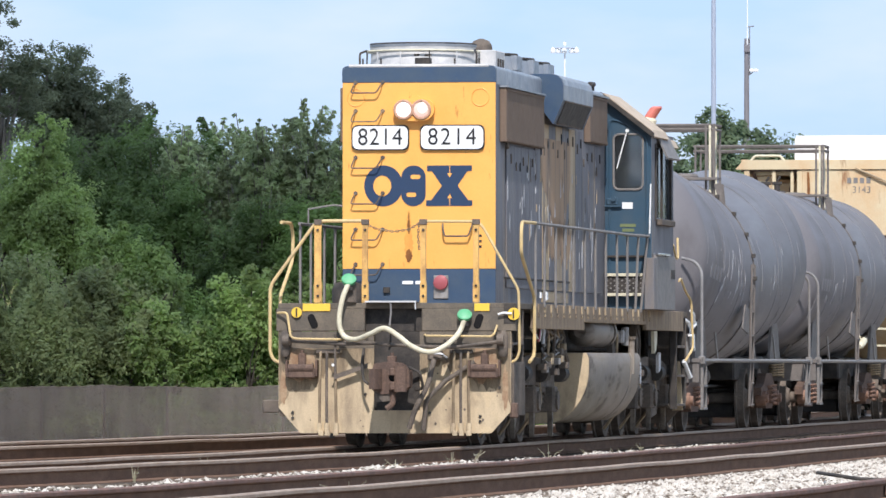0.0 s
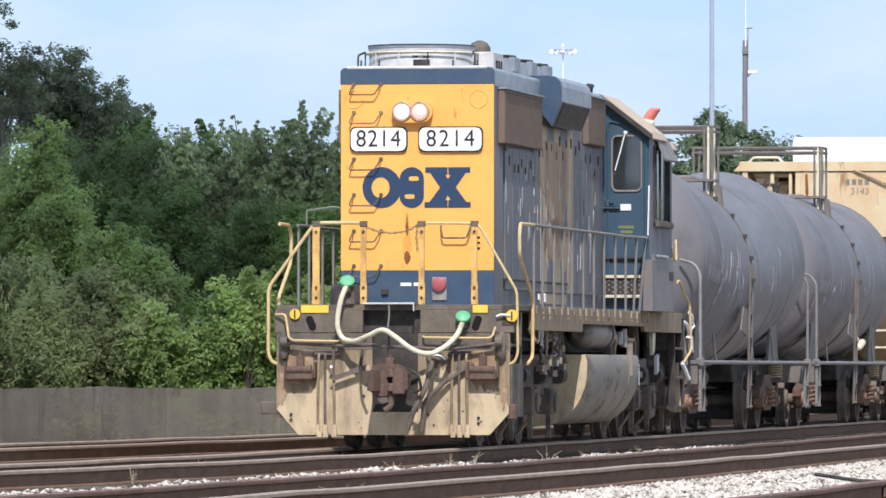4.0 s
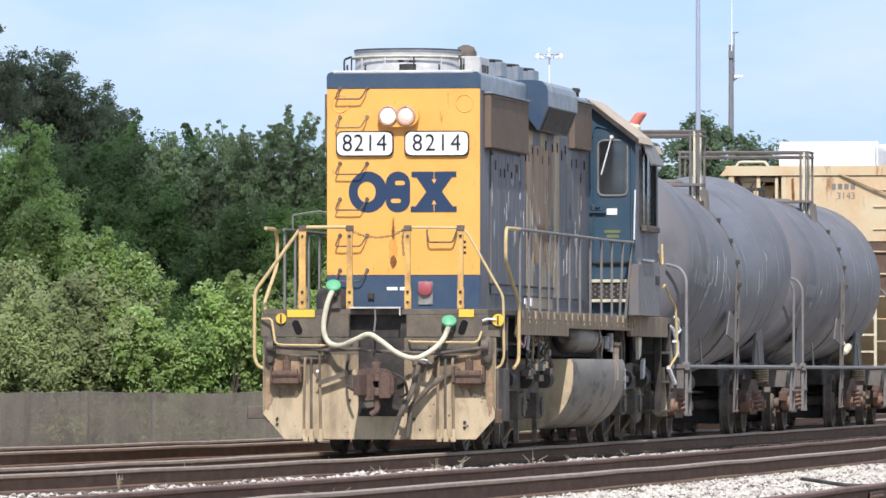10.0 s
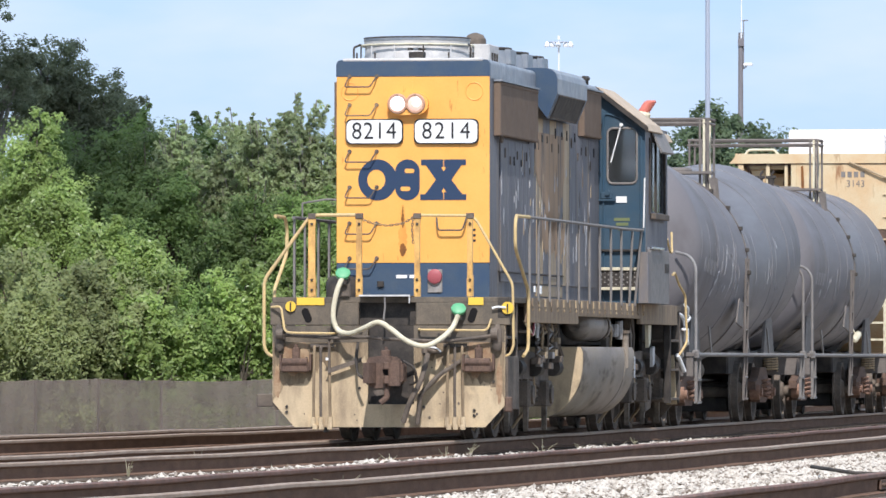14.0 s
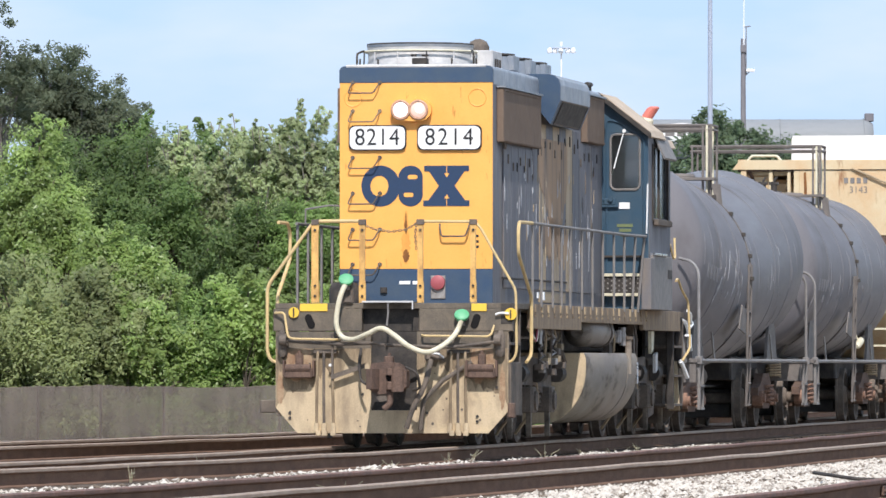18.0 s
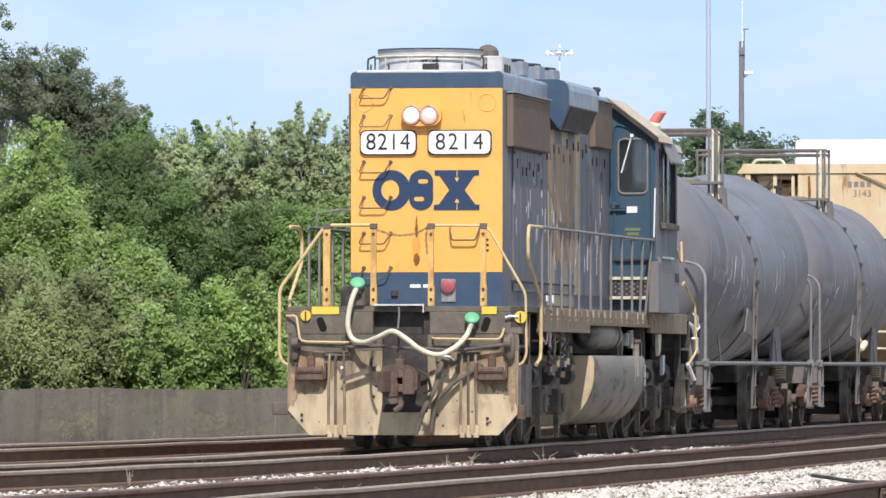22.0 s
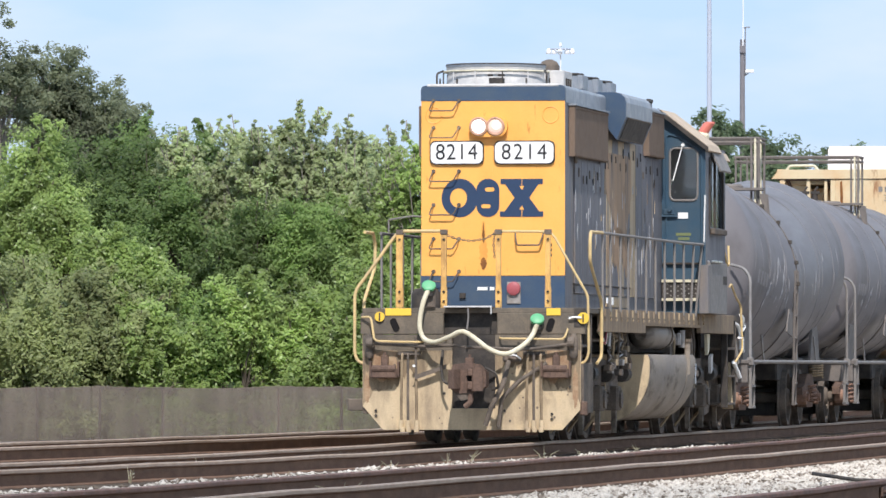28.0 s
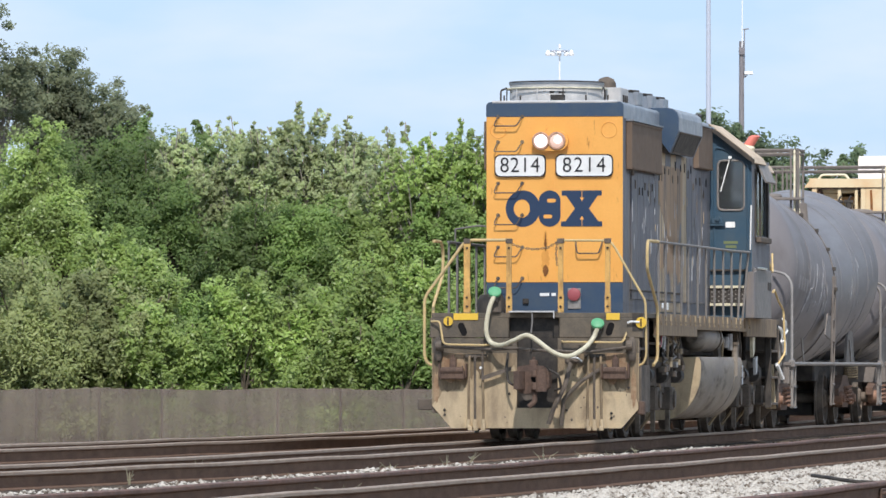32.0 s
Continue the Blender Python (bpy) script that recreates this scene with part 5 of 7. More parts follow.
    part("bottom_strip", Shape().tube([(HX1 + 0.02, 2.5, 2.02), (HX1 + 0.02, 8.2, 2.02)], 0.014, 6), BLACK, body)
    for sgn, x in ((1, HX1), (-1, HX0)):
        for y0, y1, z0, z1 in ((2.15, 5.45, 3.655, 4.31), (9.80, 11.50, 3.855, 4.47)):
            lo, hi = (x, x + 0.085) if sgn > 0 else (x - 0.085, x)
            g = part("radiator_grille", Shape().box(lo, hi, y0, y1, z0, z1, 0.01), GRILLE, body, "brown dusty radiator grille")
            if sgn > 0:
                for zz in (z0 + 0.012, z1 - 0.04):
                    part("grille_rim", Shape().box(hi, hi + 0.010, y0 + 0.02, y1 - 0.02, zz, zz + 0.028, 0.003), GRILLE, g)
                part("grille_lip", Shape().box(x, hi + 0.025, y0 - 0.02, y1 + 0.02, z1, z1 + 0.022), HOODTOP, g)
    for sgn in (1, -1):
        e = HX1 if sgn > 0 else -HX0
        fl = part("air_intake", Shape().prism([(sgn * (e - 0.12), 4.60), (sgn * 1.06, 4.60), (sgn * 1.14, 4.58), (sgn * 1.195, 4.53), (sgn * 1.215, 4.46), (sgn * 1.215, 4.27), (sgn * 1.09, 3.97), (sgn * e, 4.16)], "y", 5.8, 8.6), BLUE, body, "flared air intake housing")
        part("intake_cover", Shape().prism([(sgn * 1.06, 4.606), (sgn * 1.143, 4.585), (sgn * 1.20, 4.533), (sgn * 1.221, 4.46), (sgn * 1.221, 4.275), (sgn * 1.21, 4.275), (sgn * 1.21, 4.45), (sgn * 1.12, 4.57), (sgn * 1.05, 4.59)], "y", 5.84, 8.58), HOODTOP, fl, "sun-bleached intake cover")
        if sgn > 0:
            sl = Shape()
            for (ya, yb) in ((6.05, 8.35),):
                n = Vector((0.30, 0, -0.125)).normalized()
                a, b = Vector((1.208, 0, 4.255)), Vector((1.100, 0, 3.995))
                for i in range(1):
                    p0, p1 = a + n * 0.012, b + n * 0.012
                    sl.add([(a.x, ya, a.z), (a.x, yb, a.z), (b.x, yb, b.z), (b.x, ya, b.z), (p0.x, ya, p0.z), (p0.x, yb, p0.z), (p1.x, yb, p1.z), (p1.x, ya, p1.z)], [(3, 2, 1, 0), (4, 5, 6, 7), (0, 1, 5, 4), (1, 2, 6, 5), (2, 3, 7, 6), (3, 0, 4, 7)])
            part("intake_screen", sl, BLACK, fl, "dark screen")
            part("intake_frame", Shape().tube([(1.215, 6.0, 4.262), (1.215, 8.4, 4.262), (1.10, 8.4, 3.985), (1.10, 6.0, 3.985), (1.215, 6.0, 4.262)], 0.011, 5), UNDER, fl)
    part("lift_lug", Shape().tube(ring_pts(0, 0, 0.07, 0, 12), 0.02, 6), UNDER, body).matrix_basis = pose(HX1 + 0.05, 2.5, 3.66, 0, 0, 90)
    # roof: fans and hatches
    FX, FY = -0.13, 3.05
    round_at = lambda q, z, n=40: [(FX + q * math.cos(2 * math.pi * k / n), FY + q * math.sin(2 * math.pi * k / n), z) for k in range(n + 1)]
    fan = part("radiator_fan", Shape().loft([round_at(q, z)[:-1] for z, q in ((4.54, 0.66), (4.62, 0.645), (4.76, 0.62), (4.775, 0.64), (4.86, 0.645), (4.87, 0.62), (4.80, 0.58))], cap=False), FANGREY, L, "round dusty radiator fan shroud", smooth=True)
    part("fan_rim", Shape().tube(round_at(0.64, 4.862), 0.013, 6), BLACK, fan)
    part("fan_collar", Shape().loft([round_at(q, z)[:-1] for z, q in ((4.825, 0.648), (4.855, 0.652), (4.855, 0.640), (4.825, 0.640))]), HOODTOP, fan, "dark stained shroud collar", smooth=True)
    part("fan_guard", Shape().tube(round_at(0.685, 4.775), 0.014, 6), CREAM, fan, "cream pipe round the shroud")
    for k in range(12):
        a = 2 * math.pi * (k + 0.5) / 12
        part("guard_post", Shape().tube([(FX + 0.69 * math.cos(a), FY + 0.69 * math.sin(a), 4.56), (FX + 0.685 * math.cos(a), FY + 0.685 * math.sin(a), 4.775)], 0.010, 6), BLACK if k % 3 == 0 else FANGREY, fan)
    part("fan_blades", Shape().box(FX - 0.55, FX + 0.55, FY - 0.05, FY + 0.05, 4.72, 4.74).box(FX - 0.05, FX + 0.05, FY - 0.55, FY + 0.55, 4.73, 4.75).rod((FX, FY, 4.6), (FX, FY, 4.80), 0.12, 14), BLACK, fan)
    for u, mt in ((0.60, BLACK), (-0.83, BLACK)):
        part("fan_brace", Shape().tube(bend([(u, 2.55, 4.56), (u, 2.55, 4.74), (u - 0.05 if u > 0 else u + 0.05, 2.75, 4.78)], 0.04), 0.014, 6), mt, fan)
    part("hatch_box", Shape().box(0.50, 0.74, 3.2, 4.0, 4.56, 4.80, 0.02), FANGREY, L, "pale grey roof box")
    for k in range(3):
        part("box_latch", Shape().box(0.742, 0.755, 3.35 + 0.2 * k, 3.42 + 0.2 * k, 4.60, 4.70), BLACK, L)
    for y in (4.70, 6.20, 7.60):
        f2 = part("radiator_fan", Shape().loft([[(0.10 + q * math.cos(a), y + q * math.sin(a), z) for a in [2 * math.pi * k / 30 for k in range(30)]] for z, q in ((4.57, 0.72), (4.74, 0.70), (4.80, 0.68), (4.80, 0.63))], cap=False), HOODTOP, L, "grey fan shroud", smooth=True)
        part("fan_rim", Shape().tube([(0.10 + 0.68 * math.cos(2 * math.pi * k / 30), y + 0.68 * math.sin(2 * math.pi * k / 30), 4.79) for k in range(31)], 0.022, 6), BLACK, f2)
        part("fan_lug", Shape().box(0.72, 0.82, y - 0.25, y + 0.25, 4.6, 4.78, 0.01), HOODTOP, f2)
    part("exhaust_stack", Shape().box(-0.30, 0.40, 8.5, 9.1, 4.57, 4.76, 0.03), HOODTOP, L)
    part("roof_hatch", Shape().box(-0.4, 0.62, 9.3, 10.3, 4.57, 4.67, 0.02), HOODTOP, L)
    part("roof_hatch", Shape().box(-0.4, 0.62, 10.6, 11.5, 4.57, 4.68, 0.02), HOODTOP, L)
    part("roof_vent", Shape().box(-0.09, 0.09, 2.12, 2.30, 4.54, 4.67, 0.01).rod((-0.08, 2.2, 4.69), (-0.08, 2.2, 4.72), 0.035, 8).rod((0.06, 2.2, 4.69), (0.06, 2.2, 4.715), 0.045, 8), BLACK, L, "small black roof fitting")
    for u in (-0.72, -0.50, 0.40, 0.70):
        part("roof_eye", Shape().rod((u, 2.1, 4.57), (u, 2.1, 4.66), 0.012, 6), BLACK, L)
    part("dome", Shape().loft([[(0.30 + q * math.cos(a), 5.0 + q * math.sin(a), z) for a in [2 * math.pi * k / 16 for k in range(16)]] for z, q in ((4.76, 0.14), (4.92, 0.135), (4.98, 0.10), (5.01, 0.03))]), UNDER, L, smooth=True)

    # cab
    C0, C1, CW = CABY, 14.3, 1.555
    cab = part("cab", Shape().prism([(-CW, 1.70), (-0.93, 1.70), (-0.93, 4.52), (-CW, 4.04)], "y", C0, C0 + 0.06), CABBLUE, L, "dark blue cab")

    def cab_wall(u0, u1, z0, z1, holes, y0, y1, axis="y"):
        """A wall in strips round its one window hole."""
        hx0, hx1, hz0, hz1 = holes
        s = Shape()
        bits = ((u0, hx0, z0, z1), (hx1, u1, z0, z1), (hx0, hx1, z0, hz0), (hx0, hx1, hz1, z1))
        for a, b, c, d in bits:
            if axis == "y":
                s.box(a, b, y0, y1, c, d)
            else:
                s.box(y0, y1, a, b, c, d)
        return s

    back = cab_wall(0.93, CW, 1.70, 4.04, (1.06, 1.44, 3.29, 4.01), C0, C0 + 0.06)
    part("rear_gable", Shape().prism([(0.93, 4.041), (CW, 4.041), (0.93, 4.52)], "y", C0, C0 + 0.06), CABBLUE, cab)
    part("rear_wall", back, CABBLUE, cab)
    part("door_frame", Shape().tube(bend([(1.0, C0 - 0.01, 1.75), (1.0, C0 - 0.01, 4.22), (1.20, C0 - 0.01, 4.17), (1.50, C0 - 0.01, 3.95), (1.50, C0 - 0.01, 1.75)], 0.08), 0.016, 6), CABBLUE, cab, smooth=True)
    hole = arc(1.37, 3.94, 0.075, 0, 90, 4) + arc(1.13, 3.94, 0.075, 90, 180, 4) + arc(1.13, 3.36, 0.075, 180, 270, 4) + arc(1.37, 3.36, 0.075, 270, 360, 4)
    part("window_gasket", Shape().tube([(a, C0 - 0.006, b) for a, b in hole + hole[:1]], 0.016, 6), RAILGREY, cab, "grey rubber window gasket")
    part("rear_window", Shape().box(1.05, 1.45, C0 + 0.02, C0 + 0.03, 3.28, 4.02), DUSTYPANE, cab, "dusty cab door window")
    side = cab_wall(C0 + 0.06, C1, 1.70, 4.04, (C0 + 0.45, C1 - 0.35, 2.92, 3.86), CW - 0.05, CW, "x")
    part("side_wall", side, SIDE, cab)
    part("side_wall", cab_wall(C0 + 0.06, C1, 1.70, 4.04, (C0 + 0.45, C1 - 0.35, 2.92, 3.86), -CW, -CW + 0.05, "x"), CABBLUE, cab)
    part("side_window", Shape().box(1.52, 1.53, C0 + 0.44, C1 - 0.34, 2.91, 3.87), DARKGLASS, cab, "dark closed side window")
    part("side_window", Shape().box(-1.53, -1.52, C0 + 0.44, C1 - 0.34, 2.91, 3.87), PANE, cab)
    for y in (C0 + 0.40, C0 + 1.05, C1 - 0.36):
        part("window_post", Shape().box(1.545, 1.575, y, y + 0.06, 2.88, 3.90), BLACK, cab)
    part("arm_rest", Shape().box(CW, CW + 0.08, C0 + 0.5, C1 - 0.4, 2.82, 2.90, 0.02), UNDER, cab)
    part("sun_visor", Shape().prism([(CW, 3.99), (CW + 0.015, 4.01), (CW + 0.155, 3.72), (CW + 0.135, 3.70)], "y", C0 + 0.6, C1 - 0.5), RAILGREY, cab, "grey sun visor over the side window")
    part("front_wall", Shape().box(-CW, CW, C1 - 0.06, C1, 1.70, 3.0).box(-CW, CW, C1 - 0.06, C1, 3.75, 4.04).box(-CW, -1.2, C1 - 0.06, C1, 3.0, 3.75).box(1.2, CW, C1 - 0.06, C1, 3.0, 3.75).box(-0.35, 0.35, C1 - 0.06, C1, 3.0, 3.75), CABBLUE, cab)
    part("inner_partition", Shape().box(0.90, 1.21, C0 + 0.30, C0 + 0.36, 1.72, 4.30), SIDE, cab)
    part("seat", Shape().box(0.9, 1.3, C0 + 0.9, C0 + 1.3, 2.4, 2.9, 0.05).box(0.9, 1.3, C0 + 0.85, C0 + 0.95, 2.9, 3.45, 0.04), BLACK, cab)
    roof_out = [(-1.62, 3.98), (-1.57, 4.075), (-0.95, 4.555), (-0.5, 4.62), (0.5, 4.62), (0.95, 4.555), (1.57, 4.075), (1.62, 3.98), (1.585, 3.97), (1.55, 4.03), (0.93, 4.51), (0.5, 4.57), (-0.5, 4.57), (-0.93, 4.51), (-1.55, 4.03), (-1.585, 3.97)]
    part("cab_roof", Shape().prism(roof_out, "y", C0 - 0.10, C0 + 1.45).prism([(a, b - 0.09) for a, b in roof_out], "y", C0 + 1.45, C1 + 0.08), ROOFDUST, cab, "tan dusty cab roof")
    part("drip_rail", Shape().prism([(0.90, 4.575), (1.61, 4.03), (1.61, 3.955), (0.90, 4.505)], "y", C0 - 0.13, C0 - 0.10), BLACK, cab)
    part("wiper", Shape().tube([(1.235, C0 - 0.03, 4.05), (1.10, C0 - 0.03, 3.56)], 0.010, 6).rod((1.24, C0 - 0.05, 4.06), (1.24, C0, 4.06), 0.025, 8), WHITE, cab, "pale window wiper")
    part("door_lock", Shape().box(0.96, 1.12, C0 - 0.06, C0, 3.08, 3.17, 0.02).rod((1.06, C0 - 0.09, 3.16), (1.06, C0, 3.16), 0.035, 10).box(0.93, 1.16, C0 - 0.05, C0 - 0.02, 3.055, 3.085), CABBLUE, cab)
    part("white_label", Shape().box(1.17, 1.31, C0 - 0.012, C0, 3.03, 3.115), WHITE, cab)
    for i, (a, b) in enumerate(((1.14, 1.35), (1.17, 1.33), (1.19, 1.32))):
        part("stencil_bars", Shape().box(a, b, C0 - 0.006, C0, 2.79 - 0.062 * i, 2.83 - 0.062 * i), OLIVE, cab)
    part("door_edge", Shape().tube([(1.535, C0 - 0.01, 2.70), (1.55, C0 - 0.01, 3.36)], 0.011, 6), WHITE, cab)
    part("ledge", Shape().box(0.95, 1.50, C0 - 0.05, C0, 2.385, 2.415, 0.008), BLACK, cab)
    grid = part("step_grating", Shape().box(0.95, 1.46, C0 - 0.10, C0, 1.90, 2.15), BLACK, cab, "black step grating with yellow nosings")
    part("nosing", Shape().box(0.95, 1.45, C0 - 0.13, C0 - 0.05, 2.135, 2.175, 0.006), CREAM, grid)
    part("nosing", Shape().box(0.95, 1.45, C0 - 0.13, C0 - 0.05, 1.875, 1.915, 0.006), CREAM, grid)
    for i in range(10):
        for j in range(3):
            part("grating_hole", Shape().rod((0.98 + i * 0.05, C0 - 0.104, 1.95 + j * 0.065 + 0.03 * (i % 2)), (0.98 + i * 0.05, C0 - 0.10, 1.95 + j * 0.065 + 0.03 * (i % 2)), 0.013, 6), RAILGREY, grid)
    part("equipment_box", Shape().box(1.40, 1.60, C0 + 0.25, C1 - 0.15, 1.70, 2.42, 0.015), RAILGREY, cab, "grey equipment box below the cab")
    part("box_end", Shape().box(1.465, 1.60, C0 - 0.03, C0 + 0.25, 1.70, 2.38, 0.01), SIDE, cab, "grey box end")
    part("box_lip", Shape().box(1.50, 1.63, C0 + 0.25, C0 + 1.5, 2.42, 2.45, 0.01), CHROME, cab)
    part("side_slot", Shape().box(1.595, 1.606, C0 + 1.75, C0 + 2.2, 2.12, 2.24), BLACK, cab)
    bc = part("beacon_base", Shape().loft([[(x + q * math.cos(a), 13.9 + q * math.sin(a), z) for a in [2 * math.pi * k / 18 for k in range(18)]] for z, q, x in ((4.08, 0.11, 1.21), (4.17, 0.13, 1.23), (4.25, 0.125, 1.255), (4.31, 0.07, 1.28))]), CREAM, cab, smooth=True)
    part("beacon", Shape().loft([[(x + q * math.cos(a), 13.9 + q * math.sin(a), z) for a in [2 * math.pi * k / 18 for k in range(18)]] for z, q, x in ((4.26, 0.085, 1.265), (4.42, 0.085, 1.37), (4.445, 0.06, 1.385))]), BEACON, bc, "red roof beacon", smooth=True)
    part("horn", Shape().rod((0.80, 11.6, 4.57), (0.80, 11.6, 4.66), 0.04, 8).rod((0.80, 11.4, 4.66), (0.80, 11.8, 4.67), 0.035, 8), BLACK, cab)
    part("antenna", Shape().rod((0.68, 11.0, 4.57), (0.68, 11.0, 4.68), 0.03, 8), WHITE, cab)
    # short nose
    part("nose", Shape().box(-0.90, 0.90, 14.3, 16.6, 1.70, 3.05, 0.06), BLUE, L, "dark blue low nose")
    for sgn in (-1, 1):
        part("nose_handrail", Shape().tube(bend([(sgn * 1.40, 16.2, 2.12), (sgn * 1.40, 16.4, 2.16), (sgn * 1.42, 16.7, 2.0), (sgn * 1.46, 17.1, 1.85), (sgn * 1.48, 17.15, 1.20), (sgn * 1.40, 16.9, 1.02)], 0.08), 0.017, 8), PALEYEL, L, smooth=True)
        part("nose_grab", Shape().tube(bend([(sgn * 1.44, 15.2, 2.60), (sgn * 1.46, 15.4, 2.42), (sgn * 1.46, 15.6, 2.42), (sgn * 1.44, 15.7, 2.70)], 0.05), 0.016, 6), PALEYEL, L)
    part("far_end_plate", Shape().prism([(-1.39, 1.62), (-1.39, 0.46), (-1.13, 0.16), (1.13, 0.16), (1.39, 0.46), (1.39, 1.62)], "y", 17.05, 17.1), UNDER, L)
    part("far_coupler", Shape().box(-0.15, 0.15, 17.1, 17.85, 0.75, 1.08, 0.05), RUST, L)
    part("step_guard", Shape().prism([(1.27, 1.02), (1.33, 1.02), (1.37, 0.34), (1.22, 0.34)], "y", 16.86, 16.90), PILOT, L, "tan step guard")

    # underneath
    prof = [(1.42, 1.12), (1.45, 1.05)] + arc(0.86, 0.92, 0.59, 0, -75, 9, 0.70) + [(0.6, 0.215), (-0.6, 0.215)] + [(-a, b) for a, b in arc(0.86, 0.92, 0.59, -75, 0, 9, 0.70)] + [(-1.45, 1.05), (-1.42, 1.12)]
    ft = part("fuel_tank", Shape().prism(prof, "y", 6.5, 11.6), FUEL, L, "grey dust-streaked fuel tank", smooth=True)
    # paler than the tank: sunlight on this end is put into its colour
    part("tank_end", Shape().prism([(a * 0.997, 0.22 + (b - 0.22) * 0.995) for a, b in prof], "y", 6.45, 6.5), PILOT, ft, "tan tank end, toned for the sun falling on it")
    part("tank_strap", Shape().prism([(a * 1.006, b if b > 0.24 else b - 0.006) for a, b in prof], "y", 10.6, 10.66), FUEL, ft)
    part("fuel_filler", Shape().rod((1.43, 10.8, 0.85), (1.43, 10.8, 1.30), 0.045, 10).rod((1.43, 10.8, 1.30), (1.43, 10.8, 1.34), 0.065, 10), FUEL, ft)
    part("sight_glass", Shape().rod((1.455, 11.5, 0.72), (1.455, 11.5, 1.0), 0.02, 6), CHROME, ft)
    for u in (1.17, -1.17):
        ar = part("air_reservoir", Shape().loft([[(u + q * math.cos(a), y, 1.39 + q * math.sin(a)) for a in [2 * math.pi * k / 22 for k in range(22)]] for y, q in ((7.7, 0.08), (7.77, 0.165), (7.9, 0.195), (9.9, 0.195), (10.03, 0.165), (10.1, 0.08))]), FUEL, L, "grey air reservoir", smooth=True)
        part("reservoir_strap", Shape().tube([(u + 0.205 * math.cos(2 * math.pi * k / 18), 9.6, 1.39 + 0.20 * math.sin(2 * math.pi * k / 18)) for k in range(19)], 0.014, 5), UNDER, ar)
    part("pipe_run", Shape().tube(bend([(1.32, 2.2, 1.40), (1.30, 4.0, 1.36), (1.28, 5.2, 1.22), (1.30, 5.6, 1.0)]), 0.03, 6), UNDER, L)
    part("pipe_run", Shape().tube(bend([(1.25, 9.8, 1.40), (1.28, 10.6, 1.30), (1.25, 11.8, 1.36), (1.2, 12.6, 1.2)]), 0.03, 6), UNDER, L)
    part("pipe_run", Shape().tube([(1.2, 2.4, 1.30), (1.2, 5.5, 1.28)], 0.02, 6), UNDER, L)
    part("cable_loop", Shape().tube(bend([(1.35, 1.9, 1.42), (1.38, 2.2, 1.30), (1.37, 2.5, 1.24), (1.36, 2.7, 1.36), (1.34, 2.9, 1.43)], 0.15), 0.018, 6), CREAM, L)
    part("cable_loop", Shape().tube(bend([(1.36, 2.1, 1.44), (1.39, 2.35, 1.20), (1.37, 2.6, 1.44)], 0.2), 0.014, 6), RED, L)
    for i, (y, z0) in enumerate(((3.1, 0.98), (3.6, 1.05), (4.1, 0.92), (4.5, 1.08), (5.0, 1.0), (10.1, 1.1), (12.4, 0.9))):
        part("chain_hanger", Shape().tube([(1.30, y, 1.50), (1.33, y + 0.05, 1.30), (1.31, y + 0.1, z0)], 0.018, 6).box(1.26, 1.38, y - 0.02, y + 0.16, z0 - 0.08, z0, 0.01), SANDY if i % 2 else UNDER, L)
    dangle = random.Random(21)
    for y, z1, mt in ((3.25, 0.92, GALV), (3.5, 0.98, UNDER), (3.75, 1.08, GRIME), (4.35, 1.02, GALV), (4.6, 1.14, UNDER), (4.9, 1.20, GRIME)):
        n = int((1.48 - z1) / 0.045)
        part("hanging_chain", Shape().tube([(1.33 + dangle.uniform(-0.02, 0.02), y + 0.05 * math.sin(k * 2.1) + 0.02 * k * dangle.choice((-1, 1)), 1.48 - 0.045 * k) for k in range(n)], 0.014, 5), mt, L, "dirty hanging chain")
        part("chain_hook", Shape().box(1.30, 1.37, y - 0.06, y + 0.10, z1 - 0.05, z1 + 0.03, 0.012), mt, L)
    part("hose_loop", Shape().tube(bend([(1.36, 2.55, 1.30), (1.38, 2.6, 1.43), (1.38, 2.85, 1.40), (1.37, 2.85, 1.22)], 0.09), 0.02, 7), FANGREY, L, "pale hose loop")
    part("drain_valve", Shape().box(1.24, 1.38, 10.35, 10.55, 1.25, 1.42, 0.03).rod((1.31, 10.35, 1.34), (1.31, 10.2, 1.40), 0.03, 8).rod((1.36, 10.7, 1.22), (1.36, 10.7, 1.46), 0.05, 10), GALV, L, "grey metal drain valve")
    part("hanger_plate", Shape().prism([(13.9, 1.42), (14.25, 1.42), (14.15, 1.18), (13.95, 1.12)], "x", 1.30, 1.345), CREAM, L, "cream hanger plate")
    part("hanger_plate", Shape().prism([(14.9, 1.10), (15.15, 1.14), (15.12, 0.90), (14.92, 0.86)], "x", 1.24, 1.28), FANGREY, L)
    for x0, z0, z1 in ((1.36, 1.60, 1.15), (1.28, 1.52, 0.98), (1.20, 1.62, 1.22)):
        part("coupled_hose", Shape().tube(bend([(x0, 17.0, z0), (x0 + 0.06, 17.25, z0 - 0.05), (x0 + 0.08, 17.6, z1), (x0 + 0.02, 17.95, z1 + 0.12), (x0 - 0.05, 18.3, z0 - 0.2)], 0.15), 0.026, 8), WHITE if x0 > 1.3 else FANGREY, L, "pale hose to the next car")
    part("coupled_hose", Shape().tube(bend([(1.45, 17.12, 1.72), (1.47, 17.36, 1.66), (1.45, 17.44, 1.58), (1.47, 17.55, 1.54), (1.45, 17.40, 1.49)], 0.04), 0.022, 7), WHITE, L, "kinked white hose at the corner")
    part("white_valve", Shape().box(1.41, 1.47, 17.10, 17.42, 1.36, 1.39, 0.005).box(1.41, 1.47, 17.32, 17.46, 1.20, 1.38, 0.015), WHITE, L, "white valve box at the corner")
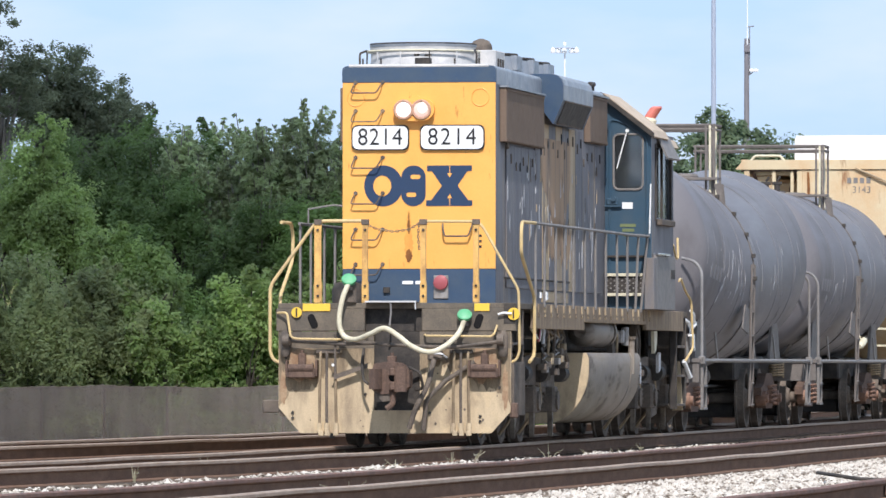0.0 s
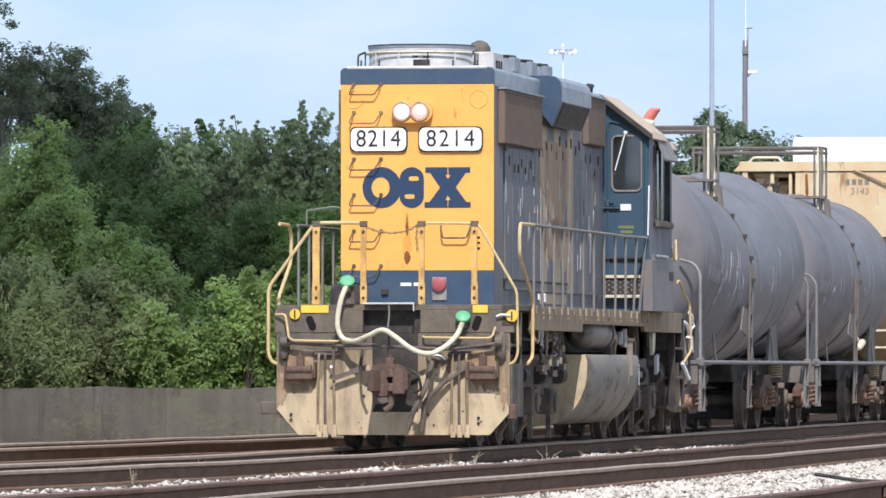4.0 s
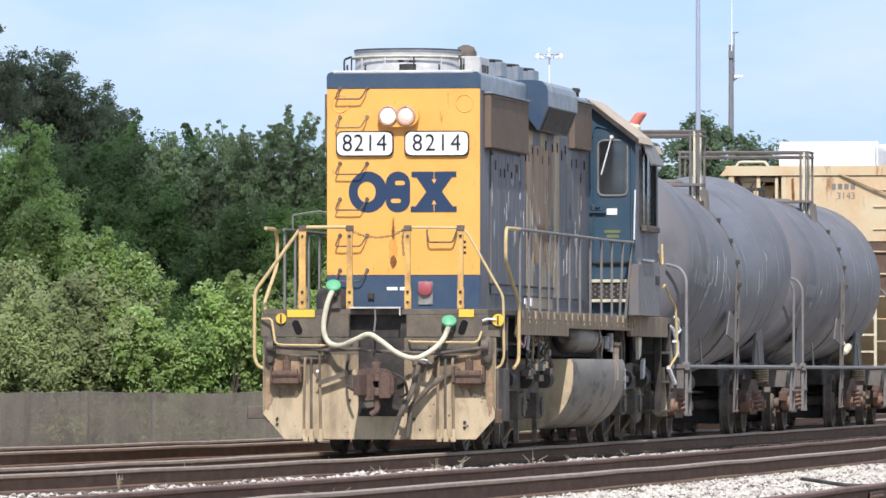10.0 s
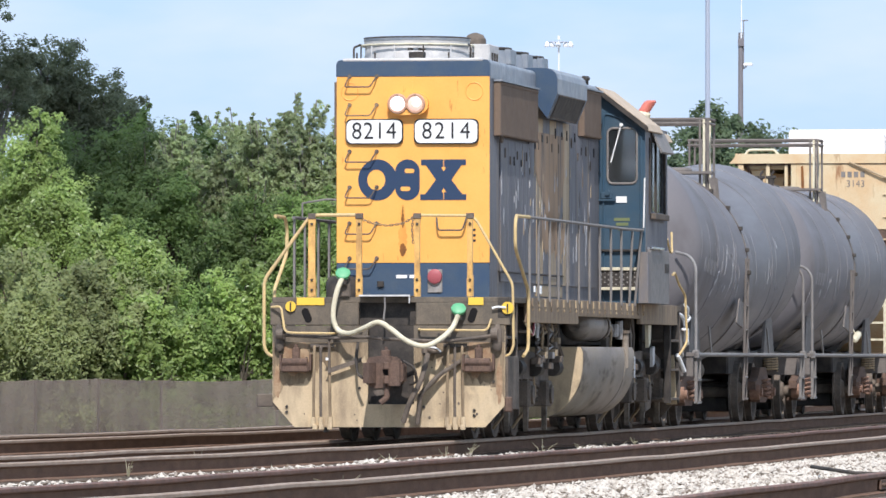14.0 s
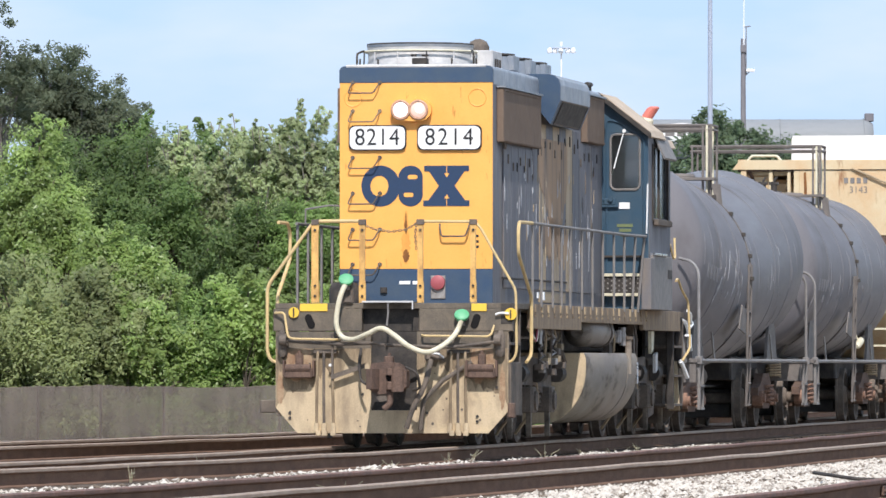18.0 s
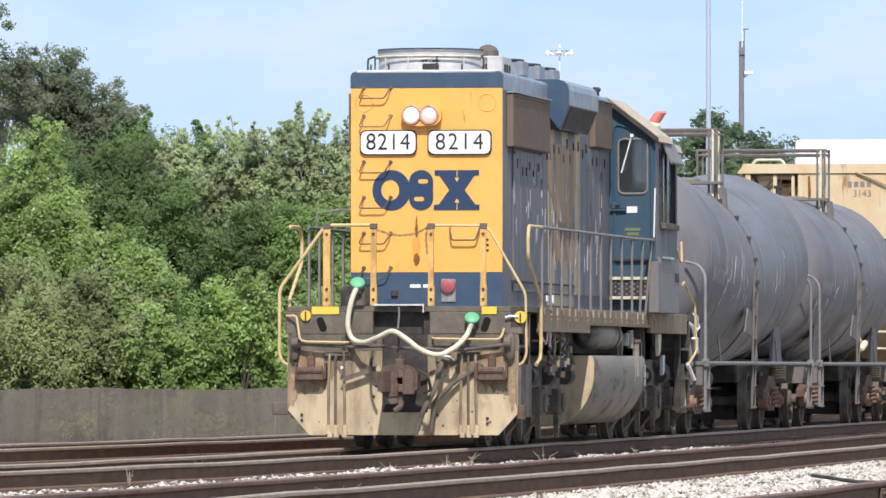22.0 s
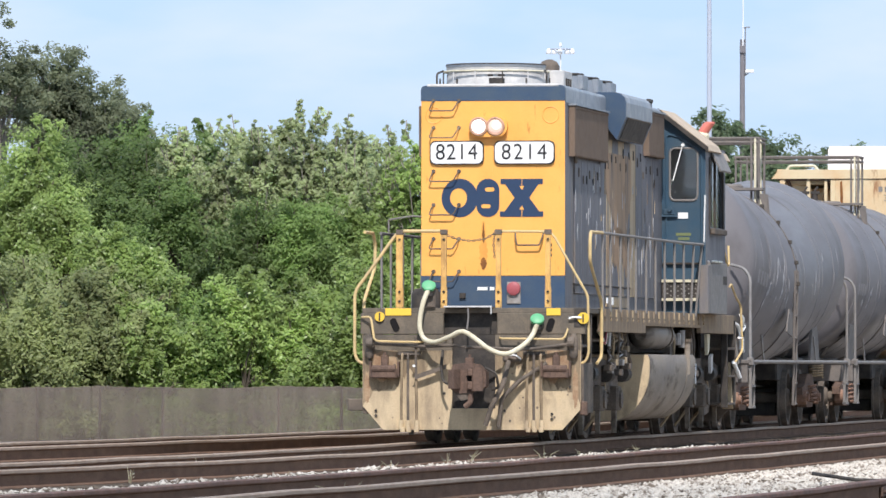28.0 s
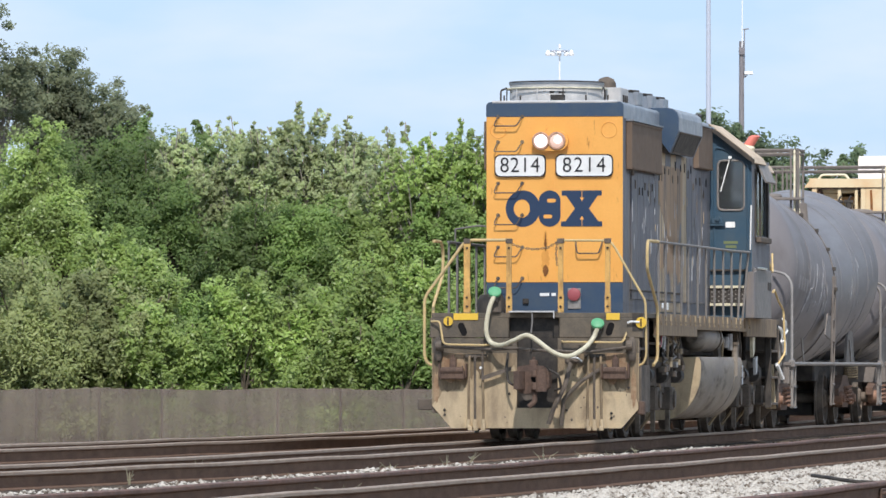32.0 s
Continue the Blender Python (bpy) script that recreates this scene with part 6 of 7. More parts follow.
    part("step_bar", Shape().tube([(1.38, 16.9, 1.02), (1.44, 17.15, 0.80)], 0.035, 7), WHITE, L, "white step bar")
    for y in (10.1, 12.6):
        part("support_bracket", Shape().prism([(y, 1.50), (y + 0.5, 1.50), (y + 0.35, 0.95), (y + 0.15, 0.95)], "x", 1.18, 1.26), UNDER, L)
    # trucks
    for ty in (1.15, 12.55):
        tr = part("truck_frame", Shape(). prism([(ty, 0.95), (ty + 0.5, 1.02), (ty + 2.1, 1.08), (ty + 3.9, 1.02), (ty + 4.4, 0.95), (ty + 4.4, 0.62), (ty + 3.9, 0.55), (ty + 2.9, 0.72), (ty + 1.5, 0.72), (ty + 0.5, 0.55), (ty, 0.62)], "x", 1.02, 1.14)
                  .prism([(ty, 0.95), (ty + 2.1, 1.08), (ty + 4.4, 0.95), (ty + 4.4, 0.62), (ty, 0.62)], "x", -1.14, -1.02).box(-1.02, 1.02, ty + 1.3, ty + 1.6, 0.55, 0.95).box(-1.02, 1.02, ty + 2.8, ty + 3.1, 0.55, 0.95), UNDER, L, "dirt-caked truck frame")
        for y in (ty + 0.45, ty + 2.1, ty + 3.75):
            for sgn in (-1, 1):
                part("journal_box", Shape().box(sgn * 1.13 - 0.10, sgn * 1.13 + 0.12, y - 0.17, y + 0.17, 0.38, 0.70, 0.03).rod((sgn * 1.10, y, 0.53), (sgn * 1.28, y, 0.53), 0.12, 14), UNDER, tr)
                part("brake_hanger", Shape().prism([(y + 0.45, 0.74), (y + 0.62, 0.74), (y + 0.60, 0.40), (y + 0.55, 0.08), (y + 0.51, 0.08), (y + 0.48, 0.40)], "x", sgn * 1.10 - 0.03, sgn * 1.10 + 0.03), UNDERLIT, tr)
                part("brake_cylinder", Shape().rod((sgn * 1.18, y + 0.62, 0.86), (sgn * 1.18, y + 0.95, 0.86), 0.11, 14), BLACK, tr, smooth=True)
                part("truck_spring", Shape().tube(coil(sgn * 1.08, y - 0.42, 0.45, 0.70, 0.06, 4), 0.018, 5), UNDER, tr)
            part("sand_pipe", Shape().tube(bend([(1.12, y - 0.75, 0.95), (1.16, y - 0.70, 0.5), (0.85, y - 0.55, 0.12)]), 0.02, 6), SANDY, tr)
        for y in (ty + 0.45, ty + 2.1, ty + 3.75):
            wheelset(L, y, 0.51)
    part("snow_shield", Shape().prism([(14.9, 1.05), (15.9, 1.05), (15.8, 0.30), (15.2, 0.25)], "x", 1.10, 1.14), UNDER, L)
    return L


locomotive = make_locomotive()


# ---- freight cars ----
def car_truck(car, yc, r=0.46):
    """A two-axle freight truck with side frames, springs and bearings."""
    tr = part("truck_frame", Shape().box(-0.95, 0.95, yc - 0.16, yc + 0.16, 0.45, 0.78, 0.03), UNDER, car, "dirty freight car truck")
    # solid block added to darken the space between the wheels
    part("brake_rigging", Shape().box(-0.60, 0.60, yc - 0.80, yc + 0.80, 0.16, 0.60, 0.03), BLACK, tr)
    for sgn in (-1, 1):
        x0, x1 = (0.92, 1.05) if sgn > 0 else (-1.05, -0.92)
        part("side_frame", Shape().prism([(yc - 1.08, 0.62), (yc - 0.70, 0.68), (yc - 0.38, 0.84), (yc + 0.38, 0.84), (yc + 0.70, 0.68), (yc + 1.08, 0.62), (yc + 1.08, 0.50), (yc + 0.72, 0.50), (yc + 0.42, 0.30), (yc - 0.42, 0.30), (yc - 0.72, 0.50), (yc - 1.08, 0.50)], "x", x0, x1), RUST, tr, "rusty cast side frame")
        for k in (-0.16, 0.0, 0.16):
            part("truck_spring", Shape().tube(coil(sgn * 1.08, yc + k, 0.38, 0.66, 0.065, 4), 0.017, 5), RUSTLIT, tr)
        for y in (yc - 0.89, yc + 0.89):
            part("bearing_cap", Shape().rod((sgn * 0.95, y, r), (sgn * 1.10, y, r), 0.115, 16).rod((sgn * 1.10, y, r), (sgn * 1.14, y, r), 0.07, 12), RUSTLIT, tr, "orange-rusted bearing cap, brightened for sunlight", smooth=True)
            part("brake_shoe", Shape().box(sgn * 0.80 - 0.05, sgn * 0.80 + 0.05, y - (0.62 if y > yc else -0.50), y - (0.50 if y > yc else -0.62), 0.30, 0.62, 0.02), RUST, tr)
    for y in (yc - 0.89, yc + 0.89):
        wheelset(car, y, r)


def coupler_end(car, y0, sgn):
    c = part("coupler", Shape().box(-0.11, 0.11, min(y0, y0 + sgn * 0.45), max(y0, y0 + sgn * 0.45), 0.80, 1.02, 0.03).box(-0.20, 0.20, y0 + sgn * 0.45 - 0.12, y0 + sgn * 0.45 + 0.12, 0.74, 1.08, 0.05), RUST, car, "rusty knuckle coupler")
    part("air_hose", Shape().tube(bend([(0.35, y0, 0.80), (0.36, y0 + sgn * 0.25, 0.65), (0.25, y0 + sgn * 0.45, 0.40), (0.1, y0 + sgn * 0.55, 0.42)], 0.1), 0.028, 7), BLACK, car)


TANK_LEN = 14.55


def make_tank_car(m, valves=False, TANK_R=1.39, TANK_Z=2.47, near=0.42, head=0.62, sag=0.0, strap=6.45, rails=(4.525, 4.46), scars=()):
    """A tank whose two halves slope down by sag to the middle; y runs along the car."""
    def axis(y):
        return TANK_Z - sag * (1 - abs(y - TANK_LEN / 2) / (TANK_LEN / 2))

    def flank(y, a, lift=0.0):
        return ((TANK_R + lift) * math.cos(radians(a)), y, axis(y) + (TANK_R + lift) * math.sin(radians(a)))

    T = thing("tank_car", m, "grey tank car with scratched sides and a top platform", "tank car", "tank cars of the train")
    n = 56
    prof = [(near, 0.0)] + [(near + head * (1 - math.cos(a)), TANK_R * math.sin(a)) for a in [math.pi / 2 * k / 9 for k in range(1, 10)]]
    prof = prof + [(TANK_LEN / 2, TANK_R)] + [(TANK_LEN - y, q) for y, q in prof[::-1]]
    body = part("tank", Shape().loft([[(q * math.cos(2 * math.pi * k / n), y, axis(y) + q * math.sin(2 * math.pi * k / n)) for k in range(n)] for y, q in prof if q > 0.0]), TANK, T, "dull grey scratched steel tank", smooth=True)
    for y in (2.6, 4.9, 9.8, 12.0):
        part("weld_band", Shape().tube([flank(y, 360 * k / n, 0.001) for k in range(n + 1)], 0.007, 5), TANK, body)
    st = part("hoop_strap", Shape().tube([flank(strap, 360 * k / n, 0.008) for k in range(n + 1)], 0.011, 6), TANKDARK, body)
    for a in (52, 38, 24, 11, -2):
        part("strap_lug", Shape().box(-0.025, 0.03, -0.07, 0.05, -0.025, 0.035, 0.008), BLACK, st).matrix_basis = Matrix.Translation(flank(strap, a, 0.02))
    # scratches and the remains of lettering on the flank
    rng = random.Random(int(TANK_R * 1000))

    def sliver(y, a0, a1, wide, slant, mat):
        """A long scrape round the flank, pointed at both ends."""
        rows = []
        for k in range(6):
            f = k / 5
            w, yy, a = wide * (0.10, 0.8, 1.0, 0.7, 0.85, 0.08)[k] * rng.uniform(0.75, 1.2), y + slant * f + rng.uniform(-0.015, 0.015), a0 + (a1 - a0) * f
            rows.append([flank(yy - w / 2, a, 0.003), flank(yy + w / 2, a, 0.003), flank(yy + w / 2, a, -0.006), flank(yy - w / 2, a, -0.006)])
        part("scrape", Shape().loft(rows), mat, body)

    for y, a0, a1, wide, slant, mat in scars:
        sliver(y, a0, a1, wide, slant, mat)
        for k in range(2):
            d = rng.uniform(-3, 3)
            sliver(y + rng.uniform(-0.35, 0.35), a0 + d, a0 + d + (a1 - a0) * rng.uniform(0.3, 0.7), wide * rng.uniform(0.2, 0.5), slant * rng.uniform(0.2, 1.2), SMEAR)
    for k in range(22):
        a0 = rng.uniform(-45, 30)
        sliver(rng.uniform(0.8, TANK_LEN - 1.0), a0, a0 - rng.uniform(8, 34), rng.uniform(0.02, 0.09), rng.uniform(-0.2, 0.2), SMEAR)
    for k in range(4):
        a0, y0 = -5.5, 1.25 + 0.36 * k
        part("faded_letter", Shape().loft([[flank(y0, a0 - f, 0.003), flank(y0 + 0.22, a0 - f, 0.003), flank(y0 + 0.22, a0 - f, -0.006), flank(y0, a0 - f, -0.006)] for f in (0, 4, 8)]), SMEAR, body)
    for yc in (2.45, TANK_LEN - 2.45):
        part("saddle", Shape().prism([(-1.15, 1.75), (-0.75, 1.30), (-0.5, 0.95), (0.5, 0.95), (0.75, 1.30), (1.15, 1.75), (0.95, 1.45), (0.0, 1.06), (-0.95, 1.45)], "y", yc - 0.28, yc + 0.28), TANKDARK, T, "grey tank saddle")
        for sgn in (-1, 1):
            part("saddle_gusset", Shape().prism([(yc - 0.75, 1.02), (yc + 0.75, 1.02), (yc + 0.3, 1.75), (yc - 0.3, 1.75)], "x", sgn * 1.12 - 0.02, sgn * 1.12 + 0.02), TANKDARK, T)
    for y0 in (0.3, TANK_LEN - 4.3):
        # sill widened into a black block for the shade under the tank
        part("stub_sill", Shape().box(-0.72, 0.72, y0, y0 + 4.0, 0.74, 1.10, 0.03), BLACK, T)
    part("centre_sill", Shape().box(-0.25, 0.25, 0.1, TANK_LEN - 0.1, 0.78, 1.06, 0.02), BLACK, T)
    for y0 in (0.05, TANK_LEN - 0.75):
        p = part("end_platform", Shape().box(-1.42, 1.42, y0, y0 + 0.70, 1.00, 1.06, 0.01), TANKDARK, T)
        part("end_sill", Shape().box(-1.40, 1.40, y0 + 0.02, y0 + 0.10, 0.72, 1.0, 0.01), TANKDARK, p)
    for sgn in (-1, 1):
        u = sgn * 1.43
        part("side_pipe_rail", Shape().tube([(u, 0.1, 1.03), (u, TANK_LEN - 0.1, 1.03)], 0.028, 8), RAILGREY, T, "grey pipe rail along the sill")
        for y0, d in ((0.15, 1), (TANK_LEN - 0.15, -1)):
            part("corner_grab", Shape().tube(bend([(u, y0, 1.03), (u, y0, 2.28), (u - sgn * 0.10, y0 + d * 0.05, 2.42), (u - sgn * 0.30, y0 + d * 0.12, 2.47)], 0.2), 0.022, 8), GRABPALE if d > 0 and not valves else RAILGREY, T, "hooked corner grab rail", smooth=True)
            part("grab_foot", Shape().box(u - 0.05, u + 0.05, y0 - 0.05, y0 + 0.05, 0.98, 1.09, 0.012), RAILGREY, T)
            for e in (0.02, 0.42):
                sp = part("step_upright", Shape().box(u - 0.02, u + 0.02, y0 + d * e - 0.02, y0 + d * e + 0.02, 0.34, 1.0), RAILGREY, T)
            for z in (0.34, 0.66):
                part("step_rung", Shape().box(u - 0.03, u + 0.03, min(y0, y0 + d * 0.44), max(y0, y0 + d * 0.44), z, z + 0.03), RAILGREY, sp)
        lad = Shape()
        for yy in (6.15, 6.5):
            lad.tube([(u * 0.99, yy, 0.36), (u * 1.02, yy, 2.45)], 0.02, 6)
        ld = part("side_ladder", lad, TANKDARK, T, "dark ladder up the tank side")
        for z in (0.38, 0.70, 1.05, 1.40, 1.75, 2.10, 2.40):
            part("ladder_rung", Shape().tube([(u * 1.01, 6.15, z), (u * 1.01, 6.5, z)], 0.013, 6), TANKDARK, ld)
        part("gusset_panel", Shape().prism([(5.1, 1.50), (5.9, 1.42), (5.9, 1.80), (5.5, 1.85)], "x", u - 0.01, u + 0.01), TANKDARK, T)
        for y in (3.4, 8.2, 11.0):
            part("rail_bracket", Shape().prism([(y - 0.05, 1.0), (y + 0.09, 1.0), (y - 0.30, 1.44), (y - 0.42, 1.44)], "x", u - sgn * 0.16 - 0.01, u - sgn * 0.16 + 0.01), RAILGREY, T, "grey slanting rail bracket")
    # crossing platform on top with a railing round it
    pf = part("top_platform", Shape().box(-1.0, 0.0, 6.7, 8.5, 3.875, 3.905, 0.006), TANKDARK, T, "dark grating platform on the tank top")
    part("platform_wing", Shape().box(0.36, 0.90, 6.55, 6.95, 3.80 - 0.25 * sag, 3.84 - 0.25 * sag, 0.006), TANKDARK, pf)
    for x, z0, mt in ((0.71, 3.62, TANKDARK), (0.77, 3.58, CREAM), (0.83, 3.52, TANKDARK), (-1.32, 2.85, TANKDARK), (-1.12, 3.20, TANKDARK)):
        for y in (6.7, 7.45):
            part("railing_post", Shape().box(x - 0.017, x + 0.017, y - 0.02, y + 0.02, z0 - 0.6 * sag, rails[0], 0.005), mt, pf)
    for z in rails:
        for y in (6.7, 7.45):
            part("railing", Shape().tube([(-1.34, y, z), (0.84, y, z)], 0.022, 6), TANKDARK, pf)
        for x in (-1.34, 0.84):
            part("railing", Shape().tube([(x, 6.7, z), (x, 7.45, z)], 0.022, 6), TANKDARK, pf)
    part("valve_dome", Shape().loft([[(q * math.cos(a), 9.6 + q * math.sin(a), axis(9.6) + TANK_R + z) for a in [2 * math.pi * k / 24 for k in range(24)]] for z, q in ((-0.08, 0.25), (0.02, 0.25), (0.05, 0.22), (0.06, 0.06))]), TANKDARK, T, "round valve housing", smooth=True)
    for x in (0.28, 0.46) if valves else ():
        part("vent_valve", Shape().rod((x, 3.0, 3.70), (x, 3.0, 3.94), 0.05, 10).box(x - 0.08, x + 0.08, 2.95, 3.05, 3.90, 3.95, 0.01).rod((x, 3.0, 3.95), (x + 0.05, 3.0, 4.03), 0.02, 6), BLACK, T, "small black vent valve")
    for y in (6.6, 6.85):
        part("platform_bracket", Shape().prism([(b, c - 0.4 * sag) for b, c in ((0.95, 3.80), (0.84, 3.80), (0.93, 3.48), (0.98, 3.48))], "y", y, y + 0.05), TANKDARK, pf)
    for yc in (2.45, TANK_LEN - 2.45):
        car_truck(T, yc)
    coupler_end(T, 0.05, -1)
    coupler_end(T, TANK_LEN - 0.05, 1)
    part("coiled_spring", Shape().tube(coil(0.98, TANK_LEN - 0.75, 0.78, 0.98, 0.11, 5), 0.016, 6), SANDY, T, "pale coiled spring under the end sill")
    if valves:
        part("hanging_flask", Shape().tube([(1.34, 7.70, 1.28), (1.35, 7.76, 1.30), (1.38, 8.02, 1.38), (1.385, 8.10, 1.40)], 0.06, 12, radii=[0.03, 0.062, 0.062, 0.035]).tube([(1.36, 7.9, 1.35), (1.30, 7.9, 1.50)], 0.012, 5), CREAM, T, "cream cylinder slung under the tank", smooth=True)
    part("brake_rod", Shape().tube([(0.4, 1.5, 0.65), (0.4, TANK_LEN - 1.5, 0.65)], 0.02, 6), BLACK, T)
    part("brake_cylinder", Shape().rod((0.7, 5.2, 0.80), (0.7, 6.0, 0.80), 0.16, 16), UNDER, T, smooth=True)
    return T


SCUFF = material("worn_white_stencil", (0.42, 0.42, 0.43), 0.6, second=(0.185, 0.175, 0.178), grain=7, streak=(2, 2, 0.6), cover=0.5, soft=0.08, vary=0.1)
TANK_AT = (18.45, 34.05)
SMEAR = material("faint_grey_smear", (0.25, 0.242, 0.245), 0.55, second=(0.165, 0.157, 0.162), grain=5, streak=(2, 2, 0.6), cover=0.5, soft=0.12, vary=0.1)
tank_car = make_tank_car(TRAIN @ pose(0, TANK_AT[0], 0), False, 1.45, 2.62, 0.15, 0.55, 0.37, 6.45, (4.525, 4.46),
                         ((3.0, -9, -27, 0.16, -0.4, SCUFF), (4.5, 4, -13, 0.09, 0.12, SCUFF), (4.0, -15, -20, 0.12, -0.1, SCUFF), (10.6, -13, -17, 0.15, 0.0, SCUFF), (10.5, 14, 9, 0.10, 0.1, SCUFF), (5.4, -2, -24, 0.06, 0.1, SCUFF), (4.9, 14, -22, 0.11, -0.5, SCUFF), (3.9, 8, -10, 0.13, -0.25, SCUFF), (5.0, -6, -16, 0.14, 0.15, SCUFF), (2.6, 2, -8, 0.10, 0.1, SCUFF), (9.4, 4, -10, 0.10, -0.15, SCUFF)))
tank_car_2 = make_tank_car(TRAIN @ pose(0, TANK_AT[1], 0), True, 1.40, 2.51, 0.42, 0.62, 0.08, 7.25, (4.63, 4.55),
                           ((3.4, -8, -22, 0.10, -0.2, SCUFF), (2.3, -16, -22, 0.20, 0.1, SCUFF), (8.2, -6, -24, 0.06, 0.1, SCUFF)))


def make_hopper_car(m):
    H = thing("hopper_car", m, "tan covered hopper car with a white hatch roof", "hopper car")
    body = part("body", Shape().prism([(1.25, 4.30), (1.25, 3.55), (3.3, 1.35), (5.2, 0.85), (9.3, 0.85), (11.2, 1.35), (13.3, 3.55), (13.3, 4.30)], "x", -1.52, 1.52), HOPPER, H, "tan hopper body with sloped ends")
    part("top_chord", Shape().prism([(-1.70, 4.46), (1.62, 4.46), (1.62, 4.63), (-1.56, 4.63)], "y", 0.25, 0.42).box(-1.62, -1.45, 0.42, 14.2, 4.45, 4.64, 0.015).box(1.45, 1.62, 0.42, 14.2, 4.45, 4.64, 0.015).box(-1.62, 1.62, 14.2, 14.35, 4.45, 4.64, 0.015), HOPPER, H, "tan top chord")
    part("roof", Shape().prism([(-1.50, 4.36), (1.50, 4.36), (1.40, 4.54), (0.5, 4.62), (-0.5, 4.62), (-1.40, 4.54)], "y", 0.42, 14.2), HOPPER, H)
    hatch = [(-0.78, 4.60), (0.95, 4.60)] + arc(0.80, 4.95, 0.15, 0, 90, 4) + arc(-0.70, 5.02, 0.08, 90, 180, 4)
    hc = part("hatch_cover", Shape().prism(hatch, "y", 1.6, 13.0), WHITECAR, H, "long white hatch cover", smooth=True)
    for i in range(6):
        part("hatch_strap", Shape().box(-0.80, 0.97, 2.0 + i * 2.0, 2.06 + i * 2.0, 4.62, 5.11), WHITECAR, hc)
    part("grab_loop", Shape().tube(bend([(-1.44, 0.33, 4.60), (-1.36, 0.33, 4.705), (-0.90, 0.33, 4.705), (-0.82, 0.33, 4.60)], 0.04), 0.025, 6), CREAM, H, "pale grab loop on the roof")
    end = part("end_sheet", Shape().box(-0.50, 1.55, 0.28, 0.36, 3.28, 4.45, 0.01), HOPPER, H, "tan end sheet with worn lettering")
    part("lower_end_sheet", Shape().box(-0.50, 1.55, 0.30, 0.36, 2.30, 3.276, 0.01), RUST, H, "brown lower end sheet")
    for i in range(4):
        part("lettering_bar", Shape().box(0.30 + 0.115 * i, 0.375 + 0.115 * i, 0.274, 0.28, 4.21, 4.31), RAILGREY, end)
    words("number", "3143", 0.17, RAILGREY, end, pose(0.56, 0.275, 4.09, 90))
    part("slope_sheet", Shape().box(-1.45, -1.02, 0.46, 0.52, 2.3, 4.34, 0.01).box(-0.96, -0.55, 0.62, 0.68, 2.3, 4.22, 0.01), HOPPER, H, "pale sloping end sheet")
    part("end_ledge", Shape().box(-1.05, -0.98, 0.30, 0.42, 4.0, 4.46, 0.01).box(-0.72, -0.66, 0.30, 0.42, 3.9, 4.46, 0.01), HOPPER, H)
    lad = part("end_ladder", Shape().box(0.72, 0.77, 0.02, 0.08, 0.9, 2.1).box(1.08, 1.13, 0.02, 0.08, 0.9, 2.1), CREAM, H, "cream end ladder")
    for z in (1.0, 1.3, 1.6, 1.9):
        part("ladder_rung", Shape().box(0.77, 1.08, 0.03, 0.07, z, z + 0.035), CREAM, lad)
    part("corner_brace", Shape().tube([(0.45, 0.24, 4.48), (1.10, 0.22, 4.20), (1.55, 0.22, 4.02)], 0.02, 6), SANDY, H)
    part("rust_streak", Shape().prism([(-0.42, 4.40), (-0.38, 4.42), (-0.36, 4.1), (-0.38, 3.8), (-0.41, 3.9)], "y", 0.272, 0.28), STAIN, H)
    # brown strip paints the shadow line below the chord
    part("chord_shadow_lip", Shape().box(-1.60, 1.60, 0.30, 0.40, 4.425, 4.46), RUST, H)
    for u in (-1.5, -0.55, 1.5):
        part("end_post", Shape().box(u - 0.05, u + 0.05, 0.28, 0.40, 1.05, 4.45, 0.01), HOPPER, H)
    for a, b in ((-0.62, -0.95), (-1.40, -1.1)):
        part("diagonal_brace", Shape().tube([(a, 0.35, 4.42), (b, 1.05, 3.60)], 0.035, 6), RUST, H)
    for z in (1.5, 1.9, 2.3, 2.7, 3.1, 3.5, 3.9, 4.2):
        part("ladder_rung", Shape().tube([(1.05, 0.26, z), (1.50, 0.26, z)], 0.013, 6), HOPPER, H)
    for sgn in (-1, 1):
        for i in range(12):
            part("side_rib", Shape().box(sgn * 1.555 - 0.035, sgn * 1.555 + 0.035, 1.6 + i * 1.02, 1.68 + i * 1.02, 1.25 if 2 < i < 10 else 2.4, 4.42), HOPPER, H)
    part("sill", Shape().box(-1.45, 1.45, 0.1, 0.30, 0.78, 1.08, 0.02).box(-1.45, 1.45, 14.2, 14.4, 0.78, 1.08, 0.02).box(-0.3, 0.3, 0.2, 14.3, 0.75, 1.05), UNDER, H)
    for sgn in (-1, 1):
        part("side_sill", Shape().box(sgn * 1.48 - 0.04, sgn * 1.48 + 0.04, 0.1, 14.4, 0.88, 1.08, 0.01), HOPPER, H)
    part("brake_wheel", Shape().tube(ring_pts(-0.7, 2.6, 0.28, 0.18, 20), 0.018, 6).rod((-0.7, 0.30, 2.6), (-0.7, 0.16, 2.6), 0.04, 8), RUST, H)
    for yc in (2.1, 12.4):
        car_truck(H, yc)
    coupler_end(H, 0.1, -1)
    coupler_end(H, 14.4, 1)
    return H


HOPPER_AT = 49.65
hopper_car = make_hopper_car(TRAIN @ pose(0, HOPPER_AT, 0))


# ---- masts and poles ----
def at(px, y):
    """How far aside a thing stands that shows so far from the picture's left edge."""
    return (px - 784) / FOCAL * y


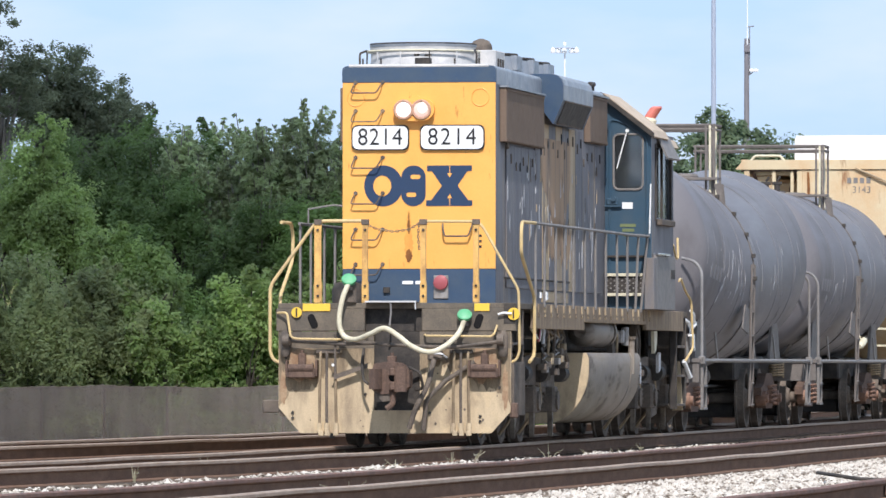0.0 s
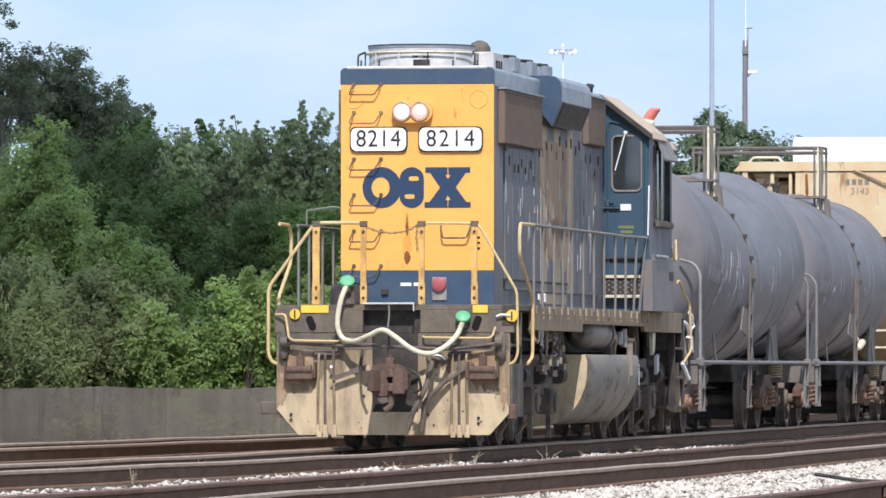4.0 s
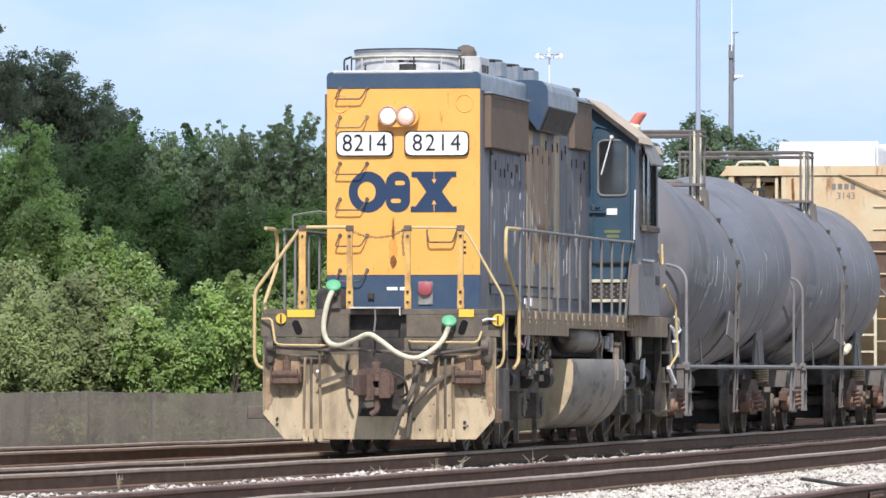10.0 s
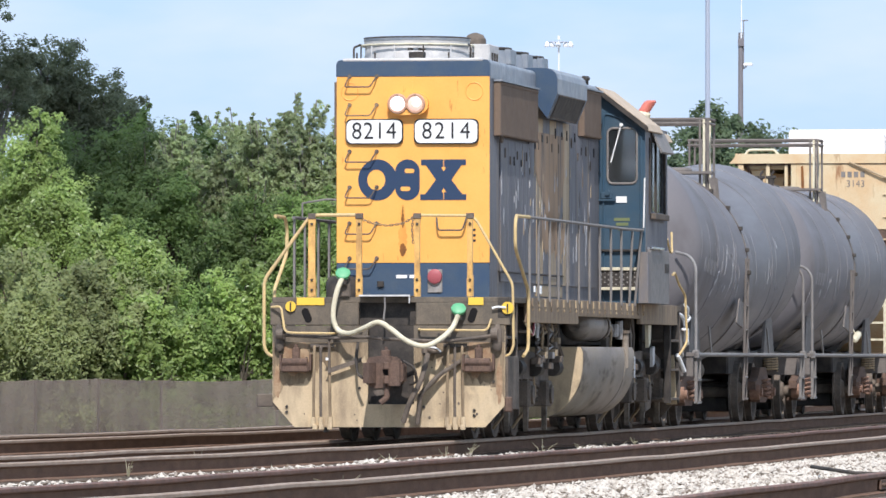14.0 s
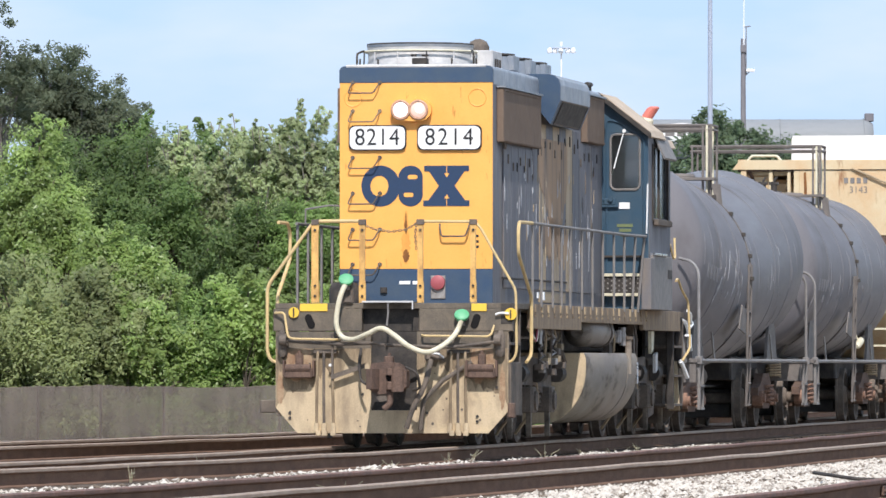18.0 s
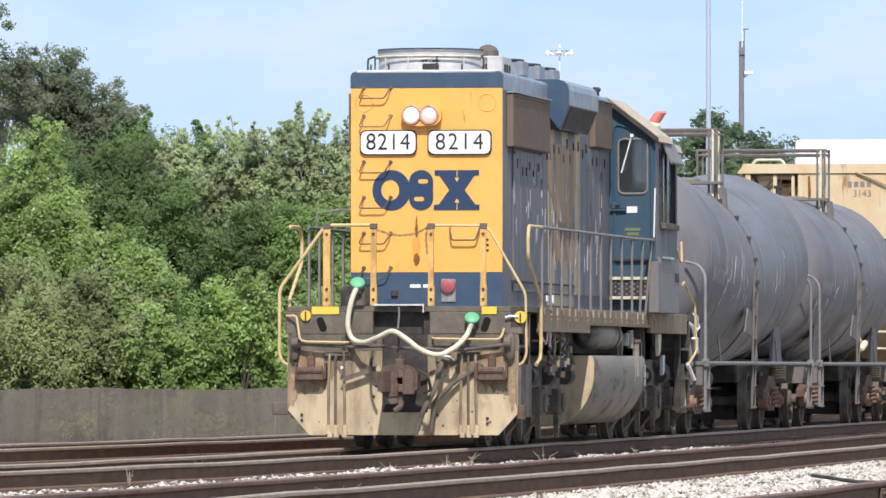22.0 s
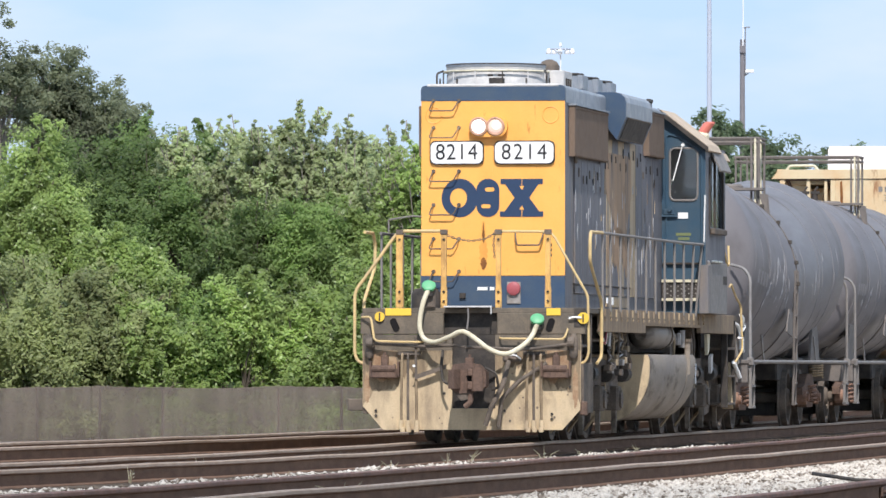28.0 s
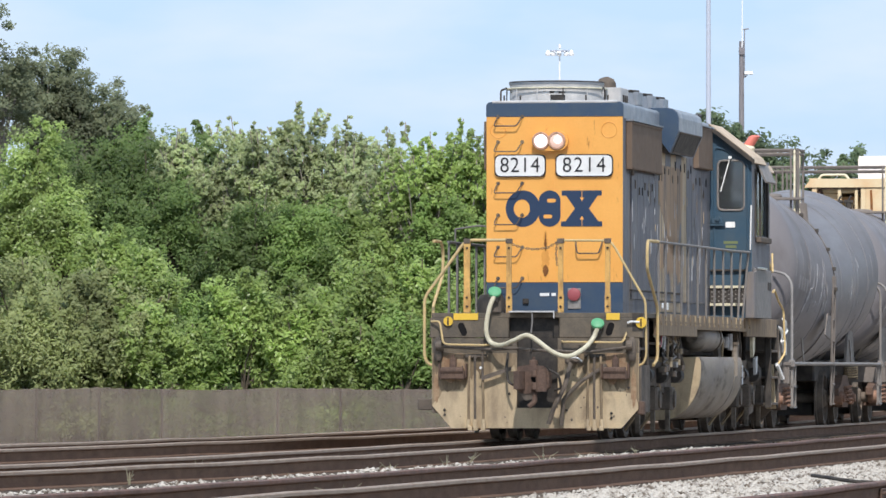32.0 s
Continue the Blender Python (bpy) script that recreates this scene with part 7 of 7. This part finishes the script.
def make_mast():
    y = 640.0
    x, z = at(992, y), 26.3
    M = thing("light_mast", pose(x, y, -0.3), "tall floodlight mast with a cluster of white lamps", "light mast")
    part("pole", Shape().tube([(0, 0, 0), (0, 0, z)], 0.1, 10, radii=[0.14, 0.06]), MASTPALE, M)
    part("crown_ring", Shape().tube([(0.75 * math.cos(2 * math.pi * k / 16), 0.75 * math.sin(2 * math.pi * k / 16), z - 0.2) for k in range(17)], 0.05, 6).rod((-0.75, 0, z - 0.2), (0.75, 0, z - 0.2), 0.05, 6), POLESTEEL, M)
    part("mast_head", Shape().rod((0, 0, z), (0, 0, z + 0.3), 0.12, 10), MASTPALE, M)
    for k, dx in enumerate((-0.92, -0.5, -0.05, 0.5, 0.92)):
        part("floodlight", Shape().loft([[(dx + q * math.cos(a), -0.3 + q * math.sin(a), zz) for a in [2 * math.pi * i / 14 for i in range(14)]] for zz, q in ((z - 0.60, 0.17), (z - 0.48, 0.21), (z - 0.30, 0.18), (z - 0.15, 0.07))]), MASTPALE, M, "pale floodlight")
    return M


def make_poles():
    y = 215.0
    P = thing("steel_pole", pose(at(1255.5, y), y, -0.3), "tall slim galvanised steel pole", "pole")
    part("shaft", Shape().tube([(0, 0, 0), (0, 0, 12.6)], 0.07, 12, radii=[0.085, 0.055]), POLESTEEL, P, smooth=True)
    part("base_plate", Shape().box(-0.18, 0.18, -0.18, 0.18, 0, 0.04, 0.01), POLESTEEL, P)
    y = 330.0
    W = thing("utility_pole", pose(at(1314, y), y, -0.3), "weathered wooden utility pole with small lamps", "utility pole")
    part("shaft", Shape().tube([(0, 0, 0), (0, 0, 14.45)], 0.12, 10, radii=[0.16, 0.095]), POLEWOOD, W, smooth=True)
    part("top_rod", Shape().rod((0.12, 0, 13.0), (0.12, 0, 14.95), 0.02, 6).rod((0.02, 0, 14.92), (0.3, 0, 14.95), 0.025, 6), POLEWOOD, W)
    part("conductor_box", Shape().box(-0.11, 0.13, -0.16, 0.0, 13.9, 14.2, 0.02), POLEWOOD, W)
    part("whip_antenna", Shape().tube([(0.02, -0.1, 14.0), (0.03, -0.1, 16.4), (0.12, -0.1, 18.6)], 0.03, 6, radii=[0.030, 0.022, 0.016]), MASTPALE, W, "thin white whip antenna")
    arm = part("lamp_arm", Shape().rod((0, 0, 13.1), (0.36, 0, 13.15), 0.025, 6).rod((0, 0, 12.9), (0.25, 0, 13.1), 0.02, 6), POLEWOOD, W)
    for dx in (0.20, 0.38):
        part("lamp_head", Shape().box(dx - 0.09, dx + 0.09, -0.12, 0.08, 13.11, 13.23, 0.03), WHITE, arm, "small white lamp")


make_mast()
make_poles()

# ---- the raised road behind the yard, and the lorry on it ----
ROAD_Y, ROAD_Z = 352.0, 8.16
bank = Shape().prism([(ROAD_Y - 16, -0.4), (ROAD_Y - 5, ROAD_Z - 0.4), (ROAD_Y - 5, ROAD_Z), (ROAD_Y + 6, ROAD_Z), (ROAD_Y + 6, ROAD_Z - 0.4), (ROAD_Y + 17, -0.4)], "x", -230, 260)
EARTH = material("grassy_bank", (0.07, 0.10, 0.03), 0.95, second=(0.14, 0.13, 0.06), grain=0.6, vary=0.3, fine=3, world_space=True)
solid("road_bank", bank, EARTH, "grass-covered bank carrying a raised road", "embankment", kind="structure")
solid("road", Shape().box(-230, 260, ROAD_Y - 4.2, ROAD_Y + 5.2, ROAD_Z + 0.004, ROAD_Z + 0.05), ASPHALT, "asphalt road on top of the bank", "road", kind="structure")


def make_lorry():
    """A tractor with a polished tank trailer; x runs ahead, the origin is on the road under the trailer's front."""
    T = thing("tank_lorry", pose(-120, ROAD_Y, ROAD_Z + 0.05), "dark green tractor with a long stainless tank trailer", "truck")
    n = 30
    zc, rr = 2.35, 1.0
    rings = []
    for x, q in ((-11.6, 0.30), (-11.58, 0.8), (-11.4, 0.96), (-11.2, 1.0), (-0.4, 1.0), (-0.2, 0.96), (0.0, 0.8), (0.02, 0.3)):
        rings.append([(x, q * rr * 1.05 * math.cos(2 * math.pi * k / n), zc + q * rr * math.sin(2 * math.pi * k / n)) for k in range(n)])
    tk = part("trailer_tank", Shape().loft(rings), STAINLESS, T, "dull stainless trailer tank", smooth=True)
    for x in (-11.1, -7.6, -4.0, -0.4):
        part("band", Shape().tube([(x, 1.06 * math.cos(2 * math.pi * k / n), zc + 1.01 * math.sin(2 * math.pi * k / n)) for k in range(n + 1)], 0.03, 5), STAINLESS, tk)
    part("spill_box", Shape().box(-0.35, 0.02, -0.35, 0.35, zc + 0.9, zc + 1.25, 0.05), POLEWOOD, tk)
    sign = [(-8.25 + 1.05 * math.cos(2 * math.pi * k / 32), zc + 0.41 + 0.40 * math.sin(2 * math.pi * k / 32)) for k in range(32)]
    badge = part("white_oval", Shape().prism(sign, "y", -1.10, -1.0), WHITE, tk, "white oval badge")
    part("badge_bars", Shape().box(-8.95, -8.55, -1.106, -1.10, zc + 0.24, zc + 0.58).box(-8.45, -8.08, -1.106, -1.10, zc + 0.24, zc + 0.58).box(-7.95, -7.55, -1.106, -1.10, zc + 0.24, zc + 0.58), RAILGREY, badge)
    part("chassis", Shape().box(-11.3, 4.6, -0.45, 0.45, 0.75, 1.15, 0.03), BLACK, T)
    part("rear_bumper", Shape().box(-11.65, -11.5, -1.1, 1.1, 0.5, 0.75, 0.02), CHROME, T)
    cab = part("tractor_cab", Shape().prism([(1.2, 0.95), (1.2, 3.16), (1.45, 3.30), (2.55, 3.26), (2.95, 2.45), (4.5, 2.20), (4.7, 2.0), (4.75, 0.85)], "y", -1.05, 1.05), TRUCKBODY, T, "dark green tractor cab")
    part("windscreen", Shape().prism([(2.60, 3.16), (2.93, 2.50), (2.97, 2.50), (2.64, 3.18)], "y", -0.95, 0.95), DARKGLASS, cab)
    for sgn in (-1, 1):
        part("side_window", Shape().box(1.75, 2.52, sgn * 1.055 - 0.006, sgn * 1.055 + 0.006, 2.50, 3.10, 0.002), DARKGLASS, cab)
        part("mirror", Shape().box(2.85, 2.95, sgn * 1.30 - 0.08, sgn * 1.30 + 0.08, 2.35, 2.75, 0.02).rod((2.8, sgn * 1.0, 2.6), (2.9, sgn * 1.3, 2.6), 0.02, 6), CHROME, cab)
        part("exhaust_stack", Shape().rod((1.05, sgn * 0.95, 1.2), (1.05, sgn * 0.95, 3.6), 0.07, 10), BLACK, T)
        part("fender", Shape().box(3.2, 4.5, sgn * 0.95 - 0.25, sgn * 0.95 + 0.25, 1.02, 1.18, 0.04), TRUCKBODY, cab)
    for x in (-10.9, -9.6, -0.6, 0.7, 3.9):
        for sgn in (-1, 1):
            wh = part("wheel", Shape().rod((0, -0.16, 0), (0, 0.16, 0), 0.52, 24), BLACK, T, "black lorry wheel", smooth=True)
            wh.matrix_basis = pose(x, sgn * 0.98, 0.52)
            part("rim", Shape().rod((0, -0.17, 0), (0, 0.17, 0), 0.27, 16), CHROME, wh)
    return T


lorry = make_lorry()


# ---- weeds along the rails ----
def weed(x, y, z, h, seed, leafy):
    rng = np.random.default_rng(seed)
    s = Shape()
    for k in range(5 if leafy else 3):
        dx, dy = rng.normal() * 0.05, rng.normal() * 0.05
        tip = (dx * 2.2, dy * 2, h * rng.uniform(0.7, 1.0))
        s.tube([(dx * 0.3, dy * 0.3, 0), (dx, dy, h * 0.5), tip], 0.006, 4, radii=[0.008, 0.006, 0.003])
        for j in range(4 if leafy else 2):
            f = 0.3 + 0.18 * j
            a = rng.random() * 6.28
            c = Vector((dx * 2 * f, dy * 2 * f, h * f))
            d = Vector((math.cos(a), math.sin(a) * 0.4, 0.5)) * h * 0.28
            w = Vector((0, 0, 1)).cross(d).normalized() * 0.02
            s.add([c, c + d * 0.5 + w, c + d, c + d * 0.5 - w], [(0, 1, 2, 3)])
    ob = thing("weed", pose(x, y, z), "thin weed growing between stones", "weed", "weeds along the rails")
    part("stem", s, GRASS, ob)


for i, (p, q, h) in enumerate(((1.9, 95, 0.36), (2.1, 97, 0.30), (1.5, 90, 0.30), (2.2, 99, 0.24), (0.0, 92, 0.28), (-0.2, 84, 0.34), (0.1, 86, 0.26), (1.6, 84, 0.24), (1.5, 79, 0.2), (2.0, 103, 0.30), (-0.9, 80, 0.25), (1.3, 93, 0.34), (2.4, 92, 0.2), (3.6, 70, 0.25), (0.2, 78, 0.3), (1.2, 88, 0.22))):
    v = spot(p, q, -0.2)
    weed(v.x, v.y, v.z, h * 0.7, 900 + i, False)
# a cast-off hose on the stones
v = spot(7.45, 76, -0.10)
hose = thing("old_hose", pose(v.x, v.y, v.z), "black old hose lying on white stones", "hose")
part("hose_length", Shape().tube(bend([(-0.36, 0.7, 0.05), (-0.20, 0.2, 0.03), (0.0, -0.1, 0.0), (0.3, -0.1, -0.01), (0.5, 0.2, 0.0)], 0.3), 0.018, 8), BLACK, hose, smooth=True)


# ---- unseen clouds placed high behind the camera: a passing one whose shade leaves the wood, a thin one to dim the tracks ----
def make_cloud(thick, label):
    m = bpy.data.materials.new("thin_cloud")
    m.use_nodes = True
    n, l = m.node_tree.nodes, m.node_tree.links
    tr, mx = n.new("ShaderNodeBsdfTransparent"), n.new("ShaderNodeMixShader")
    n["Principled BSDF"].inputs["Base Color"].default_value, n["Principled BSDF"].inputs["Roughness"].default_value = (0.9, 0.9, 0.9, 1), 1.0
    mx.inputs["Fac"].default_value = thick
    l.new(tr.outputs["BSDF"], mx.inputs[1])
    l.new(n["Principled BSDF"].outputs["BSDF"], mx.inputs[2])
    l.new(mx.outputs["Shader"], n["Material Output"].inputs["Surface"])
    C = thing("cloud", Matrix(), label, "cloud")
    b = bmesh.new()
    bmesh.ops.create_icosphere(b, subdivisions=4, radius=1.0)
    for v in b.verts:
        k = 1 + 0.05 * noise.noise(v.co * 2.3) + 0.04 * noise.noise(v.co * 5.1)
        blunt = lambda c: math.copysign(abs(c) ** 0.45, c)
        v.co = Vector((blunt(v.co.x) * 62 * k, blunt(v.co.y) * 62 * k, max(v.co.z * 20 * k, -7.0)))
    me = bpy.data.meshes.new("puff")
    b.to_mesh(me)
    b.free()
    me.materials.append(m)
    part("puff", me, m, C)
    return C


cloud = make_cloud(0.68, "unseen summer cloud placed to shade the wood")
# added out of view to dim the tracks and the locomotive's end
veil = make_cloud(0.21, "unseen thin cloud added to dim the tracks")


# ---- what moves ----
def motions():
    """The train draws slowly away from 17.5 s on; the lorry drives along the raised road."""
    gone = [(0, 0.0), (16, 0.0), (17.3, 0.0), (18, 0.045), (18.5, 0.09), (19, 0.16), (19.5, 0.25), (20, 0.36), (20.5, 0.49), (21, 0.64), (21.5, 0.81), (22, 1.02), (22.5, 1.26), (23, 1.55), (23.5, 1.88), (24, 2.24), (24.5, 2.64), (25, 3.07), (25.5, 3.55),
            (26, 4.08), (26.5, 4.66), (27, 5.27), (27.5, 5.91), (28, 6.58), (28.5, 7.29), (29, 8.04), (29.5, 8.81), (30, 9.58), (30.5, 10.33), (31, 11.07), (31.5, 11.79), (32, 12.47)]
    for car, y0 in ((locomotive, 0.0), (tank_car, TANK_AT[0]), (tank_car_2, TANK_AT[1]), (hopper_car, HOPPER_AT)):
        walk(car, [(t, TRAIN @ pose(0, y0 + d, 0)) for t, d in gone])
        for ob in car.children:
            if ob.name.startswith("wheelset"):
                y, r = ob.location.y, ob.location.z
                walk(ob, [(t, pose(0, y, r, -math.degrees(d / r))) for t, d in gone])
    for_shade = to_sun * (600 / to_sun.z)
    # edge: where the unseen cloud's shade begins on the ground
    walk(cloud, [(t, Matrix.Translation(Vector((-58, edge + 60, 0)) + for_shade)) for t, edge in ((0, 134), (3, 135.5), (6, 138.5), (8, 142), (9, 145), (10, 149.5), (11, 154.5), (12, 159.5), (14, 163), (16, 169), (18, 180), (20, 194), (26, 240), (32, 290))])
    walk(veil, [(t, Matrix.Translation(Vector((0, edge - 60, 0)) + for_shade)) for t, edge in ((0, 20), (20, 40), (24, 50), (26, 60), (28, 70), (30, 86), (31, 102), (32, 113))])
    ahead = lambda t: 13.73 + 11.77 * (t - 17.6)
    walk(lorry, [(t, pose(ahead(t), ROAD_Y, ROAD_Z + 0.05)) for t in (0, 4, 8, 12, 16, 17, 18, 19, 20, 24, 28, 32)])


motions()
